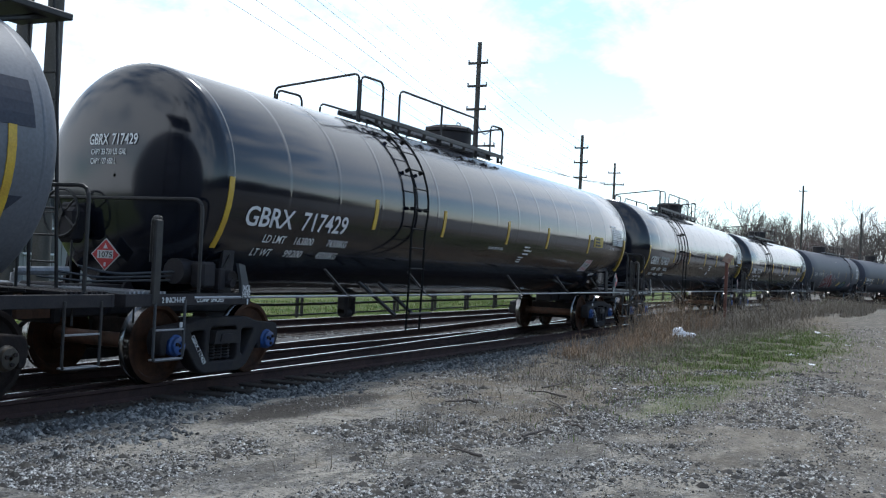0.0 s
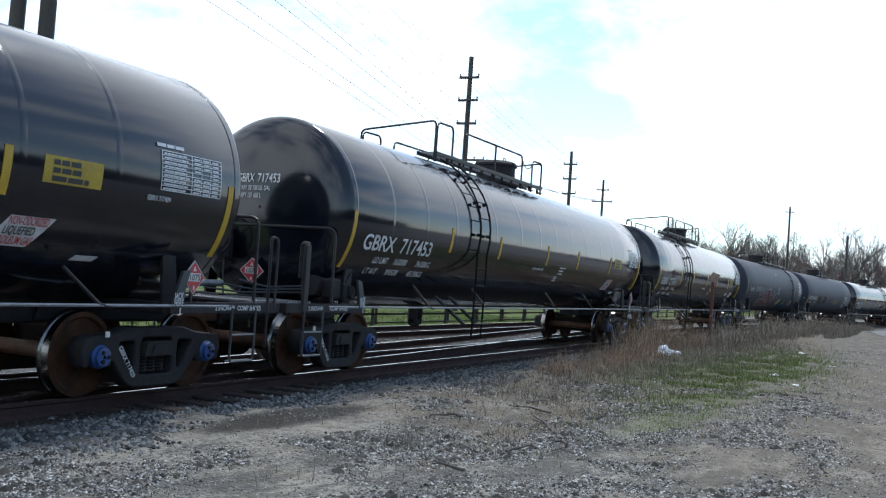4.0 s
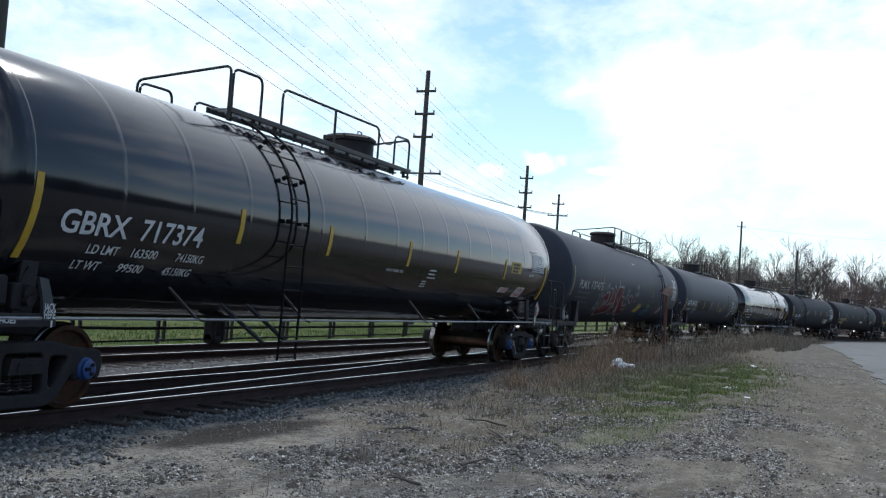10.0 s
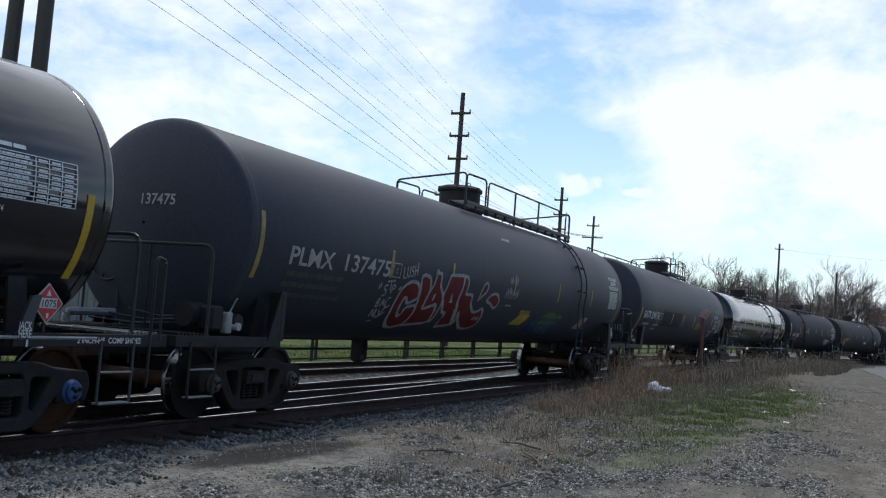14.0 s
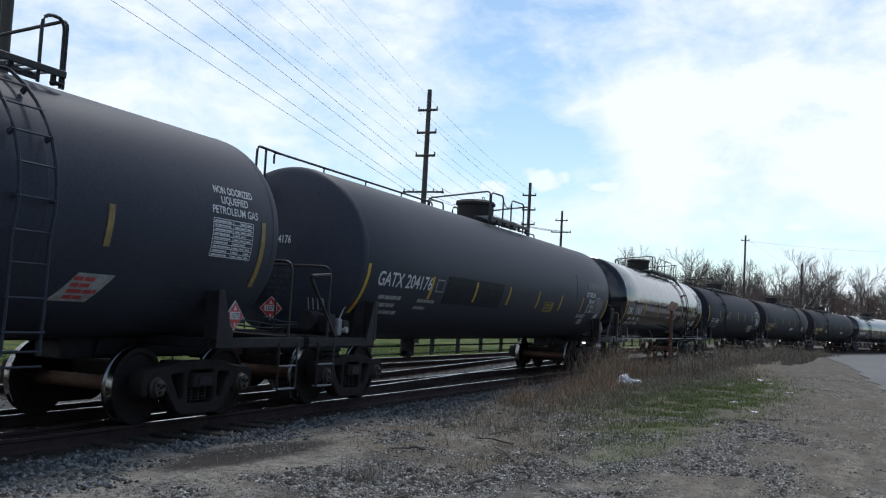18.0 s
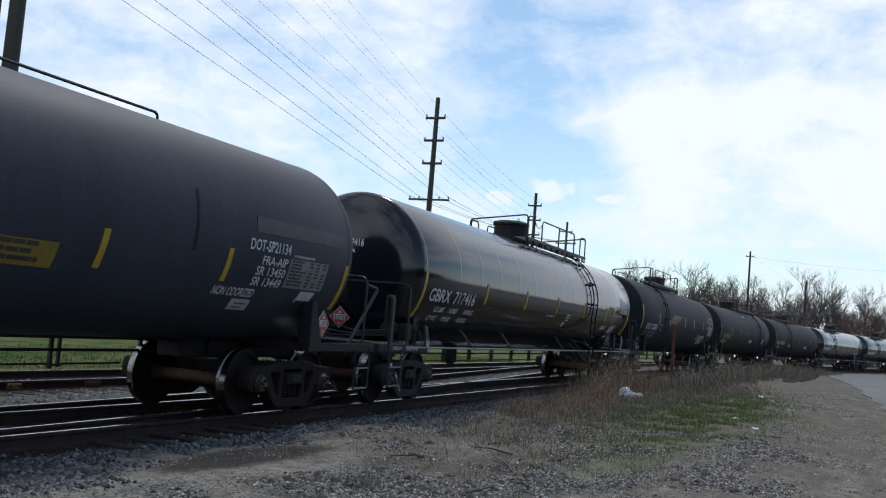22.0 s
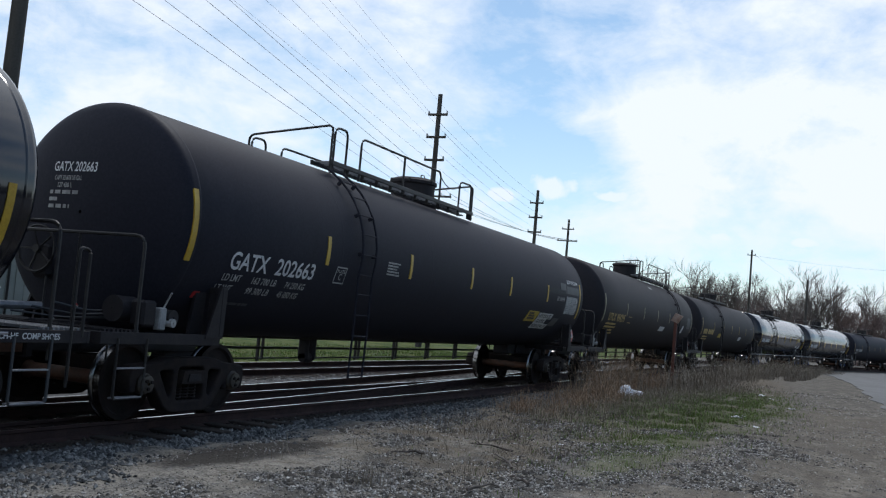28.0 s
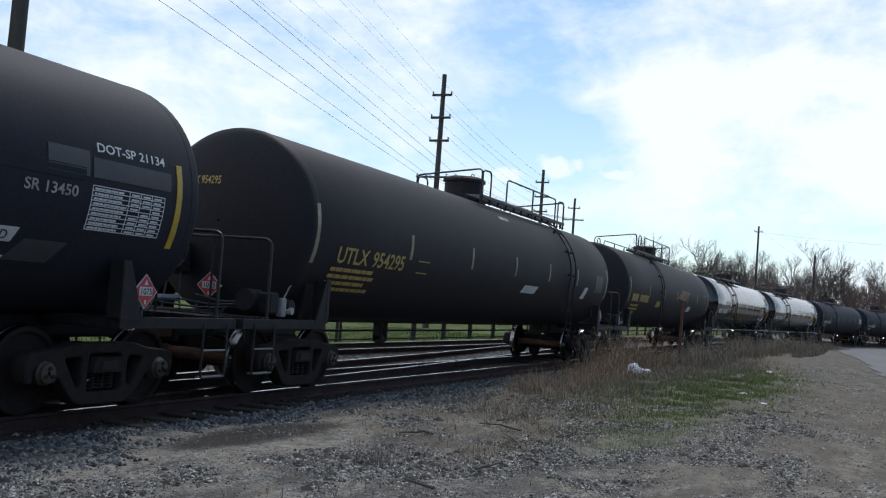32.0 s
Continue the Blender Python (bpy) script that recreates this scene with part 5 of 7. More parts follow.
CARS = [
    dull_car("", None, FADED_GREY, WHITE, YELLOW, "faded grey tank car with a ladder up its end", 3, end_ladder=1, ladder_at=(0.60, 0.20, 0.02, 0.20, 3.86), ladder=None, hoops=[(0, 2.2)], plat=(-0.4, 2.2), couple=1.2, long_rails=True,
             brake_end=1, stripes=[(-8.5, 4, 0.85), (8.5, 10, 0.85)], panels=[("painted_patch", 6.6, 8.75, 10, 27, DULL_GREY, 0.0, "dark painted-out band"), ("painted_patch", 8.15, 8.6, -20, -13, DULL_GREY, 0.2, "dark patch")]),
    gloss_car("717429", one_notice=True, seed=1),
    gloss_car("717453", one_notice=True, ld=("163500", "74150KG"), lt=("99500", "45150KG"), seed=2),
    gloss_car("717374", ld=("163500", "74150KG"), lt=("99500", "45150KG"), seed=3),
    dull_car("PLMX", "137475", DULL_GREY, DIRTY_WHITE, YELLOW_OLD, "dull charcoal tank car with red and white spray-painted graffiti", 4,
             couple=1.22, plat=(-1.0, 6.1), manway=0.5, hoops=[(-0.98, 0.10), (0.22, 5.19), (5.75, 6.06)], ladder=4.75, ladder_low=0.9,
             stripes=[(-9.0, 13, 0.85), (-5.42, 6.6, 0.43), (-3.03, 6, 0.4), (0.22, 6.2, 0.42), (3.26, 6, 0.44), (6.09, 6, 0.44), (8.95, 10, 0.85)],
             letters=[("PLMX", -8.33, -9.6, 0.25, 1.15, DIRTY_WHITE), ("137475", -6.95, -9.0, 0.25, 1.49, DIRTY_WHITE), ("PLATE", -5.33, -2.9, 0.05, 0.19, GREY_PATCH), ("C", -5.26, -6.6, 0.09, 0.07, DIRTY_WHITE), ("NON ODORIZED", 7.9, 20.3, 0.10, 0.84, WHITE), ("LIQUEFIED", 8.03, 15.6, 0.10, 0.58, WHITE), ("PETROLEUM GAS", 7.83, 10.6, 0.10, 0.98, WHITE)],
             head_letters=[("137475", -0.35, 2.55, 0.14, 0.55, DIRTY_WHITE)],
             panels=[("yellow_notice", 1.06, 1.76, -34.0, -24.2, PANEL_YELLOW, 0.22, "dirty yellow emergency notice"), ("notice_strip", 1.08, 1.72, -24.0, -20.6, YELLOW_OLD, 0.0, "faded strip above the notice"), ("graffiti_patch", 1.9, 4.5, -46, -22, BLUE_GRAFFITI, 0.2, "blue spray paint haze"),
                     ("graffiti_patch", 2.45, 4.15, -42, -17, GREEN_GRAFFITI, 0.2, "green spray paint"), ("white_notice", 5.77, 6.31, -34, -21.6, DIRTY_WHITE, 0.2, "faded pale notice"),
                     ],
             tables=[(7.85, -9.0, 0.85, 0.46, 4)],
             bars=[(print_block(5.83, -24.6, 0.44, 4, 0.045, 2.7, 44), RED_INK, 0.2),
                   ([(7.39, 7.88, -32.0, 0.02), (7.39, 7.88, -24.0, 0.02), (7.39, 7.41, -32.0, 0.2), (7.86, 7.88, -32.0, 0.2), (7.62, 7.635, -32.0, 0.2)], GREY_PATCH, 0.1), ([(-5.36, -5.10, -0.9, 0.014), (-5.33, -5.07, -8.9, 0.014), (-5.36, -5.346, -8.9, 0.215), (-5.10, -5.086, -8.9, 0.215)], DIRTY_WHITE, 0.0),
                   (print_block(-8.3, -15.5, 1.9, 3, 0.07, 5.5, 40), GREY_PATCH, 0.0), (small_print(-0.2, 0.3, 33, 0.06, 8), DIRTY_WHITE, 0)]),
    dull_car("GATX", "204176", DULL_GREY, WHITE, YELLOW, "dark charcoal tank car with long handrails on top", 5, diagonal=True, end_ladder=-1, ladder_at=(0.2, 0.6, 0.52, 0.88), ladder=None,
             plat=(-0.7, 2.3), manway=0.42, hoops=[(-0.63, 0.24), (0.85, 1.84)], chains=[(0.24, 0.85)], long_rails=True,
             stripes=[(-8.14, -1.5, 0.85), (-5.48, -4, 0.42), (-3.18, -3.3, 0.42), (-1.05, -3.3, 0.42), (1.2, -3.3, 0.42), (3.25, -4, 0.42), (5.45, -3.3, 0.42), (8.44, -2.3, 0.7)],
             letters=[("GATX", -7.76, -13.4, 0.245, 1.0, WHITE), ("204176", -6.66, -13.4, 0.245, 1.15, WHITE), ("DOT-SP21134", 5.82, -2.0, 0.145, 0.98, WHITE), ("FRA-AIP", 6.16, -8.4, 0.12, 0.62, WHITE),
                      ("SR 13450", 6.08, -13.7, 0.12, 0.70, WHITE), ("SR 13449", 6.06, -19.0, 0.12, 0.70, WHITE), ("NON ODORIZED", 5.36, -25.3, 0.12, 0.90, WHITE)],
             head_letters=[("GATX 204176", 0.03, 2.43, 0.13, 0.72, WHITE), ("1113", -0.98, 1.40, 0.19, 0.30, DIRTY_WHITE)],
             panels=[("red_reflector", -8.22, -8.10, -29.5, -26, PLACARD_RED, 0.0, "small red reflector"), ("painted_patch", -4.75, -1.5, -22, -2, BLANK, 0.0, "blacked-out lettering"), ("yellow_notice", 1.86, 2.66, -21.8, -12.0, YELLOW_DULL, 0.0, "dark yellow emergency notice"),
                     ("painted_patch", 5.95, 8.3, 6.5, 14, GREY_PATCH, 0.0, "grey painted-out strip"), ("white_notice", 5.90, 6.32, -33, -27, FADED_PINK, -0.03, "small faded pinkish notice"), ("inspection_table", 6.85, 7.88, -18.5, -3.5, FADED_PANEL, 0.0, "faded grey inspection table with dark print"), ("white_notice", 7.36, 7.74, -26, -19.6, PANEL_WHITE, 0.05, "white notice"),
                     ("painted_patch", 4.69, 4.74, -7, 20, BLANK, 0.0, "")],
             head_bars=[([(-0.28, 1.97 - 0.095 * k, w, 0.05) for k, w in enumerate((0.5, 0.46, 0.32, 0.36, 0.3))], GREY_PATCH), ([(0.0, 2.27, 0.1, 0.05), (-0.13, 2.27, 0.16, 0.09), (-0.33, 2.27, 0.08, 0.05)], GREY_PATCH)],
             tail=0.2, tables=[],
             bars=[(print_block(6.88, -5.0, 0.42, 8, 0.028, 1.72, 71) + [(x, x + 0.10, -5.0 - 1.72 * k, 0.026) for k in range(8) for x in (7.36, 7.54, 7.72) if (k * 5 + int(x * 50)) % 6], INK, 0.0), (print_block(1.93, -14.2, 0.66, 3, 0.045, 2.9, 81), INK, 0.0), (print_block(5.98, -29.5, 0.3, 2, 0.02, 2.2, 84), GREY_PATCH, 0.0), ([(7.36, 7.74, -26, 0.04)], INK, 0.0), (print_block(6.9, -2.6, 0.9, 1, 0.035, 2, 87), DIRTY_WHITE, 0.0), (print_block(-7.5, -22, 1.1, 3, 0.07, 5.2, 50), DIRTY_WHITE, 0.0), (print_block(-5.9, -22.3, 0.8, 2, 0.06, 5.2, 54), DIRTY_WHITE, 0.0),
                   ([(-5.3, -4.92, -14, 0.02), (-5.3, -4.92, -6, 0.02), (-5.3, -5.27, -14, 0.2), (-4.95, -4.92, -14, 0.2)], DIRTY_WHITE, 0.0)]),
    gloss_car("717416", turned=True, seed=6),
    dull_car("GATX", "202663", DULL_BLACK, WHITE, YELLOW, "matt black tank car with a railed platform on top", 7, couple=1.32, ladder=-4.75, plat=(-4.5, 1.75), manway=0.35,
             hoops=[(-4.42, -4.0), (-3.5, -0.05), (0.98, 1.65)], chains=[(-0.05, 0.98)],
             stripes=[(-8.78, 17.5, 0.85), (-5.62, 9.6, 0.42), (-2.72, 9.8, 0.42), (0.23, 10.2, 0.42), (2.65, 10.2, 0.42), (5.5, 10.5, 0.42), (8.55, 18, 0.95)],
             letters=[("GATX", -7.95, -14.8, 0.23, 0.86, WHITE), ("202663", -6.90, -14.8, 0.23, 1.0, WHITE), ("LD LMT", -7.98, -20.6, 0.095, 0.40, DIRTY_WHITE), ("163 700 LB", -7.34, -20.8, 0.095, 0.60, DIRTY_WHITE), ("74 250 KG", -6.52, -21.0, 0.095, 0.52, DIRTY_WHITE), ("LT WT", -8.03, -26.0, 0.095, 0.36, DIRTY_WHITE), ("99 300 LB", -7.34, -26.2, 0.095, 0.54, DIRTY_WHITE), ("45 050 KG", -6.58, -26.4, 0.095, 0.52, DIRTY_WHITE), ("PLATE", -5.26, -8.9, 0.05, 0.23, DIRTY_WHITE), ("C", -5.19, -12.8, 0.10, 0.09, DIRTY_WHITE), ("DOT-SP 21134", 7.25, 16.0, 0.10, 1.05, WHITE), ("SR 13450", 6.33, -2.2, 0.11, 0.68, DIRTY_WHITE),
                      ("NON ODORIZED", 5.28, -20.3, 0.095, 1.03, INK), ("LIQUEFIED", 5.22, -25.4, 0.095, 0.72, INK), ("PETROLEUM GAS", 5.18, -30.5, 0.095, 1.12, INK)],
             head_letters=[("GATX 202663", 0.06, 2.80, 0.12, 0.68, WHITE), ("CAPY 33 678 US GAL", 0.02, 2.69, 0.06, 0.44, DIRTY_WHITE), ("127 486 L", -0.04, 2.60, 0.06, 0.24, DIRTY_WHITE)],
             panels=[("red_reflector", -8.34, -8.22, -31, -27.5, PLACARD_RED, 0.0, "small red reflector"), ("yellow_notice", 4.35, 5.15, -25, -15, PANEL_YELLOW, 0.1, "yellow emergency notice panel"), ("white_notice", 5.24, 6.40, -21.2, -15.8, PANEL_WHITE, 0.05, "white strip reading non odorized"),
                     ("white_notice", 5.18, 6.02, -26.4, -21.3, PANEL_WHITE, 0.05, "white strip"), ("white_notice", 5.14, 6.36, -31.6, -26.5, PANEL_WHITE, 0.05, "white strip"),
                     ("painted_patch", 6.6, 7.15, 6, 15.5, GREY_PATCH, 0.0, "grey painted-out patch"), ("painted_patch", 7.2, 8.4, 6, 13.5, GREY_PATCH, 0.0, "grey painted-out patch"),
                     ("painted_patch", 5.6, 7.1, 4, 9, BLANK, 0.0, ""), ("white_notice", 6.45, 7.0, -28, -19.5, GREY_PATCH, 0.15, "small framed notice")],
             head_bars=[([(0.06, 2.52 - 0.085 * k, w, 0.045) for k, w in enumerate((0.46, 0.16, 0.34))], DIRTY_WHITE)],
             tables=[(7.2, -13.5, 1.1, 0.44, 7)],
             bars=[(print_block(-3.65, 1.4, 0.5, 5, 0.026, 1.75, 74), DIRTY_WHITE, 0.0), (print_block(-7.9, -33, 0.9, 1, 0.04, 3, 77), GREY_PATCH, 0),
                   ([(-5.3, -4.98, -15, 0.02), (-5.3, -4.98, -6.3, 0.02), (-5.3, -5.28, -15, 0.235), (-5.0, -4.98, -15, 0.235)], DIRTY_WHITE, 0.0), (print_block(4.45, -18, 0.65, 3, 0.05, 2.4, 79), INK, 0)]),
    dull_car("UTLX", "954295", BROWN_BLACK, GOLD, PALE_TAPE, "dull black tank car with gold lettering", 8, ladder=4.2, ladder_low=0.9, plat=(-0.4, 6.0), manway=0.5,
             hoops=[(-0.35, 0.18), (1.25, 5.2), (5.45, 5.98)],
             letters=[("UTLX", -7.84, -13.5, 0.25, 1.0, GOLD), ("954295", -6.7, -13.5, 0.25, 1.15, GOLD)],
             head_letters=[("UTLX 954295", 0.26, 2.84, 0.12, 0.68, GOLD)],
             panels=[("white_notice", 0.95, 1.95, -19, -12.3, PANEL_WHITE, 0.15, "white notice"), ("white_notice", 6.05, 6.4, -18.5, -6.5, PANEL_WHITE, 0.2, "white notice"), ("painted_patch", 7.2, 8.0, -10, 8, GREY_PATCH, 0.0, "grey patch")],
             tables=[], bars=[(print_block(-7.9, -18.5, 1.9, 4, 0.06, 4, 80), GOLD, 0.0), ([(-5.0, -4.55, -14, 0.02), (-5.0, -4.55, -6.5, 0.02)], GOLD, 0.0), (small_print(-0.1, 0.5, 43, 0.1, 5), DIRTY_WHITE, 0)]),
    dull_car("", None, BROWN_BLACK, GOLD, YELLOW_OLD, "rust-dusted black tank car with a pale band", 9, panels=[("pale_band", 6.9, 7.9, -60, 80, GREY_PATCH, 0.0, "pale grey worn band"),
             ("yellow_notice", -3.8, -3.0, -18, -10, PANEL_YELLOW, 0.1, "yellow notice"), ("white_notice", 3.0, 3.8, -20, -12, PANEL_WHITE, 0.1, "white notice")], tables=[]),
    gloss_car(None, seed=10, detail=False),
    gloss_car(None, seed=11, detail=False),
    dull_car("", None, DULL_BLACK, DIRTY_WHITE, YELLOW_OLD, "matt black tank car", 12),
    dull_car("", None, DULL_BLACK, DIRTY_WHITE, YELLOW_OLD, "matt black tank car", 13),
    dull_car("", None, DULL_GREY, DIRTY_WHITE, YELLOW_OLD, "dull charcoal tank car", 14),
]
TRAIN = [tank_car(i, c) for i, c in enumerate(CARS)]


# ---------------------------------------------------------------- graffiti on the charcoal car
def stroke_mesh(pts, w, material, d, w1=None, soft=0.25):
    """A sprayed stroke: a ribbon along (x, th) points that hugs the tank."""
    k = math.degrees(1 / MARK_R)
    P = [Vector((x, th / k)) for x, th in pts]
    P = [Vector((p.x, p.y)) for p in arc_pts([(p.x, p.y, 0) for p in P], soft, 4)]
    fine = [P[0]]
    for a, b in zip(P, P[1:]):
        n = max(1, int((b - a).length / 0.12))
        fine += [a.lerp(b, q / n) for q in range(1, n + 1)]
    v, f = [], []
    w1 = w if w1 is None else w1
    for i, p in enumerate(fine):
        t = (fine[min(i + 1, len(fine) - 1)] - fine[max(i - 1, 0)]).normalized()
        nrm = Vector((-t.y, t.x)) * (w + (w1 - w) * i / len(fine)) / 2
        for q in (p + nrm, p - nrm):
            v.append(on_tank(q.x, q.y * k, d))
    f = [(2 * i, 2 * i + 1, 2 * i + 3, 2 * i + 2) for i in range(len(fine) - 1)]
    return mesh_from("graffiti_stroke", v, f, [material])


def fill_mesh(name, pts, material, d):
    """A sprayed field inside a closed outline of (x, th) points, cut fine enough to hug the tank."""
    k = math.degrees(1 / MARK_R)
    P = [Vector((x, th / k, 0)) for x, th in pts]
    bm = bmesh.new()
    vs = [bm.verts.new(q) for q in P]
    for tri in geometry.tessellate_polygon([P]):
        bm.faces.new([vs[q] for q in tri])
    for _ in range(3):
        bmesh.ops.subdivide_edges(bm, edges=[e for e in bm.edges if e.calc_length() > 0.16], cuts=1)
        bmesh.ops.triangulate(bm, faces=bm.faces)
    for v in bm.verts:
        v.co = on_tank(v.co.x, v.co.y * k, d)
    bmesh.ops.recalc_face_normals(bm, faces=bm.faces)
    me = bpy.data.meshes.new(name)
    bm.to_mesh(me)
    bm.free()
    me.materials.append(material)
    return me


def graffiti(car):
    letters = ([(-4.72, -36.3), (-4.89, -26.0), (-4.91, -17.6), (-4.82, -12.7), (-4.60, -9.6), (-4.39, -9.9), (-4.25, -12.9), (-4.15, -19.9), (-4.45, -24.1), (-4.56, -20.5), (-4.66, -19.9), (-4.64, -26.5), (-4.53, -31.6), (-4.42, -33.3), (-4.38, -31.2), (-4.41, -26.4), (-4.07, -24.1), (-3.98, -29.6), (-3.96, -36.1), (-3.98, -40.0), (-4.29, -42.7), (-4.52, -41.2)],
               [(-4.30, -6.1), (-4.16, -4.4), (-3.93, -5.8), (-3.82, -13.9), (-3.83, -20.2), (-3.78, -26.8), (-3.35, -22.8), (-3.25, -25.4), (-3.12, -34.9), (-3.19, -37.0), (-3.98, -40.0), (-3.96, -36.1), (-3.98, -29.6), (-4.07, -24.1), (-4.18, -15.1)],
               [(-3.81, -13.8), (-3.73, -9.1), (-3.72, 0.1), (-3.65, -2.7), (-3.52, -1.7), (-3.47, -10.2), (-3.27, -14.6), (-3.13, -20.0), (-3.07, -27.9), (-3.01, -35.9), (-3.12, -34.9), (-3.24, -25.4), (-3.35, -22.3), (-3.77, -26.8), (-3.82, -20.2)],
               [(-3.22, -16.5), (-3.13, -1.9), (-2.81, -1.6), (-2.50, -0.9), (-2.48, -9.3), (-2.51, -17.7), (-2.30, -29.1), (-2.04, -37.5), (-2.61, -40.1), (-2.71, -27.9), (-2.87, -28.0), (-3.06, -21.5)],
               [(-2.49, -0.9), (-2.29, -2.0), (-2.25, -8.6), (-2.27, -13.3), (-1.91, -13.1), (-1.85, -19.4), (-1.52, -25.7), (-1.29, -25.2), (-1.17, -21.6), (-1.02, -24.6), (-0.90, -29.4), (-0.84, -36.9), (-1.09, -40.6), (-1.46, -40.0), (-1.89, -33.3), (-2.17, -25.6), (-1.97, -35.2), (-2.00, -37.5), (-2.50, -17.6), (-2.47, -9.3)],
               [(-1.56, -17.1), (-1.54, -9.1), (-1.46, -3.9), (-1.32, -3.2), (-1.25, -5.8), (-1.28, -9.7), (-1.46, -13.8)],
               [(-1.15, -16.3), (-1.02, -11.9), (-0.80, -9.8), (-0.60, -11.3), (-0.46, -15.7), (-0.48, -20.0), (-0.61, -21.3), (-0.88, -17.7)])
    gaps = ([(-3.59, -20.0), (-3.62, -16.7), (-3.56, -15.0), (-3.52, -18.5), (-3.54, -20.7)], [(-2.85, -20.4), (-2.88, -13.3), (-2.70, -20.2)])
    scrawl = ([(-5.01, -2.1), (-4.97, -8.9), (-4.87, -7.8)], [(-4.88, -1.2), (-4.87, -6.2), (-4.80, -7.5), (-4.76, -6.7), (-4.79, -0.7)], [(-4.66, -0.9), (-4.72, -1.2), (-4.72, -3.4), (-4.65, -4.0), (-4.64, -6.2), (-4.71, -6.9)], [(-4.62, 0.4), (-4.58, -6.6)], [(-4.52, 2.0), (-4.49, -5.8)], [(-4.60, -3.3), (-4.50, -2.2)], [(-5.45, -11.7), (-5.21, -10.7)], [(-5.32, -11.2), (-5.26, -17.1)], [(-5.38, -14.0), (-5.47, -13.9), (-5.50, -15.8), (-5.39, -17.1), (-5.37, -19.3), (-5.46, -20.5)], [(-5.23, -13.2), (-5.21, -18.7)], [(-5.23, -13.2), (-5.14, -13.5), (-5.13, -15.2), (-5.22, -16.3)], [(-5.50, -22.4), (-5.46, -27.4)], [(-5.50, -22.4), (-5.44, -22.2), (-5.42, -24.0), (-5.48, -24.6), (-5.40, -25.3), (-5.39, -27.2), (-5.46, -27.4)], [(-5.31, -27.5), (-5.33, -21.8), (-5.20, -26.7)], [(-5.32, -25.4), (-5.25, -24.6)], [(-5.11, -21.1), (-5.20, -21.4), (-5.20, -24.7), (-5.09, -28.3), (-5.01, -25.6)], [(-5.38, -34.9), (-5.46, -28.9), (-5.27, -34.6), (-5.36, -28.6)], [(-5.32, -29.0), (-5.23, -35.0), (-5.15, -33.7)], [(-5.24, -29.3), (-5.10, -33.6), (-5.13, -27.9)], [(-5.14, -35.4), (-5.01, -30.7)], [(-5.31, -38.0), (-5.19, -37.2)], [(-5.67, -13.8), (-5.64, -16.7)], [(-5.64, -12.5), (-5.60, -15.3)], [(-5.00, -16.1), (-4.96, -13.7)], [(-4.97, -16.0), (-4.93, -13.8)])
    for k, pts in enumerate(letters):
        part("graffiti_fill", fill_mesh("graffiti_fill", pts, RED_GRAFFITI, 0.0100 + 0.0003 * k), car, "dark red sprayed letter")
        wide = 0.06 if k < 5 else 0.055
        part("graffiti_stroke", stroke_mesh(pts + pts[:2], wide, SPRAY_WHITE, 0.0130 + 0.0003 * k, soft=0.08), car, "white sprayed outline")
    for k, pts in enumerate(gaps):
        part("graffiti_fill", fill_mesh("graffiti_fill", pts, SPRAY_WHITE, 0.0165 + 0.0003 * k), car, "white sprayed gap in a letter")
    rr_ = random.Random(77)
    lines = [(x0 + (x1 - x0) * q / n, (x1 - x0) / n, th, math.degrees(h / MARK_R)) for x0, x1, th, h, n in ((-0.12, 0.36, -1.5, 0.19, 5), (-0.22, 0.50, -12.5, 0.24, 6), (-0.06, 0.28, -18.5, 0.04, 2), (-1.32, -0.98, -32, 0.10, 4)) for q in range(n)]
    scrawl = scrawl + tuple([(x + rr_.uniform(-0.02, 0.02), th), (x + w * rr_.uniform(0.3, 0.8), th + up * rr_.uniform(0.7, 1.1)), (x + w * rr_.uniform(0.5, 1.1), th + up * rr_.uniform(0.0, 0.5))] for x, w, th, up in lines)
    for k, pts in enumerate(scrawl):
        part("graffiti_stroke", stroke_mesh(pts, 0.032, SPRAY_WHITE, 0.0170 + 0.0002 * (k % 7), soft=0.06), car, "thin white sprayed scrawl")


graffiti(TRAIN[4][0])
for k in (1, 2, 3, 6):
    car_ = TRAIN[k][0]
    hx = -(COUPLINGS[k + 1] - COUPLINGS[k]) / 2 + COUPLE
    part("lifting_lug", once("lug", lambda: Geo().tube([(0, -0.02, 0.06), (0, 0.0, 0.0), (0, 0.05, -0.03), (0, 0.1, -0.01)], 0.018, RAIL_BLACK, 5).done("lifting_lug", True)), car_, "", pose(hx - 0.20 + 0.085, -0.22, 3.46))


# ---------------------------------------------------------------- ground
def smooth_noise(x, y, s, seed=0.0):
    return noise.noise(Vector((x * s, y * s, seed)))


def ground_z(x, y):
    near = max(0.0, 1 - math.hypot(x - 15, y) / 60)
    z = -0.20 + near * (0.05 * smooth_noise(x, y, 0.35) + 0.03 * smooth_noise(x, y, 1.3, 4.0))
    if x < 30 and -6 < y < 7.5:
        z += 0.020 * smooth_noise(x, y, 3.1, 9.0) + 0.012 * smooth_noise(x, y, 7.0, 2.0)
    if y > 16:
        z -= 0.05
    return z


def node(t, kind, **vals):
    n = t.nodes.new(kind)
    for k, v in vals.items():
        n.inputs[k.replace("_", " ")].default_value = v
    return n


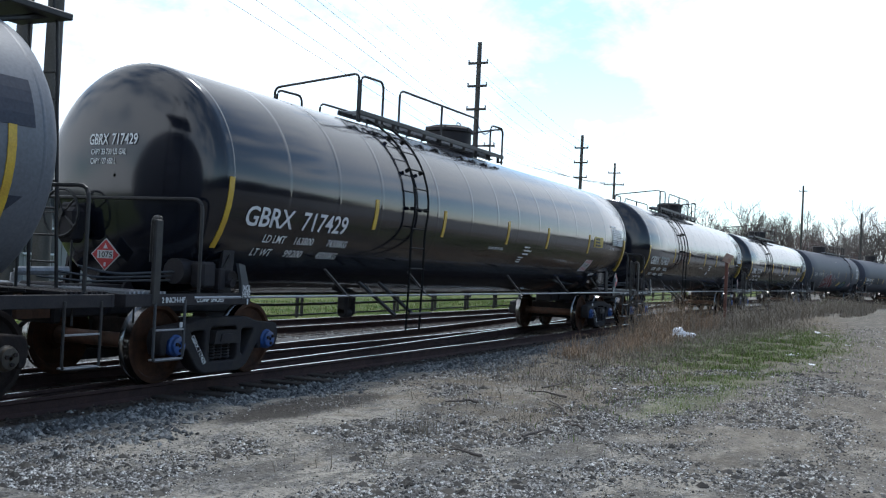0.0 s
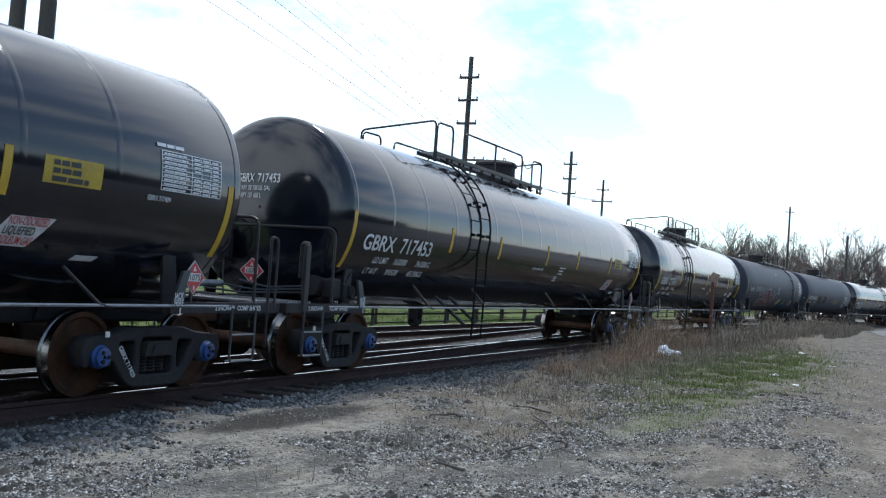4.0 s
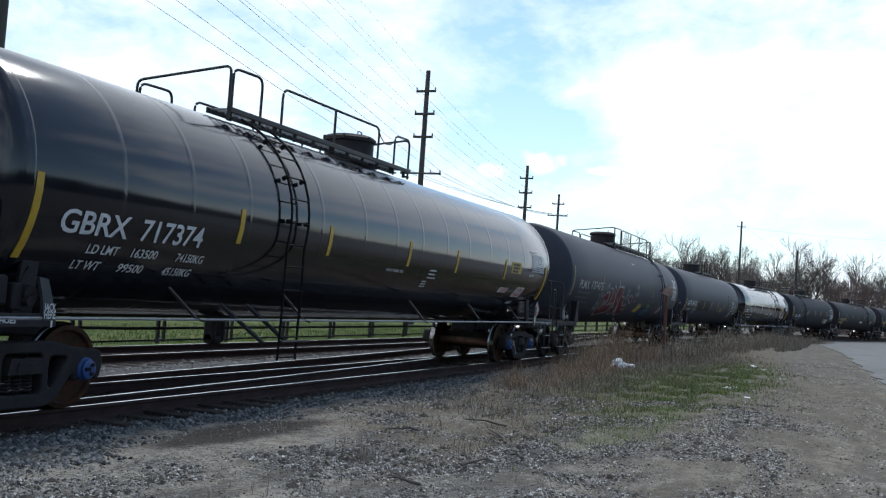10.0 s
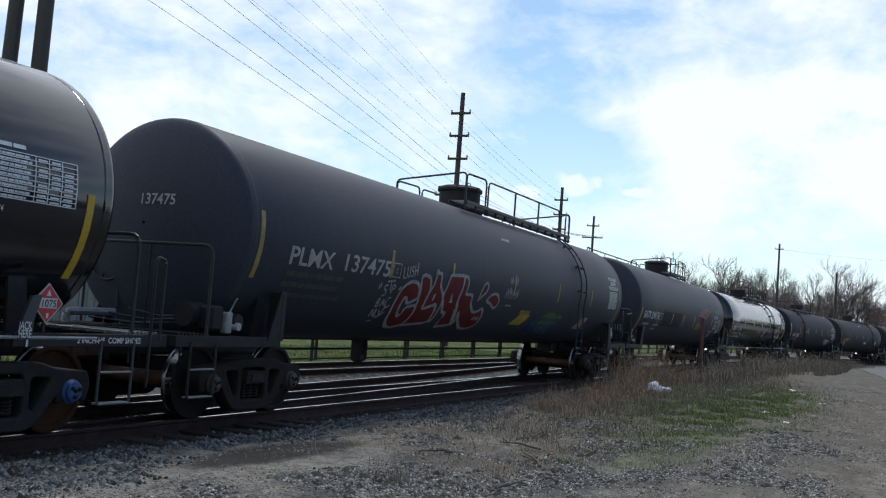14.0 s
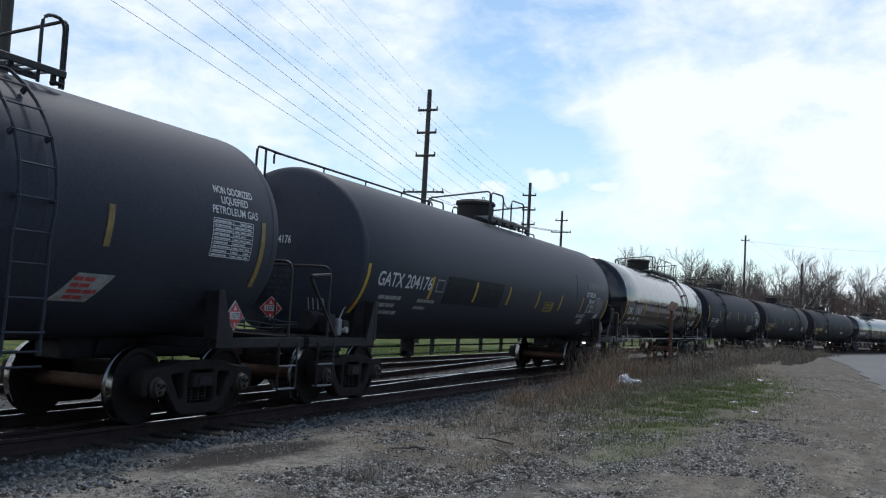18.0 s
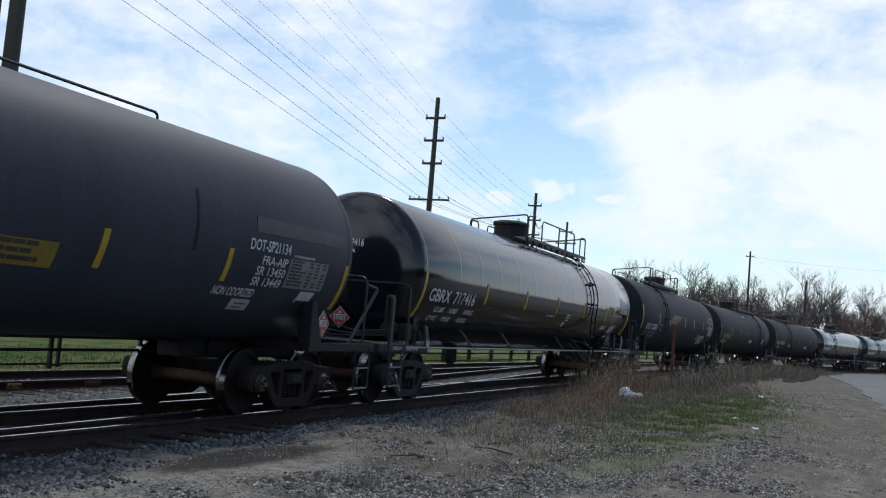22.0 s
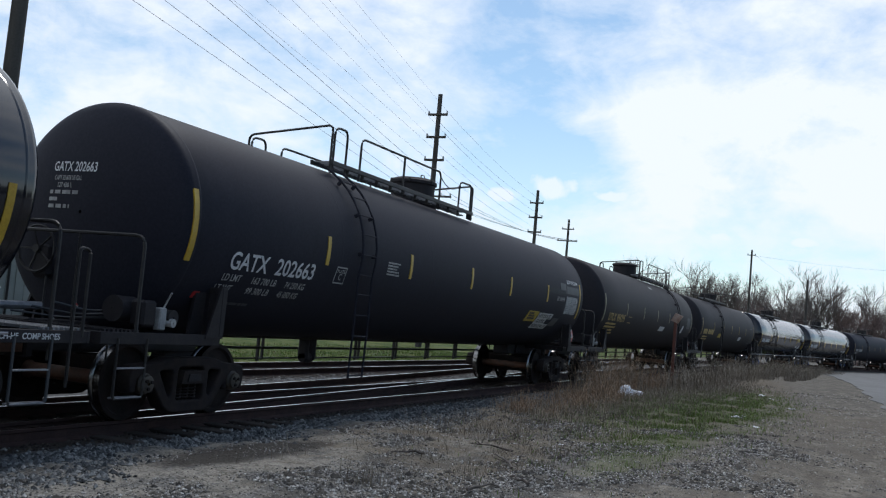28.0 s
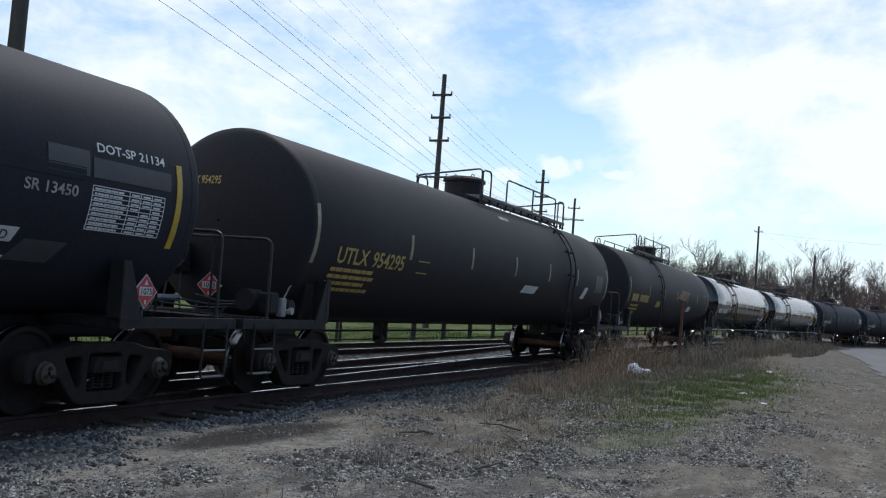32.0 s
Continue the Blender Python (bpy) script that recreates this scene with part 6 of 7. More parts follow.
def ground_material():
    m = bpy.data.materials.new("sandy gravel ground")
    m.use_nodes = True
    t = m.node_tree
    b = t.nodes["Principled BSDF"]
    b.inputs["Roughness"].default_value = 0.95
    b.inputs["Specular IOR Level"].default_value = 0.12
    geo = t.nodes.new("ShaderNodeNewGeometry")
    pos = geo.outputs["Position"]

    def tex(scale, detail=6, rough=0.6, stretch=None):
        n = node(t, "ShaderNodeTexNoise", Scale=scale, Detail=detail, Roughness=rough)
        if stretch:
            mp_ = node(t, "ShaderNodeMapping", Scale=stretch, Rotation=(0, 0, radians(-20)))
            t.links.new(pos, mp_.inputs["Vector"])
            t.links.new(mp_.outputs["Vector"], n.inputs["Vector"])
        else:
            t.links.new(pos, n.inputs["Vector"])
        return n.outputs["Fac"]

    def ramp(v, a, b_):
        r = t.nodes.new("ShaderNodeMapRange")
        r.interpolation_type = "SMOOTHSTEP"
        r.inputs["From Min"].default_value, r.inputs["From Max"].default_value = a, b_
        t.links.new(v, r.inputs["Value"])
        return r.outputs["Result"]

    def mix(f, a, b_, mode="MIX"):
        n = t.nodes.new("ShaderNodeMixRGB")
        n.blend_type = mode
        for sock, v in (("Fac", f), ("Color1", a), ("Color2", b_)):
            if isinstance(v, (tuple, float)):
                n.inputs[sock].default_value = v if isinstance(v, float) else (*v, 1)
            else:
                t.links.new(v, n.inputs[sock])
        return n.outputs["Color"]

    def calc(op, a, b_=None):
        n = t.nodes.new("ShaderNodeMath")
        n.operation = op
        for k, v in ((0, a), (1, b_)):
            if v is None:
                continue
            if isinstance(v, (int, float)):
                n.inputs[k].default_value = v
            else:
                t.links.new(v, n.inputs[k])
        return n.outputs[0]

    sep = t.nodes.new("ShaderNodeSeparateXYZ")
    t.links.new(pos, sep.inputs["Vector"])
    px, py = sep.outputs["X"], sep.outputs["Y"]
    vor = node(t, "ShaderNodeTexVoronoi", Scale=26.0)
    t.links.new(pos, vor.inputs["Vector"])
    vor2 = node(t, "ShaderNodeTexVoronoi", Scale=60.0)
    t.links.new(pos, vor2.inputs["Vector"])
    sand = mix(tex(2.3, 8, 0.7), (0.1512, 0.1375, 0.1175), (0.3840, 0.3570, 0.3061))
    dirt = mix(tex(4.0, 8, 0.75), (0.0537, 0.0504, 0.0447), (0.1711, 0.1580, 0.1402))
    bw = t.nodes.new("ShaderNodeRGBToBW")
    t.links.new(vor.outputs["Color"], bw.inputs["Color"])
    bw2 = t.nodes.new("ShaderNodeRGBToBW")
    t.links.new(vor2.outputs["Color"], bw2.inputs["Color"])
    gravel = mix(calc("MULTIPLY", bw.outputs["Val"], bw2.outputs["Val"]), (0.0319, 0.0318, 0.0325), (0.4277, 0.4152, 0.4014))

    def blob(cx, cy, rx, ry, a0=1.25, a1=0.6, rag=1.8):
        dx = calc("DIVIDE", calc("SUBTRACT", px, cx), rx)
        dy = calc("DIVIDE", calc("SUBTRACT", py, cy), ry)
        d = calc("ADD", calc("MULTIPLY", dx, dx), calc("MULTIPLY", dy, dy))
        d = calc("ADD", d, calc("MULTIPLY", calc("SUBTRACT", tex(1.7, 8, 0.7), 0.5), rag))
        return ramp(d, a0, a1)

    # trodden dirt, with sand and gravel lying over it in ragged patches
    base = mix(ramp(tex(1.5, 8, 0.7, (0.6, 1.3, 1)), 0.44, 0.58), dirt, sand)
    base = mix(calc("MULTIPLY", blob(9.2, 6.0, 3.4, 0.8), 0.95), base, sand)
    base = mix(calc("MULTIPLY", ramp(tex(2.1, 9, 0.8, (0.6, 1.4, 1)), 0.49, 0.59), 0.8), base, gravel)
    # wheel tracks that run in from the road
    wave = node(t, "ShaderNodeTexWave", Scale=0.42, Distortion=5.0, Detail=3.0)
    wave.inputs["Detail Scale"].default_value = 0.5
    turn_ = node(t, "ShaderNodeMapping", Rotation=(0, 0, radians(84)))
    t.links.new(pos, turn_.inputs["Vector"])
    t.links.new(turn_.outputs["Vector"], wave.inputs["Vector"])
    lot = ramp(py, 3.0, 0.5)
    base = mix(calc("MULTIPLY", calc("MULTIPLY", ramp(wave.outputs["Fac"], 0.55, 0.95), lot), 0.55), base, dirt)
    fine = tex(22.0, 5, 0.75)
    base = mix(calc("MULTIPLY", ramp(tex(6.5, 8, 0.8), 0.50, 0.60), 0.65), base, (0.0565, 0.0538, 0.0504))
    base = mix(calc("MULTIPLY", ramp(fine, 0.52, 0.62), 0.75), base, (0.0475, 0.0468, 0.0432))
    base = mix(calc("MULTIPLY", ramp(tex(31.0, 3, 0.7), 0.62, 0.70), 0.6), base, (0.4204, 0.4072, 0.3828))
    weed = mix(tex(7.0, 7, 0.75), (0.0701, 0.0573, 0.0432), (0.2102, 0.1708, 0.1224))
    green = mix(tex(5.0, 7, 0.75), (0.0723, 0.0842, 0.0360), (0.0927, 0.1615, 0.0336))
    base = mix(calc("MULTIPLY", blob(34, 5.2, 23, 2.9, 1.4, 0.5, 2.6), 0.85), base, weed)
    base = mix(calc("MULTIPLY", blob(13.0, 3.9, 5.2, 0.42, 1.4, 0.5, 2.6), 0.55), base, weed)
    base = mix(calc("MULTIPLY", calc("MULTIPLY", blob(27.0, 3.5, 10.5, 1.9, 1.7, 0.1, 1.6), ramp(tex(2.4, 8, 0.8), 0.38, 0.58)), 0.8), base, green)
    base = mix(calc("MULTIPLY", blob(15.5, 2.8, 4.0, 0.55, 1.4, 0.3, 2.6), 0.5), base, green)
    base = mix(calc("MULTIPLY", blob(92, 6.6, 34, 1.6, 1.4, 0.4, 1.5), 0.8), base, green)
    base = mix(calc("MULTIPLY", blob(52, 1.2, 30, 5.0, 1.5, 0.4, 2.2), 0.35), base, weed)
    base = mix(calc("MULTIPLY", blob(21, 1.2, 13, 3.0, 1.5, 0.3, 2.4), 0.45), base, weed)
    base = mix(calc("MULTIPLY", blob(44, 1.6, 28, 2.4, 1.6, 0.3, 2.6), 0.2), base, (0.0701, 0.0643, 0.0552))
    stain = blob(9.8, 6.3, 1.7, 0.42, 1.4, 0.4, 1.1)
    base = mix(calc("MULTIPLY", stain, 0.92), base, (0.0339, 0.0304, 0.0276))
    far = ramp(calc("ADD", py, calc("MULTIPLY", tex(0.5), 1.5)), 16.2, 16.9)
    base = mix(far, base, mix(ramp(tex(0.7, 9, 0.75), 0.36, 0.64), (0.028, 0.060, 0.010), (0.115, 0.125, 0.040)))
    t.links.new(base, b.inputs["Base Color"])
    bump = node(t, "ShaderNodeBump", Strength=0.8, Distance=0.03)
    h = calc("ADD", calc("MULTIPLY", vor.outputs["Distance"], 0.6), calc("MULTIPLY", tex(9.0), 0.8))
    t.links.new(h, bump.inputs["Height"])
    t.links.new(bump.outputs["Normal"], b.inputs["Normal"])
    return m


def build_ground():
    def axis(lo, hi, fine0, fine1, step):
        a = list(np.arange(fine0, fine1 + 1e-6, step))
        d, x = step * 2, fine1
        while x < hi:
            x += d
            d *= 1.35
            a.append(min(x, hi))
        d, x = step * 2, fine0
        while x > lo:
            x -= d
            d *= 1.35
            a.insert(0, max(x, lo))
        return a
    xs, ys = axis(-2500, 3500, 4, 30, 0.13), axis(-2500, 2500, -6, 7.5, 0.11)
    v = [(x, y, ground_z(x, y)) for x in xs for y in ys]
    ny = len(ys)
    f = [(i * ny + j, (i + 1) * ny + j, (i + 1) * ny + j + 1, i * ny + j + 1) for i in range(len(xs) - 1) for j in range(ny - 1)]
    ob = new("ground", mesh_from("ground", v, f, [ground_material()], None, True))
    tagged(ob, "sandy gravel lot with dirt and weeds beside the railway", "ground", "", "structure")


build_ground()


def build_road():
    edge = [(27, -2.6), (32, -1.3), (42, -0.75), (57, -0.2), (70, 0.7), (78, 1.4), (86, 2.4), (95, 1.7), (110, -1.6), (128, -7), (150, -14), (175, -24), (190, -60)]
    out = []
    for (x0, y0), (x1, y1) in zip(edge, edge[1:]):
        n = max(1, int(math.hypot(x1 - x0, y1 - y0) / 0.8))
        for k in range(n):
            x, y = x0 + (x1 - x0) * k / n, y0 + (y1 - y0) * k / n
            out.append((x, y + 0.45 * smooth_noise(x, y, 0.31, 6.0) + 0.22 * smooth_noise(x, y, 1.3, 3.0)))
    g = Geo().prism(out + [(190, -60), (27, -60)], -0.30, -0.178, ASPHALT, "z")
    tagged(new("road", g.done("road")), "pale grey worn asphalt yard road", "road", "", "structure")


build_road()


def stones(name, n, place, rmin, rmax, material, label, category, seed, flat=0.7):
    """Many small irregular stones in one mesh."""
    rng = np.random.default_rng(seed)
    base = np.array([(1, 0, 0), (-1, 0, 0), (0, 1, 0), (0, -1, 0), (0, 0, 1), (0, 0, -1)], float)
    tri = np.array([(0, 2, 4), (2, 1, 4), (1, 3, 4), (3, 0, 4), (2, 0, 5), (1, 2, 5), (3, 1, 5), (0, 3, 5)])
    pts = np.array([place(rng) for _ in range(n)])
    r = rmin + (rmax - rmin) * rng.random(n) ** 2.5
    v = base[None] * (0.65 + 0.7 * rng.random((n, 6, 1)))
    v[..., 2] *= flat
    a = rng.random(n) * 6.28
    c, s = np.cos(a)[:, None], np.sin(a)[:, None]
    v = np.stack([v[..., 0] * c - v[..., 1] * s, v[..., 0] * s + v[..., 1] * c, v[..., 2]], -1) * r[:, None, None] + pts[:, None]
    f = (tri[None] + 6 * np.arange(n)[:, None, None]).reshape(-1, 3)
    me = mesh_from(name, v.reshape(-1, 3).tolist(), f.tolist(), [material])
    ob = new(name, me)
    return tagged(ob, label, category, "", "stuff")


def island_stone(name, cols, rough=0.85):
    """Stone whose shade changes from piece to piece."""
    m = bpy.data.materials.new(name)
    m.use_nodes = True
    t = m.node_tree
    b = t.nodes["Principled BSDF"]
    b.inputs["Roughness"].default_value = rough
    b.inputs["Specular IOR Level"].default_value = 0.2
    g = t.nodes.new("ShaderNodeNewGeometry")
    r = t.nodes.new("ShaderNodeValToRGB")
    while len(r.color_ramp.elements) < len(cols):
        r.color_ramp.elements.new(0.5)
    for k, c in enumerate(cols):
        r.color_ramp.elements[k].position = k / (len(cols) - 1)
        r.color_ramp.elements[k].color = (*c, 1)
    t.links.new(g.outputs["Random Per Island"], r.inputs["Fac"])
    n = node(t, "ShaderNodeTexNoise", Scale=30.0, Detail=4.0)
    mx_ = t.nodes.new("ShaderNodeMixRGB")
    mx_.blend_type = "OVERLAY"
    mx_.inputs["Fac"].default_value = 0.5
    t.links.new(r.outputs["Color"], mx_.inputs["Color1"])
    t.links.new(n.outputs["Fac"], mx_.inputs["Color2"])
    t.links.new(mx_.outputs["Color"], b.inputs["Base Color"])
    return m


BALLAST_STONE = island_stone("crushed ballast stone", [(0.0270, 0.0281, 0.0290), (0.0663, 0.0695, 0.0722), (0.1285, 0.1323, 0.1330), (0.2719, 0.2714, 0.2597)])
LOT_STONE = island_stone("lot gravel stone", [(0.0310, 0.0302, 0.0294), (0.0721, 0.0681, 0.0653), (0.1649, 0.1547, 0.1427), (0.2989, 0.2844, 0.2680), (0.6286, 0.6161, 0.5853)])
DARK_STONE = island_stone("dark rust-brown stone", [(0.0171, 0.0139, 0.0130), (0.0422, 0.0336, 0.0283), (0.0764, 0.0626, 0.0519)])
CLOD = island_stone("dark clod of earth", [(0.0219, 0.0210, 0.0200), (0.0554, 0.0498, 0.0440), (0.0940, 0.0852, 0.0733)])
SECOND = 4.60   # far track, metres beyond the near one


def crossing(s):
    """Sideways shift of the crossover between the two tracks."""
    if s < -9.5:
        return 0.0
    if s < 30:
        return 0.0013 * (s + 9.5) ** 2
    return min(SECOND, 2.03 + 0.1027 * (s - 30))


def sweep(name, lat_of, prof, s0, s1, step, mats, idx):
    """A profile (lat, z) carried along the line."""
    n, v, f, mi = len(prof), [], [], []
    ss = np.arange(s0, s1 + 0.01, step)
    for s in ss:
        lat = lat_of(float(s))
        v += [line(float(s), lat + a, z) for a, z in prof]
    for k in range(len(ss) - 1):
        for q in range(n):
            f.append((k * n + q, (k + 1) * n + q, (k + 1) * n + (q + 1) % n, k * n + (q + 1) % n))
            mi.append(idx[q])
    f += [tuple(range(n)), tuple((len(ss) - 1) * n + q for q in range(n))[::-1]]
    mi += [idx[0]] * 2
    me = mesh_from(name, v, f, mats, mi)
    bm = bmesh.new()
    bm.from_mesh(me)
    bmesh.ops.recalc_face_normals(bm, faces=bm.faces)
    bm.to_mesh(me)
    bm.free()
    return me


def build_bed():
    prof = [(-2.35, -0.45), (-1.95, -0.245), (-1.5, -0.175), (-1.12, -0.168), (1.15, -0.168), (SECOND - 1.1, -0.165), (SECOND + 1.1, -0.165), (SECOND + 1.6, -0.165), (SECOND + 2.6, -0.26), (SECOND + 2.8, -0.42)]
    me = sweep("ballast_bed", lambda s: 0.0, prof, -30, 292, 2.0, [BALLAST, BALLAST_DARK], [0, 0, 0, 1, 0, 1, 0, 0, 0, 0])
    tagged(new("ballast_bed", me), "blue-grey crushed stone ballast bed under the tracks", "ballast", "", "structure")

    def place_near(rng):
        s = 2 + 34 * rng.random() ** 1.3
        lat = -1.3 - (0.55 if 7.6 < s < 12.5 else 1.1) * rng.random() ** 1.2 + 0.15 * rng.normal()
        return tuple(line(s, lat, -0.172 if lat > -1.5 else max(-0.205, -0.172 - 0.13 * (-1.5 - lat))))
    stones("ballast_stones", 26000, place_near, 0.014, 0.045, BALLAST_STONE, "loose blue-grey ballast stones along the rails", "ballast", 3)

    # darker brown stones between the near rails
    def place_dark(rng):
        s = 3 + 32 * rng.random() ** 1.2
        return tuple(line(s, -1.15 + 2.25 * rng.random(), -0.168))
    stones("ballast_stones", 12000, place_dark, 0.016, 0.045, DARK_STONE, "dark rust-brown ballast between the rails", "ballast", 6)

    def place_mid(rng):
        s = 5 + 40 * rng.random()
        return tuple(line(s, 0.8 + 5.6 * rng.random(), -0.165))
    stones("ballast_stones", 14000, place_mid, 0.02, 0.05, BALLAST_STONE, "pale ballast stones between the tracks", "ballast", 4)

    def gravelly(x, y):
        return noise.noise(Vector((x * 0.5, y * 1.0, 2.0))) + 0.6 * noise.noise(Vector((x * 1.7, y * 2.2, 7.0)))

    def lot(x0, x1, y0, y1, power, keep):
        def place(rng):
            while True:
                x, y = x0 + (x1 - x0) * rng.random() ** power, y0 + (y1 - y0) * rng.random()
                sandy = ((x - 9.2) / 2.6) ** 2 + ((y - 5.95) / 0.55) ** 2 < 1
                if gravelly(x, y) - (0.35 if sandy else 0) > keep + 0.5 * (rng.random() - 0.5):
                    return (x, y, ground_z(x, y) + 0.003)
        return place
    stones("gravel", 60000, lot(5, 19, 0.6, 6.7, 1.5, 0.08), 0.004, 0.020, LOT_STONE, "scattered pale and dark gravel on the lot", "gravel", 5)
    stones("gravel", 30000, lot(6, 46, -9, 5.0, 1.5, 0.05), 0.007, 0.024, LOT_STONE, "scattered gravel across the lot", "gravel", 7)
    stones("gravel", 46000, lot(5, 17, 0.4, 6.7, 1.5, -0.45), 0.003, 0.011, LOT_STONE, "fine grit strewn over the sandy lot", "gravel", 9)
    stones("gravel", 15000, lot(8, 34, -5, 4.6, 1.3, -0.35), 0.005, 0.016, LOT_STONE, "loose grit strewn over the lot", "gravel", 10)
    stones("dirt_clods", 2600, lot(5, 22, 0.6, 6.6, 1.4, 0.15), 0.015, 0.07, CLOD, "dark clods of earth on the gravel", "dirt", 8, 0.45)


build_bed()


def build_rails():
    h = [(-0.036, -0.004), (-0.020, 0.0), (0.020, 0.0), (0.036, -0.004), (0.037, -0.035), (0.012, -0.05), (0.010, -0.13), (0.070, -0.16), (0.070, -0.172), (-0.070, -0.172), (-0.070, -0.16), (-0.010, -0.13), (-0.012, -0.05), (-0.037, -0.035)]
    idx = [1, 0] + [1] * 12
    for lat_of, s0, s1, lab in ((lambda s: -0.7535, -30, 292, ""), (lambda s: 0.7535, -30, 292, ""), (lambda s: SECOND - 0.7535, -30, 292, ""), (lambda s: SECOND + 0.7535, -30, 292, ""),
                                (lambda s: crossing(s) - 0.7535, -6, 55, ""), (lambda s: crossing(s) + 0.7535, -6, 55, "")):
        me = sweep("rail", lat_of, h, s0, s1, 1.0, [RAIL_TOP, RAIL_SIDE], idx)
        tagged(new("rail", me), "rusty steel rail with a polished head", "rail", "rails", "structure")
    tie = Geo().box((0, 0, 0), (0.23, 2.6, 0.17), TIE, 0.012).done("sleeper")
    rr = random.Random(4)
    k = 0
    s = -8.0
    while s < 70:
        c = crossing(s)
        if 0.25 < c < SECOND - 0.3 and s < 22:
            p, wide = line(s, c / 2, -0.237), (2.6 + c) / 2.6
        else:
            p, wide = line(s, 0, -0.237), 1.0
        ob = tagged(new("sleeper", tie), "dark weathered timber sleeper in ballast", "sleeper", "sleepers")
        ob.matrix_basis = pose(p.x + rr.uniform(-0.03, 0.03), p.y + rr.uniform(-0.05, 0.05) - (0.1 if 8.8 < s < 12.6 else 0), p.z + rr.uniform(-0.006, 0.006) + (0.015 if 8.8 < s < 12.6 else -0.018), 0, 0, rr.uniform(-1.5, 1.5) - math.degrees(BEND_K * max(0, s - BEND_S))) @ Matrix.Diagonal((1, wide, 1, 1))
        if s < 60:
            p = line(s, SECOND, -0.237)
            ob = tagged(new("sleeper", tie), "dark weathered timber sleeper in ballast", "sleeper", "sleepers")
            ob.matrix_basis = pose(p.x, p.y + rr.uniform(-0.04, 0.04), p.z, 0, 0, rr.uniform(-1.5, 1.5) - math.degrees(BEND_K * max(0, s - BEND_S)))
        s += 0.53


build_rails()


# ---------------------------------------------------------------- poles and wires
def insulator(g, x, y, z):
    g.lathe([(0, 0.02), (0.02, 0.055), (0.07, 0.03), (0.09, 0.06), (0.14, 0.035), (0.17, 0.01)], INSUL, "z", 8, (x, y, z))


def utility_pole(base, top_z, r0, r1, arms, lean=(0, 0), label="weathered timber utility pole with short crossarms"):
    """arms: (height, half width, thickness, insulators)."""
    root = tagged(new("utility_pole"), label, "utility pole", "utility poles along the line")
    root.location = base
    hgt = top_z - base[2]
    part("pole", Geo().tube([(lean[0] * t, lean[1] * t, hgt * t - 0.3 * (t == 0)) for t in (0, 0.25, 0.5, 0.75, 1)], r0, POLE, 12, r1).done("pole", True), root)
    for z, hw, th, ins in arms:
        t = (z - base[2]) / hgt
        g = Geo().box((lean[0] * t - 0.12, lean[1] * t, z - base[2]), (th, 2 * hw, th), POLE, 0.01)
        for q in ins:
            insulator(g, lean[0] * t - 0.12, lean[1] * t + q * hw, z - base[2] + th / 2)
        part("crossarm", g.done("crossarm", True), root)
    return root


P1 = (53.0, 23.54)
P2 = (83.8, 26.9)
P3 = (105.8, 30.1)
PL = (20.9, 22.9)
trip = lambda z, n: [(z[k], n, 0.13, (-0.95, 0.95)) for k in range(3)]
utility_pole((*P1, -0.3), 14.75, 0.20, 0.13, trip((13.5, 12.15, 10.78), 0.62) + [(8.62, 1.3, 0.11, (-0.95, -0.5, 0.5, 0.95))])
utility_pole((*P2, -0.3), 13.65, 0.20, 0.13, trip((12.5, 11.2, 9.9), 0.62))
utility_pole((*P3, -0.3), 13.7, 0.19, 0.12, [(12.6, 0.7, 0.12, (-0.9, 0.9)), (11.3, 1.15, 0.12, (-0.95, 0, 0.95))], (0, 0), "timber utility pole with a wide crossarm")
utility_pole((129.5, 12.8, -0.3), 13.6, 0.18, 0.11, [(12.9, 0.5, 0.1, (-0.9, 0.9))], (0, 0), "slim distant utility pole with guy wires")
utility_pole((150.0, 6.95, -0.3), 11.6, 0.20, 0.15, [], (0, 0), "plain distant timber pole")
utility_pole((*PL, -0.3), 20.0, 0.27, 0.19, trip((19.5, 17.5, 14.9), 0.62), (0.25, 0.1), "tall weathered timber pole of a twin-pole frame")
utility_pole((20.25, 23.5, -0.3), 20.0, 0.25, 0.18, [], (0.5, 0.1), "plain timber pole beside another pole")


def wire(a, b, sag, r=0.007):
    a, b = Vector(a), Vector(b)
    pts = []
    for k in range(25):
        t = k / 24
        p = a.lerp(b, t)
        p.z -= sag * 4 * t * (1 - t)
        pts.append(p)
    tagged(new("power_line", Geo().tube(pts, r, WIRE, 4).done("power_line", True)), "thin dark overhead power line", "wire", "power lines")


# strong lines from the wide arm, finer ones from the three short arms, rising to a tall frame beyond the view
for q, z0 in ((-1.23, 12.0), (-0.65, 12.75), (0.65, 13.7), (1.23, 14.4)):
    a, b = Vector((P1[0] - 0.12, P1[1] - q, 8.8)), Vector((PL[0], PL[1] - q * 0.3, z0))
    wire(a, b + (b - a) * 0.35, 0.0, 0.010)
    wire(a, (P3[0] - 0.12, P3[1] + q * 0.8, 11.4), 0.5, 0.013)
for z1, z0, z2 in ((13.68, 19.6, 12.65), (12.32, 17.6, 11.35), (10.95, 15.0, 10.05)):
    for q in (-0.59, 0.59):
        a, b = Vector((P1[0] - 0.12, P1[1] + q, z1)), Vector((PL[0], PL[1] + q, z0 - 0.25 * q))
        wire(a, b + (b - a) * 0.3, 0.0, 0.0055)
        wire(a, (P2[0] - 0.12, P2[1] + q, z2), 0.35, 0.008)
wire((129.4, 12.8, 13.2), (136, 4.5, 8.0), 0.1)
wire((129.4, 12.8, 12.9), (230, -24, 21.0), 1.0, 0.009)


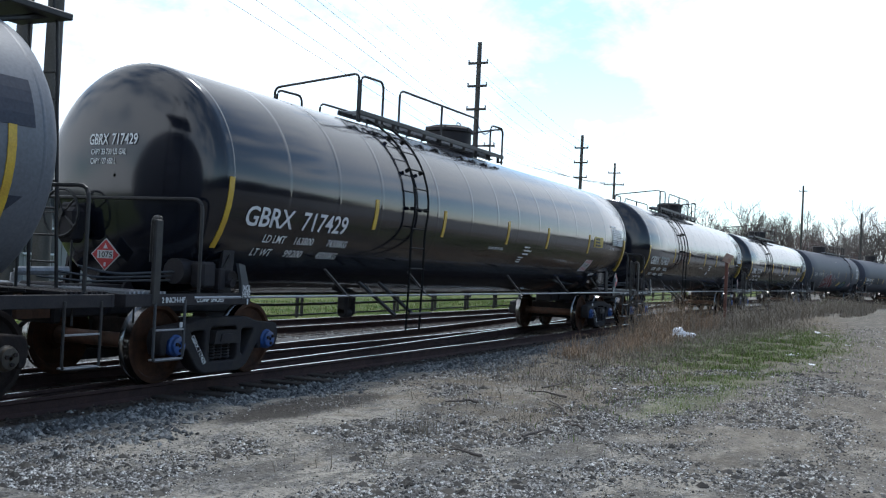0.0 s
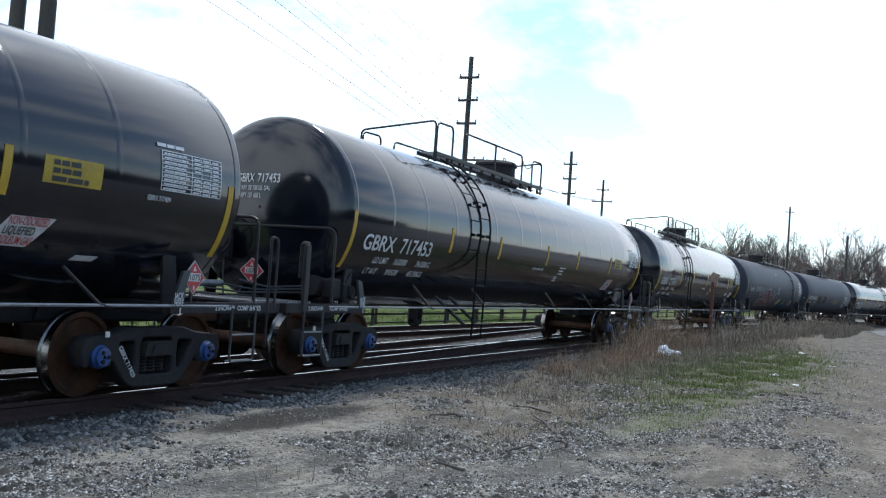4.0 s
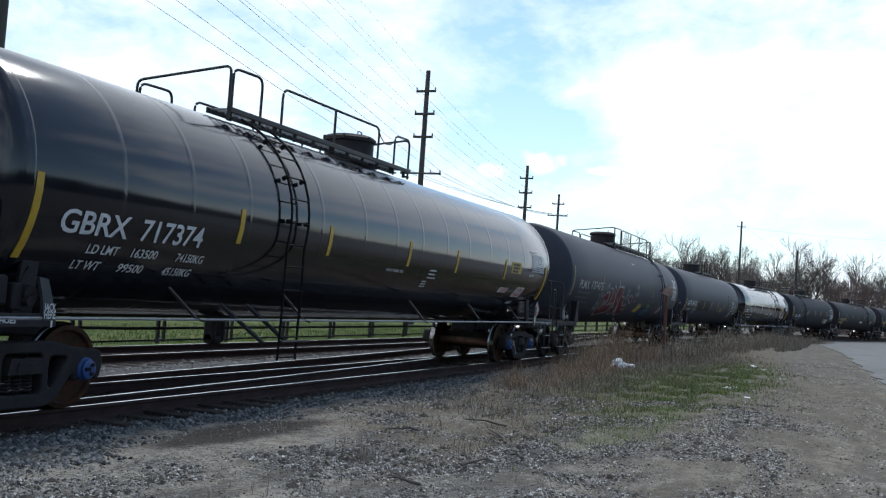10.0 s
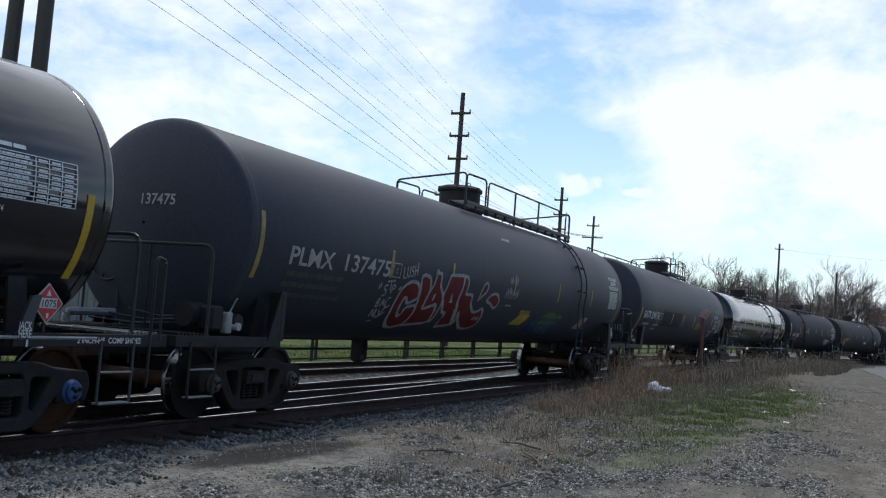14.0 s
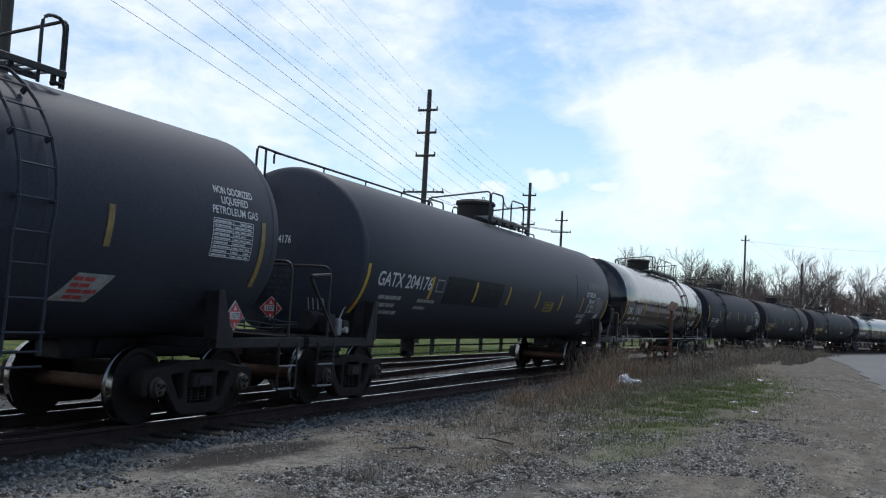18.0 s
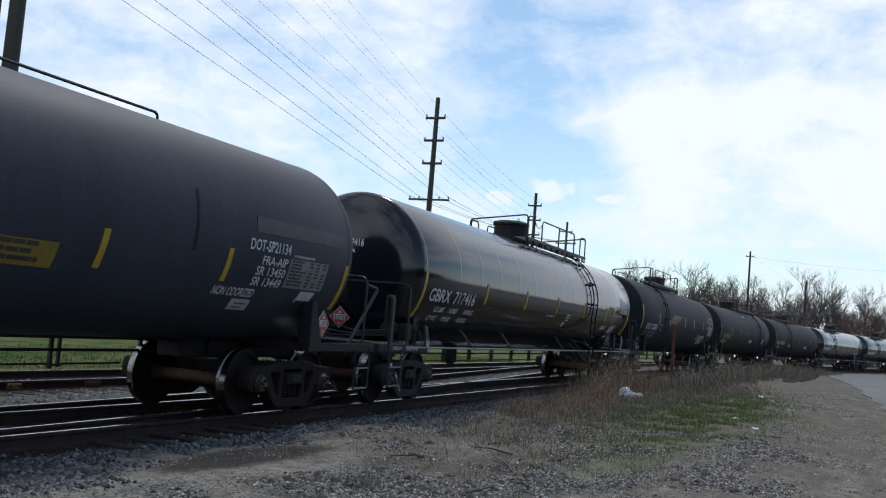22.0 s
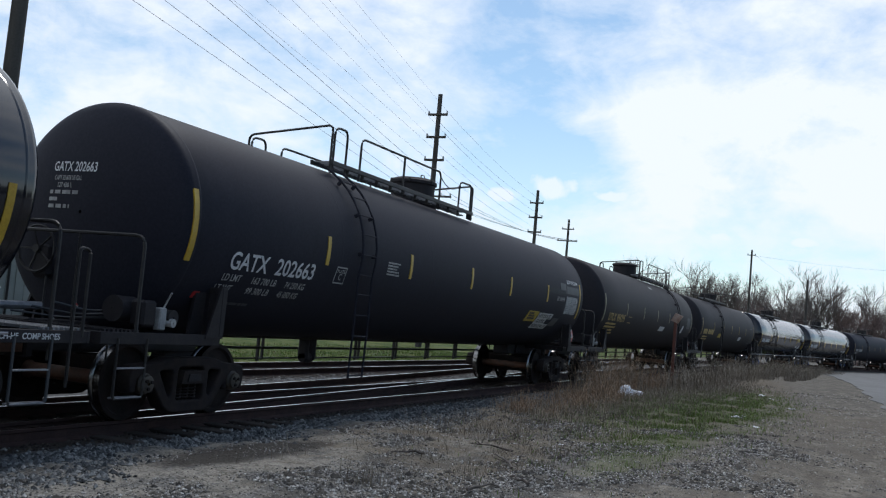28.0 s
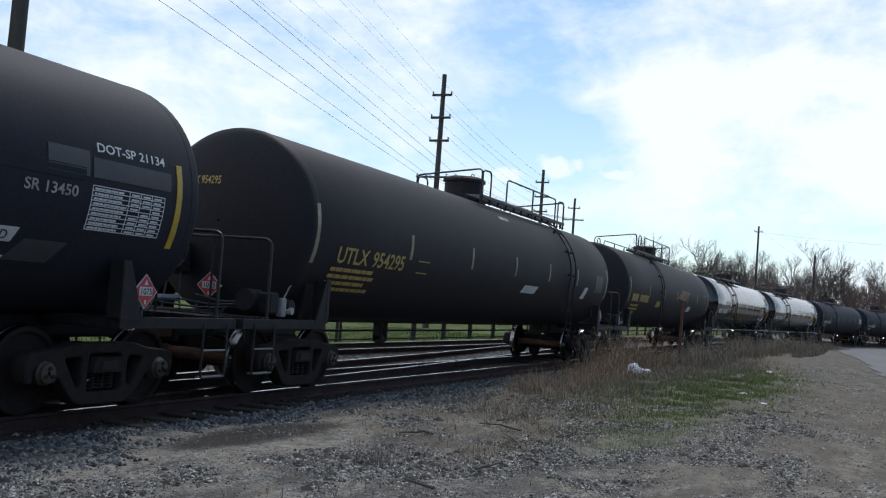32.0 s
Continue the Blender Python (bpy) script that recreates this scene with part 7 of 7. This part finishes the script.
# ---------------------------------------------------------------- bare trees
def tree_meshes(seed, hgt, spread, twig):
    rr = random.Random(seed)
    trunk, crown = Geo(), Geo()

    def grow(p, d, ln, r, depth):
        n = 3
        pts = [p]
        dd = d.copy()
        for k in range(n):
            dd = (dd + Vector((rr.uniform(-1, 1), rr.uniform(-1, 1), rr.uniform(-0.3, 0.7))) * 0.16).normalized()
            pts.append(pts[-1] + dd * ln / n)
        g = trunk if depth < 2 else crown
        g.tube(pts, r, BARK if depth < 2 else twig, 6 if depth < 2 else 3, r * 0.6)
        if depth >= 5:
            return
        kids = (7, 5, 4, 4, 3)[depth]
        for k in range(kids):
            t = 0.45 + 0.55 * (k + rr.random()) / kids if depth else 0.28 + 0.72 * (k + rr.random() * 0.6) / kids
            i = min(n - 1, int(t * n))
            q = pts[i].lerp(pts[i + 1], t * n - i)
            a = rr.uniform(0, 6.28)
            u = dd.cross(Vector((math.cos(a), math.sin(a), 0.3))).normalized()
            nd = (dd * rr.uniform(0.55, 1.0) + u * rr.uniform(0.5, 1.0) * spread + Vector((0, 0, 0.25))).normalized()
            grow(q, nd, ln * rr.uniform(0.52, 0.74), r * 0.52, depth + 1)
    grow(Vector((0, 0, -0.2)), Vector((rr.uniform(-0.08, 0.08), rr.uniform(-0.08, 0.08), 1)), hgt * 0.42, hgt * 0.019, 0)
    return trunk.done("trunk", True), crown.done("crown", True)


TREES = []
for k, (hg, sp, tw) in enumerate(((17, 0.9, TWIG), (15, 1.1, BUD), (19, 0.75, TWIG), (13, 1.0, BUD))):
    a_, b_ = tree_meshes(20 + k, hg, sp, tw)
    root = tagged(new("bare_tree"), "tall leafless tree with grey-brown branches" if tw is TWIG else "leafless tree with reddish budding twigs", "tree", "bare trees behind the train")
    part("trunk", a_, root)
    part("crown", b_, root)
    TREES.append(root)
rr = random.Random(8)
spots = []
for k in range(54):
    az = radians(-7.5 + 20.5 * (k + rr.uniform(-0.45, 0.45)) / 53)
    d = rr.uniform(175, 240)
    spots.append((d * math.cos(az), d * math.sin(az), rr.uniform(0.70, 0.90) * (1 + 1.0 * az)))
spots += [(78, 44, 0.62), (40, 62, 0.7), (60, 66, 0.8)]
for k, (x, y, s) in enumerate(spots):
    m = pose(x, y, -0.25, 0, 0, rr.uniform(0, 360))
    if k < 4:
        TREES[k].matrix_basis = m @ Matrix.Scale(s, 4)
    else:
        copy_thing(TREES[k % 4], m @ Matrix.Scale(s / TREES[k % 4].scale.x, 4))


shrub = Geo()
rq = random.Random(31)
for k in range(190):
    az = radians(rq.uniform(-8, 14))
    d = rq.uniform(168, 200)
    x, y = d * math.cos(az), d * math.sin(az)
    for q in range(14):
        a, u = rq.uniform(0, 6.28), rq.uniform(0.6, 2.2)
        shrub.tube([(x + rq.uniform(-2, 2), y + rq.uniform(-2, 2), -0.4), (x + u * math.cos(a) * 1.6, y + u * math.sin(a) * 1.6, rq.uniform(1.5, 4.2))], 0.035, BUD if k % 3 else TWIG, 3, 0.012)
tagged(new("undergrowth", shrub.done("undergrowth", True)), "tangled bare undergrowth below the trees", "undergrowth", "", "stuff")


# ---------------------------------------------------------------- behind the lot: closes the view in the paint's reflections
def tree_belt(name, pts, h, seed):
    rng = random.Random(seed)
    v, f = [], []
    n = 0
    for (x0, y0), (x1, y1) in zip(pts, pts[1:]):
        m = int(math.hypot(x1 - x0, y1 - y0) / 0.9)
        for k in range(m + (0 if (x1, y1) != pts[-1] else 1)):
            t = k / m
            x, y = x0 + (x1 - x0) * t, y0 + (y1 - y0) * t
            top = h * (0.86 + 0.16 * noise.noise(Vector((x * 0.12, y * 0.12, seed))) + 0.07 * noise.noise(Vector((x * 0.9, y * 0.9, seed))))
            for q in range(9):
                z = -0.6 + (top + 0.6) * q / 8
                w = 0.5 * noise.noise(Vector((x * 0.6, z * 0.6, seed)))
                v.append((x + w, y + w, z))
            n += 1
    for k in range(n - 1):
        for q in range(8):
            f.append((k * 9 + q, (k + 1) * 9 + q, (k + 1) * 9 + q + 1, k * 9 + q + 1))
    ob = new(name, mesh_from(name, v, f, [HEDGE], None, True))
    mod = ob.modifiers.new("thick", "SOLIDIFY")
    mod.thickness = 2.0
    tagged(ob, "dark belt of woods round the railway", "woods", "", "structure")


tree_belt("backdrop_woods", [(-70, 30), (-62, -8), (-30, -30), (20, -31), (60, -40), (140, -70)], 7.4, 2.0)


tree_belt("backdrop_hedgerow", [(-40, 84), (40, 92), (110, 82), (165, 52)], 3.6, 5.0)


# ---------------------------------------------------------------- low building behind the tracks
def warehouse():
    root = tagged(new("warehouse"), "long low building with pale metal siding", "building")
    root.location = (24.0, 39, -0.25)
    g = Geo().box((0, 0, 2.3), (30, 12, 4.6), SIDING, 0.02)
    for k in range(60):
        g.box((-14.75 + k * 0.5, -6.02, 2.3), (0.06, 0.05, 4.5), SIDING)
    part("wall", g.done("wall"), root)
    part("roof", Geo().prism([(-6.4, 4.6), (6.4, 4.6), (0, 5.6)], -15.3, 15.3, GREY_PATCH, "x").done("roof"), root)
    for k in (-9, -2, 6):
        w = part("window", Geo().box((k, -6.06, 2.0), (1.6, 0.08, 1.0), INK, 0.01).done("window"), root)
        part("frame", Geo().box((k, -6.09, 2.55), (1.8, 0.06, 0.08), WHITE).box((k, -6.09, 1.45), (1.8, 0.06, 0.08), WHITE).done("frame"), w)


warehouse()


# ---------------------------------------------------------------- trackside sign, litter, painted blocks
def trackside_sign():
    root = tagged(new("trackside_sign"), "weathered diamond board on an orange-red post", "sign")
    root.location = (38.0, 6.35, -0.25)
    part("post", Geo().box((0, 0, 1.15), (0.11, 0.11, 2.5), SIGN_RED, 0.012).done("post"), root)
    q = 0.30
    part("board", Geo().prism([(-q, 0), (0, -q * 0.7), (q, 0), (0, q * 0.7)], -0.015, 0.015, SIGN_FACE).done("board"), root, "", pose(-0.06, -0.05, 2.55, 0, 18, 60))


trackside_sign()


def litter():
    bm = bmesh.new()
    bmesh.ops.create_icosphere(bm, subdivisions=4, radius=1.0)
    for v in bm.verts:
        c = v.co.copy()
        k = 1 + 0.55 * noise.noise(c * 1.3 + Vector((4, 0, 0))) + 0.30 * abs(noise.noise(c * 3.1)) - 0.18 * abs(noise.noise(c * 6.5))
        v.co = Vector((c.x * k * 0.42, c.y * k * 0.20, max(-0.02, c.z * k * (0.10 + 0.12 * (c.x < 0)) + 0.05 + 0.05 * noise.noise(c * 4.0))))
    me = bpy.data.meshes.new("plastic_litter")
    bm.to_mesh(me)
    bm.free()
    me.materials.append(LITTER)
    ob = new("plastic_litter", me)
    ob.matrix_basis = pose(28.4, 5.9, -0.20, 0, 0, -35)
    tagged(ob, "crumpled white plastic bag lying in the weeds", "litter")


litter()


def scrap(x, y, size, seed, turn):
    bm = bmesh.new()
    bmesh.ops.create_grid(bm, x_segments=4, y_segments=3, size=0.5)
    for v in bm.verts:
        v.co.z = 0.30 * noise.noise(Vector((v.co.x * 2, v.co.y * 2, seed))) + 0.22
    bmesh.ops.scale(bm, vec=(size, size * 0.5, size * 0.5), verts=bm.verts)
    me = bpy.data.meshes.new("paper_scrap")
    bm.to_mesh(me)
    bm.free()
    me.materials.append(LITTER)
    ob = tagged(new("paper_scrap", me), "small crumpled white scrap on the grass", "litter", "scraps of litter")
    ob.matrix_basis = pose(x, y, ground_z(x, y), 0, 0, turn)
    ob.modifiers.new("film", "SOLIDIFY").thickness = 0.004


for k, (x, y, size) in enumerate(((35.9, 2.9, 0.42), (34.8, 2.5, 0.2), (24.2, 2.5, 0.30), (24.9, 2.4, 0.16), (22.4, 1.9, 0.14), (14.6, 4.0, 0.10), (12.9, 3.55, 0.09), (30.2, 1.6, 0.2), (18.3, 2.2, 0.1))):
    scrap(x, y, size, k * 3.1, 70 * k)


def stick(x, y, ln, turn, seed):
    rs = random.Random(seed)
    g = Geo()
    pts = [(ln * (q / 4 - 0.5), rs.uniform(-0.03, 0.03) * ln, 0.03 + 0.04 * rs.random() * (q in (1, 2, 3))) for q in range(5)]
    g.tube(pts, 0.016, BARK, 6, 0.007)
    for q in (1, 2, 3):
        g.tube([pts[q], (pts[q][0] + 0.12 * ln, pts[q][1] + rs.uniform(-0.2, 0.2) * ln, 0.02 + 0.12 * rs.random() * ln)], 0.007, BARK, 4, 0.003)
    tagged(new("dead_branch", g.done("dead_branch", True)), "fallen dead branch on the gravel", "branch", "fallen branches").matrix_basis = pose(x, y, ground_z(x, y) - 0.005, 0, 0, turn)


for k, (x, y, ln, turn) in enumerate(((11.7, 3.9, 1.1, 30), (9.7, 3.45, 0.5, -20), (12.9, 4.5, 0.7, 75), (10.4, 3.3, 0.4, 50), (14.1, 4.75, 0.9, -10), (24.5, 6.1, 1.2, 60), (13.4, 3.6, 0.5, 10), (8.2, 3.6, 0.35, 80), (11.2, 5.0, 0.4, 120))):
    stick(x, y, ln, turn, k)
for x, lat, ln, paint in ((11.76, SECOND - 0.782, 0.24, YELLOW_OLD), (12.2, SECOND - 0.782, 0.30, YELLOW_OLD), (13.98, SECOND - 0.782, 0.42, AXLE_RUST), (12.03, SECOND + 0.725, 0.10, DIRTY_WHITE), (12.46, SECOND + 0.725, 0.14, DIRTY_WHITE)):
    p = line(x, lat, -0.085)
    g = Geo().box((0, 0, 0), (ln, 0.03, 0.10), paint, 0.008)
    for q in (-0.32, 0.32):
        g.lathe([(0, 0.004), (0, 0.02), (0.022, 0.02), (0.022, 0.004)], RAIL_SIDE, "y", 6, (q * ln, -0.037, 0))
    tagged(new("joint_bar", g.done("joint_bar")), "yellow-painted joint bar on the web of a rail" if paint is YELLOW_OLD else "pale dusty joint bar on the web of a rail", "joint bar", "joint bars on the rails").location = p


# ---------------------------------------------------------------- grass and weeds
def blades(name, n, place, h0, h1, w, material, label, category, seed, bend=0.35, seg=2):
    rng = np.random.default_rng(seed)
    v, f = [], []
    for _ in range(n):
        x, y, hs = place(rng)
        h = (h0 + (h1 - h0) * rng.random() ** 1.6) * hs
        a, tl = rng.random() * 6.28, rng.normal(0, bend)
        ca, sa = math.cos(a), math.sin(a)
        z = ground_z(x, y) - 0.01
        dx, dy = tl * h * math.cos(a + 1.3), tl * h * math.sin(a + 1.3)
        o = len(v)
        ww = w * (0.6 + 0.8 * rng.random())
        v += [(x - ca * ww, y - sa * ww, z), (x + ca * ww, y + sa * ww, z), (x + ca * ww * 0.7 + dx * 0.35, y + sa * ww * 0.7 + dy * 0.35, z + h * 0.55), (x - ca * ww * 0.7 + dx * 0.35, y - sa * ww * 0.7 + dy * 0.35, z + h * 0.55), (x + dx, y + dy, z + h)]
        f += [(o, o + 1, o + 2, o + 3), (o + 3, o + 2, o + 4)]
    tagged(new(name, mesh_from(name, v, f, [material])), label, category, "", "stuff")


def in_blob(rng, cx, cy, rx, ry, edge=0.0):
    while True:
        a, r = rng.random() * 6.28, math.sqrt(rng.random())
        x, y = cx + rx * r * math.cos(a), cy + ry * r * math.sin(a)
        if noise.noise(Vector((x * 0.45, y * 0.9, 3.0))) > -0.25 + edge * r:
            return x, y, 1.0 - 0.45 * r


GREEN_BLADE = island_stone("grass blade", [(0.0690, 0.1080, 0.0184), (0.1012, 0.1640, 0.0253), (0.1242, 0.1880, 0.0345), (0.2024, 0.1600, 0.1150)], 0.6)
STRAW_BLADE = island_stone("straw blade", [(0.1060, 0.0887, 0.0688), (0.1830, 0.1562, 0.1236), (0.2793, 0.2470, 0.1989), (0.1445, 0.1159, 0.0881)])
RUSSET_BLADE = island_stone("russet stalk", [(0.1620, 0.1026, 0.0648), (0.2700, 0.1890, 0.1242), (0.3564, 0.2700, 0.1836), (0.2268, 0.1350, 0.0810)])


def weed_clumps(name, clumps, w, material, label, seed):
    """Dead stalks that fan out of clumps, each with short side sprigs."""
    rng = random.Random(seed)
    v, f = [], []

    def ribbon(p, q, w0, w1, a):
        o = len(v)
        c, s_ = math.cos(a), math.sin(a)
        v.extend([(p[0] - c * w0, p[1] - s_ * w0, p[2]), (p[0] + c * w0, p[1] + s_ * w0, p[2]), (q[0] + c * w1, q[1] + s_ * w1, q[2]), (q[0] - c * w1, q[1] - s_ * w1, q[2])])
        f.append((o, o + 1, o + 2, o + 3))
    for cx, cy, h, n, r in clumps:
        for _ in range(n):
            x, y = cx + rng.gauss(0, r), cy + rng.gauss(0, r * 0.7)
            z = ground_z(x, y) - 0.02
            hh = h * rng.uniform(0.35, 1.0)
            a, lean = rng.uniform(0, 6.28), 0.95 * rng.random() ** 1.3
            p = [(x, y, z)]
            for q in range(3):
                k = lean * (0.5 + 0.6 * q)
                p.append((p[-1][0] + math.cos(a) * k * hh / 3, p[-1][1] + math.sin(a) * k * hh / 3, p[-1][2] + hh / 3 * (1 - 0.25 * k)))
            for q in range(3):
                ribbon(p[q], p[q + 1], w * (1 - 0.28 * q), w * (0.72 - 0.28 * q), a + 1.57)
            for _k in range(rng.randint(1, 4)):
                t = rng.uniform(0.45, 0.95) * 3
                q = int(t)
                m = [p[q][i] + (p[q + 1][i] - p[q][i]) * (t - q) for i in range(3)]
                b, ln = rng.uniform(0, 6.28), hh * rng.uniform(0.06, 0.2)
                ribbon(m, (m[0] + math.cos(b) * ln, m[1] + math.sin(b) * ln, m[2] + ln * rng.uniform(0.2, 1.1)), w * 0.6, w * 0.25, b + 1.57)
    tagged(new(name, mesh_from(name, v, f, [material])), label, "weeds", "", "stuff")


rw = random.Random(41)
tall, low, red, back = [], [], [], []
for k in range(100):
    x = rw.triangular(23.0, 37, 28)
    y = rw.uniform(5.9, 6.85) if not 26.8 < x < 30.5 else rw.uniform(6.35, 6.9)
    (tall if rw.random() < 0.45 else red).append((x, y, (0.4 + 1.3 * rw.random() ** 1.5) * (1 if 25 < x < 33 else 0.6), rw.randint(14, 44), rw.uniform(0.15, 0.4)))
for k in range(260):
    x = rw.uniform(14.0, 44)
    y = rw.uniform(4.3, 6.6) - 0.05 * max(0, x - 26)
    low.append((x, y, rw.uniform(0.10, 0.45), rw.randint(6, 26), rw.uniform(0.1, 0.45)))
for k in range(70):
    red.append((rw.uniform(18.5, 27), rw.uniform(5.3, 6.6), rw.uniform(0.2, 0.7), rw.randint(8, 24), rw.uniform(0.1, 0.3)))
for k in range(330):
    x = rw.uniform(34, 92)
    p = line(x, -2.2 - rw.random() * 1.6)
    back.append((p.x, p.y, (0.35 + 1.15 * rw.random() ** 1.8) * (1 - 0.35 * (x > 78)), rw.randint(16, 36), rw.uniform(0.25, 0.7)))


def soft_blob(r, cx, cy, rx, ry):
    """A place in a patch that thins out towards its ragged edge."""
    while True:
        x, y = cx + rx * r.normal() * 0.55, cy + ry * r.normal() * 0.55
        if y < 6.4 and noise.noise(Vector((x * 0.9, y * 1.6, 3.0))) + 0.7 * noise.noise(Vector((x * 2.6, y * 3.5, 8.0))) > 0.6 * (r.random() - 0.6):
            return x, y, 0.6 + 0.8 * abs(noise.noise(Vector((x * 1.4, y * 1.4, 5.0))))


weed_clumps("dry_weeds", tall, 0.0055, STRAW_BLADE, "tall straw-coloured dead weeds beside the rails", 51)
weed_clumps("dry_weeds", red, 0.0055, RUSSET_BLADE, "russet dead weeds beside the rails", 52)
weed_clumps("dry_weeds", low, 0.004, STRAW_BLADE, "low dead weeds on the gravel verge", 53)
weed_clumps("dry_weeds", back, 0.010, STRAW_BLADE, "knee-high dead weeds along the track", 54)
blades("grass", 42000, lambda r: soft_blob(r, 27.0, 3.6, 9.0, 1.7), 0.03, 0.16, 0.005, GREEN_BLADE, "fresh green grass growing on the gravel verge", "grass", 11, 0.7)
blades("grass", 6000, lambda r: soft_blob(r, 16.5, 2.9, 4.5, 0.8), 0.02, 0.09, 0.0035, GREEN_BLADE, "thin green grass on the gravel", "grass", 18, 0.7)
blades("dry_grass", 26000, lambda r: soft_blob(r, 29, 4.9, 13, 1.9), 0.04, 0.26, 0.004, STRAW_BLADE, "short dead straw grass on the verge", "grass", 12, 0.8)
blades("dry_grass", 5000, lambda r: soft_blob(r, 13, 3.9, 4.5, 0.6), 0.02, 0.10, 0.003, STRAW_BLADE, "trampled straw on the gravel", "grass", 19, 1.0)
blades("dry_weeds", 2500, lambda r: in_blob(r, 72, 3.2, 16, 0.9, 0.2), 0.2, 0.6, 0.02, STRAW_BLADE, "distant dead weeds along the track", "weeds", 15, 0.3)
blades("grass", 6000, lambda r: in_blob(r, 92, 6.4, 30, 1.4, 0.2), 0.1, 0.3, 0.02, GREEN_BLADE, "green verge farther along the track", "grass", 20)
blades("grass", 30000, lambda r: (6 + 45 * r.random(), 16.6 + 7 * r.random() ** 1.4, 1.0), 0.02, 0.10, 0.012, GREEN_BLADE, "green grass bank beyond the tracks", "grass", 16)
for cx, cy, n, hs in ((9.1, 4.47, 60, 0.34), (10.6, 4.0, 40, 0.18), (14, 5.6, 50, 0.2), (20, 5.5, 90, 0.25), (12.6, 3.2, 30, 0.15)):
    blades("weed_tuft", n, lambda r: (cx + r.normal(0, 0.13), cy + r.normal(0, 0.13), 1.0), hs * 0.4, hs, 0.004, STRAW_BLADE, "dry weed tuft growing on the gravel", "weeds", 17, 0.4)


# ---------------------------------------------------------------- movement
DRIFT = (0.0, -0.059, -0.153, -0.191, -0.169, -0.057, 0.065, 0.13, 0.173, 0.223, 0.218, 0.206, 0.171, 0.144, 0.155, 0.216, 0.274)   # every two seconds


def gone(t):
    """Metres that the train has gone along its line."""
    return -4.1684 * t - 0.00498 * t * t + float(np.interp(t, np.arange(0, 33, 2), DRIFT))


def motions():
    for car, axles, (s0, s1) in TRAIN:
        rows = []
        for k in range(33):
            d = gone(k)
            p0, p1 = line(s0 + d), line(s1 + d)
            c, h = (p0 + p1) / 2, p1 - p0
            rows.append((float(k), pose(c.x, c.y, 0, 0, 0, math.degrees(math.atan2(h.y, h.x)))))
        walk(car, rows)
        for ax in axles:
            x = ax.matrix_basis.translation.x
            walk(ax, [(k * 4 / 30, pose(x, 0, WR) @ Matrix.Rotation(gone(k * 4 / 30) / WR, 4, "Y")) for k in range(241)])


motions()
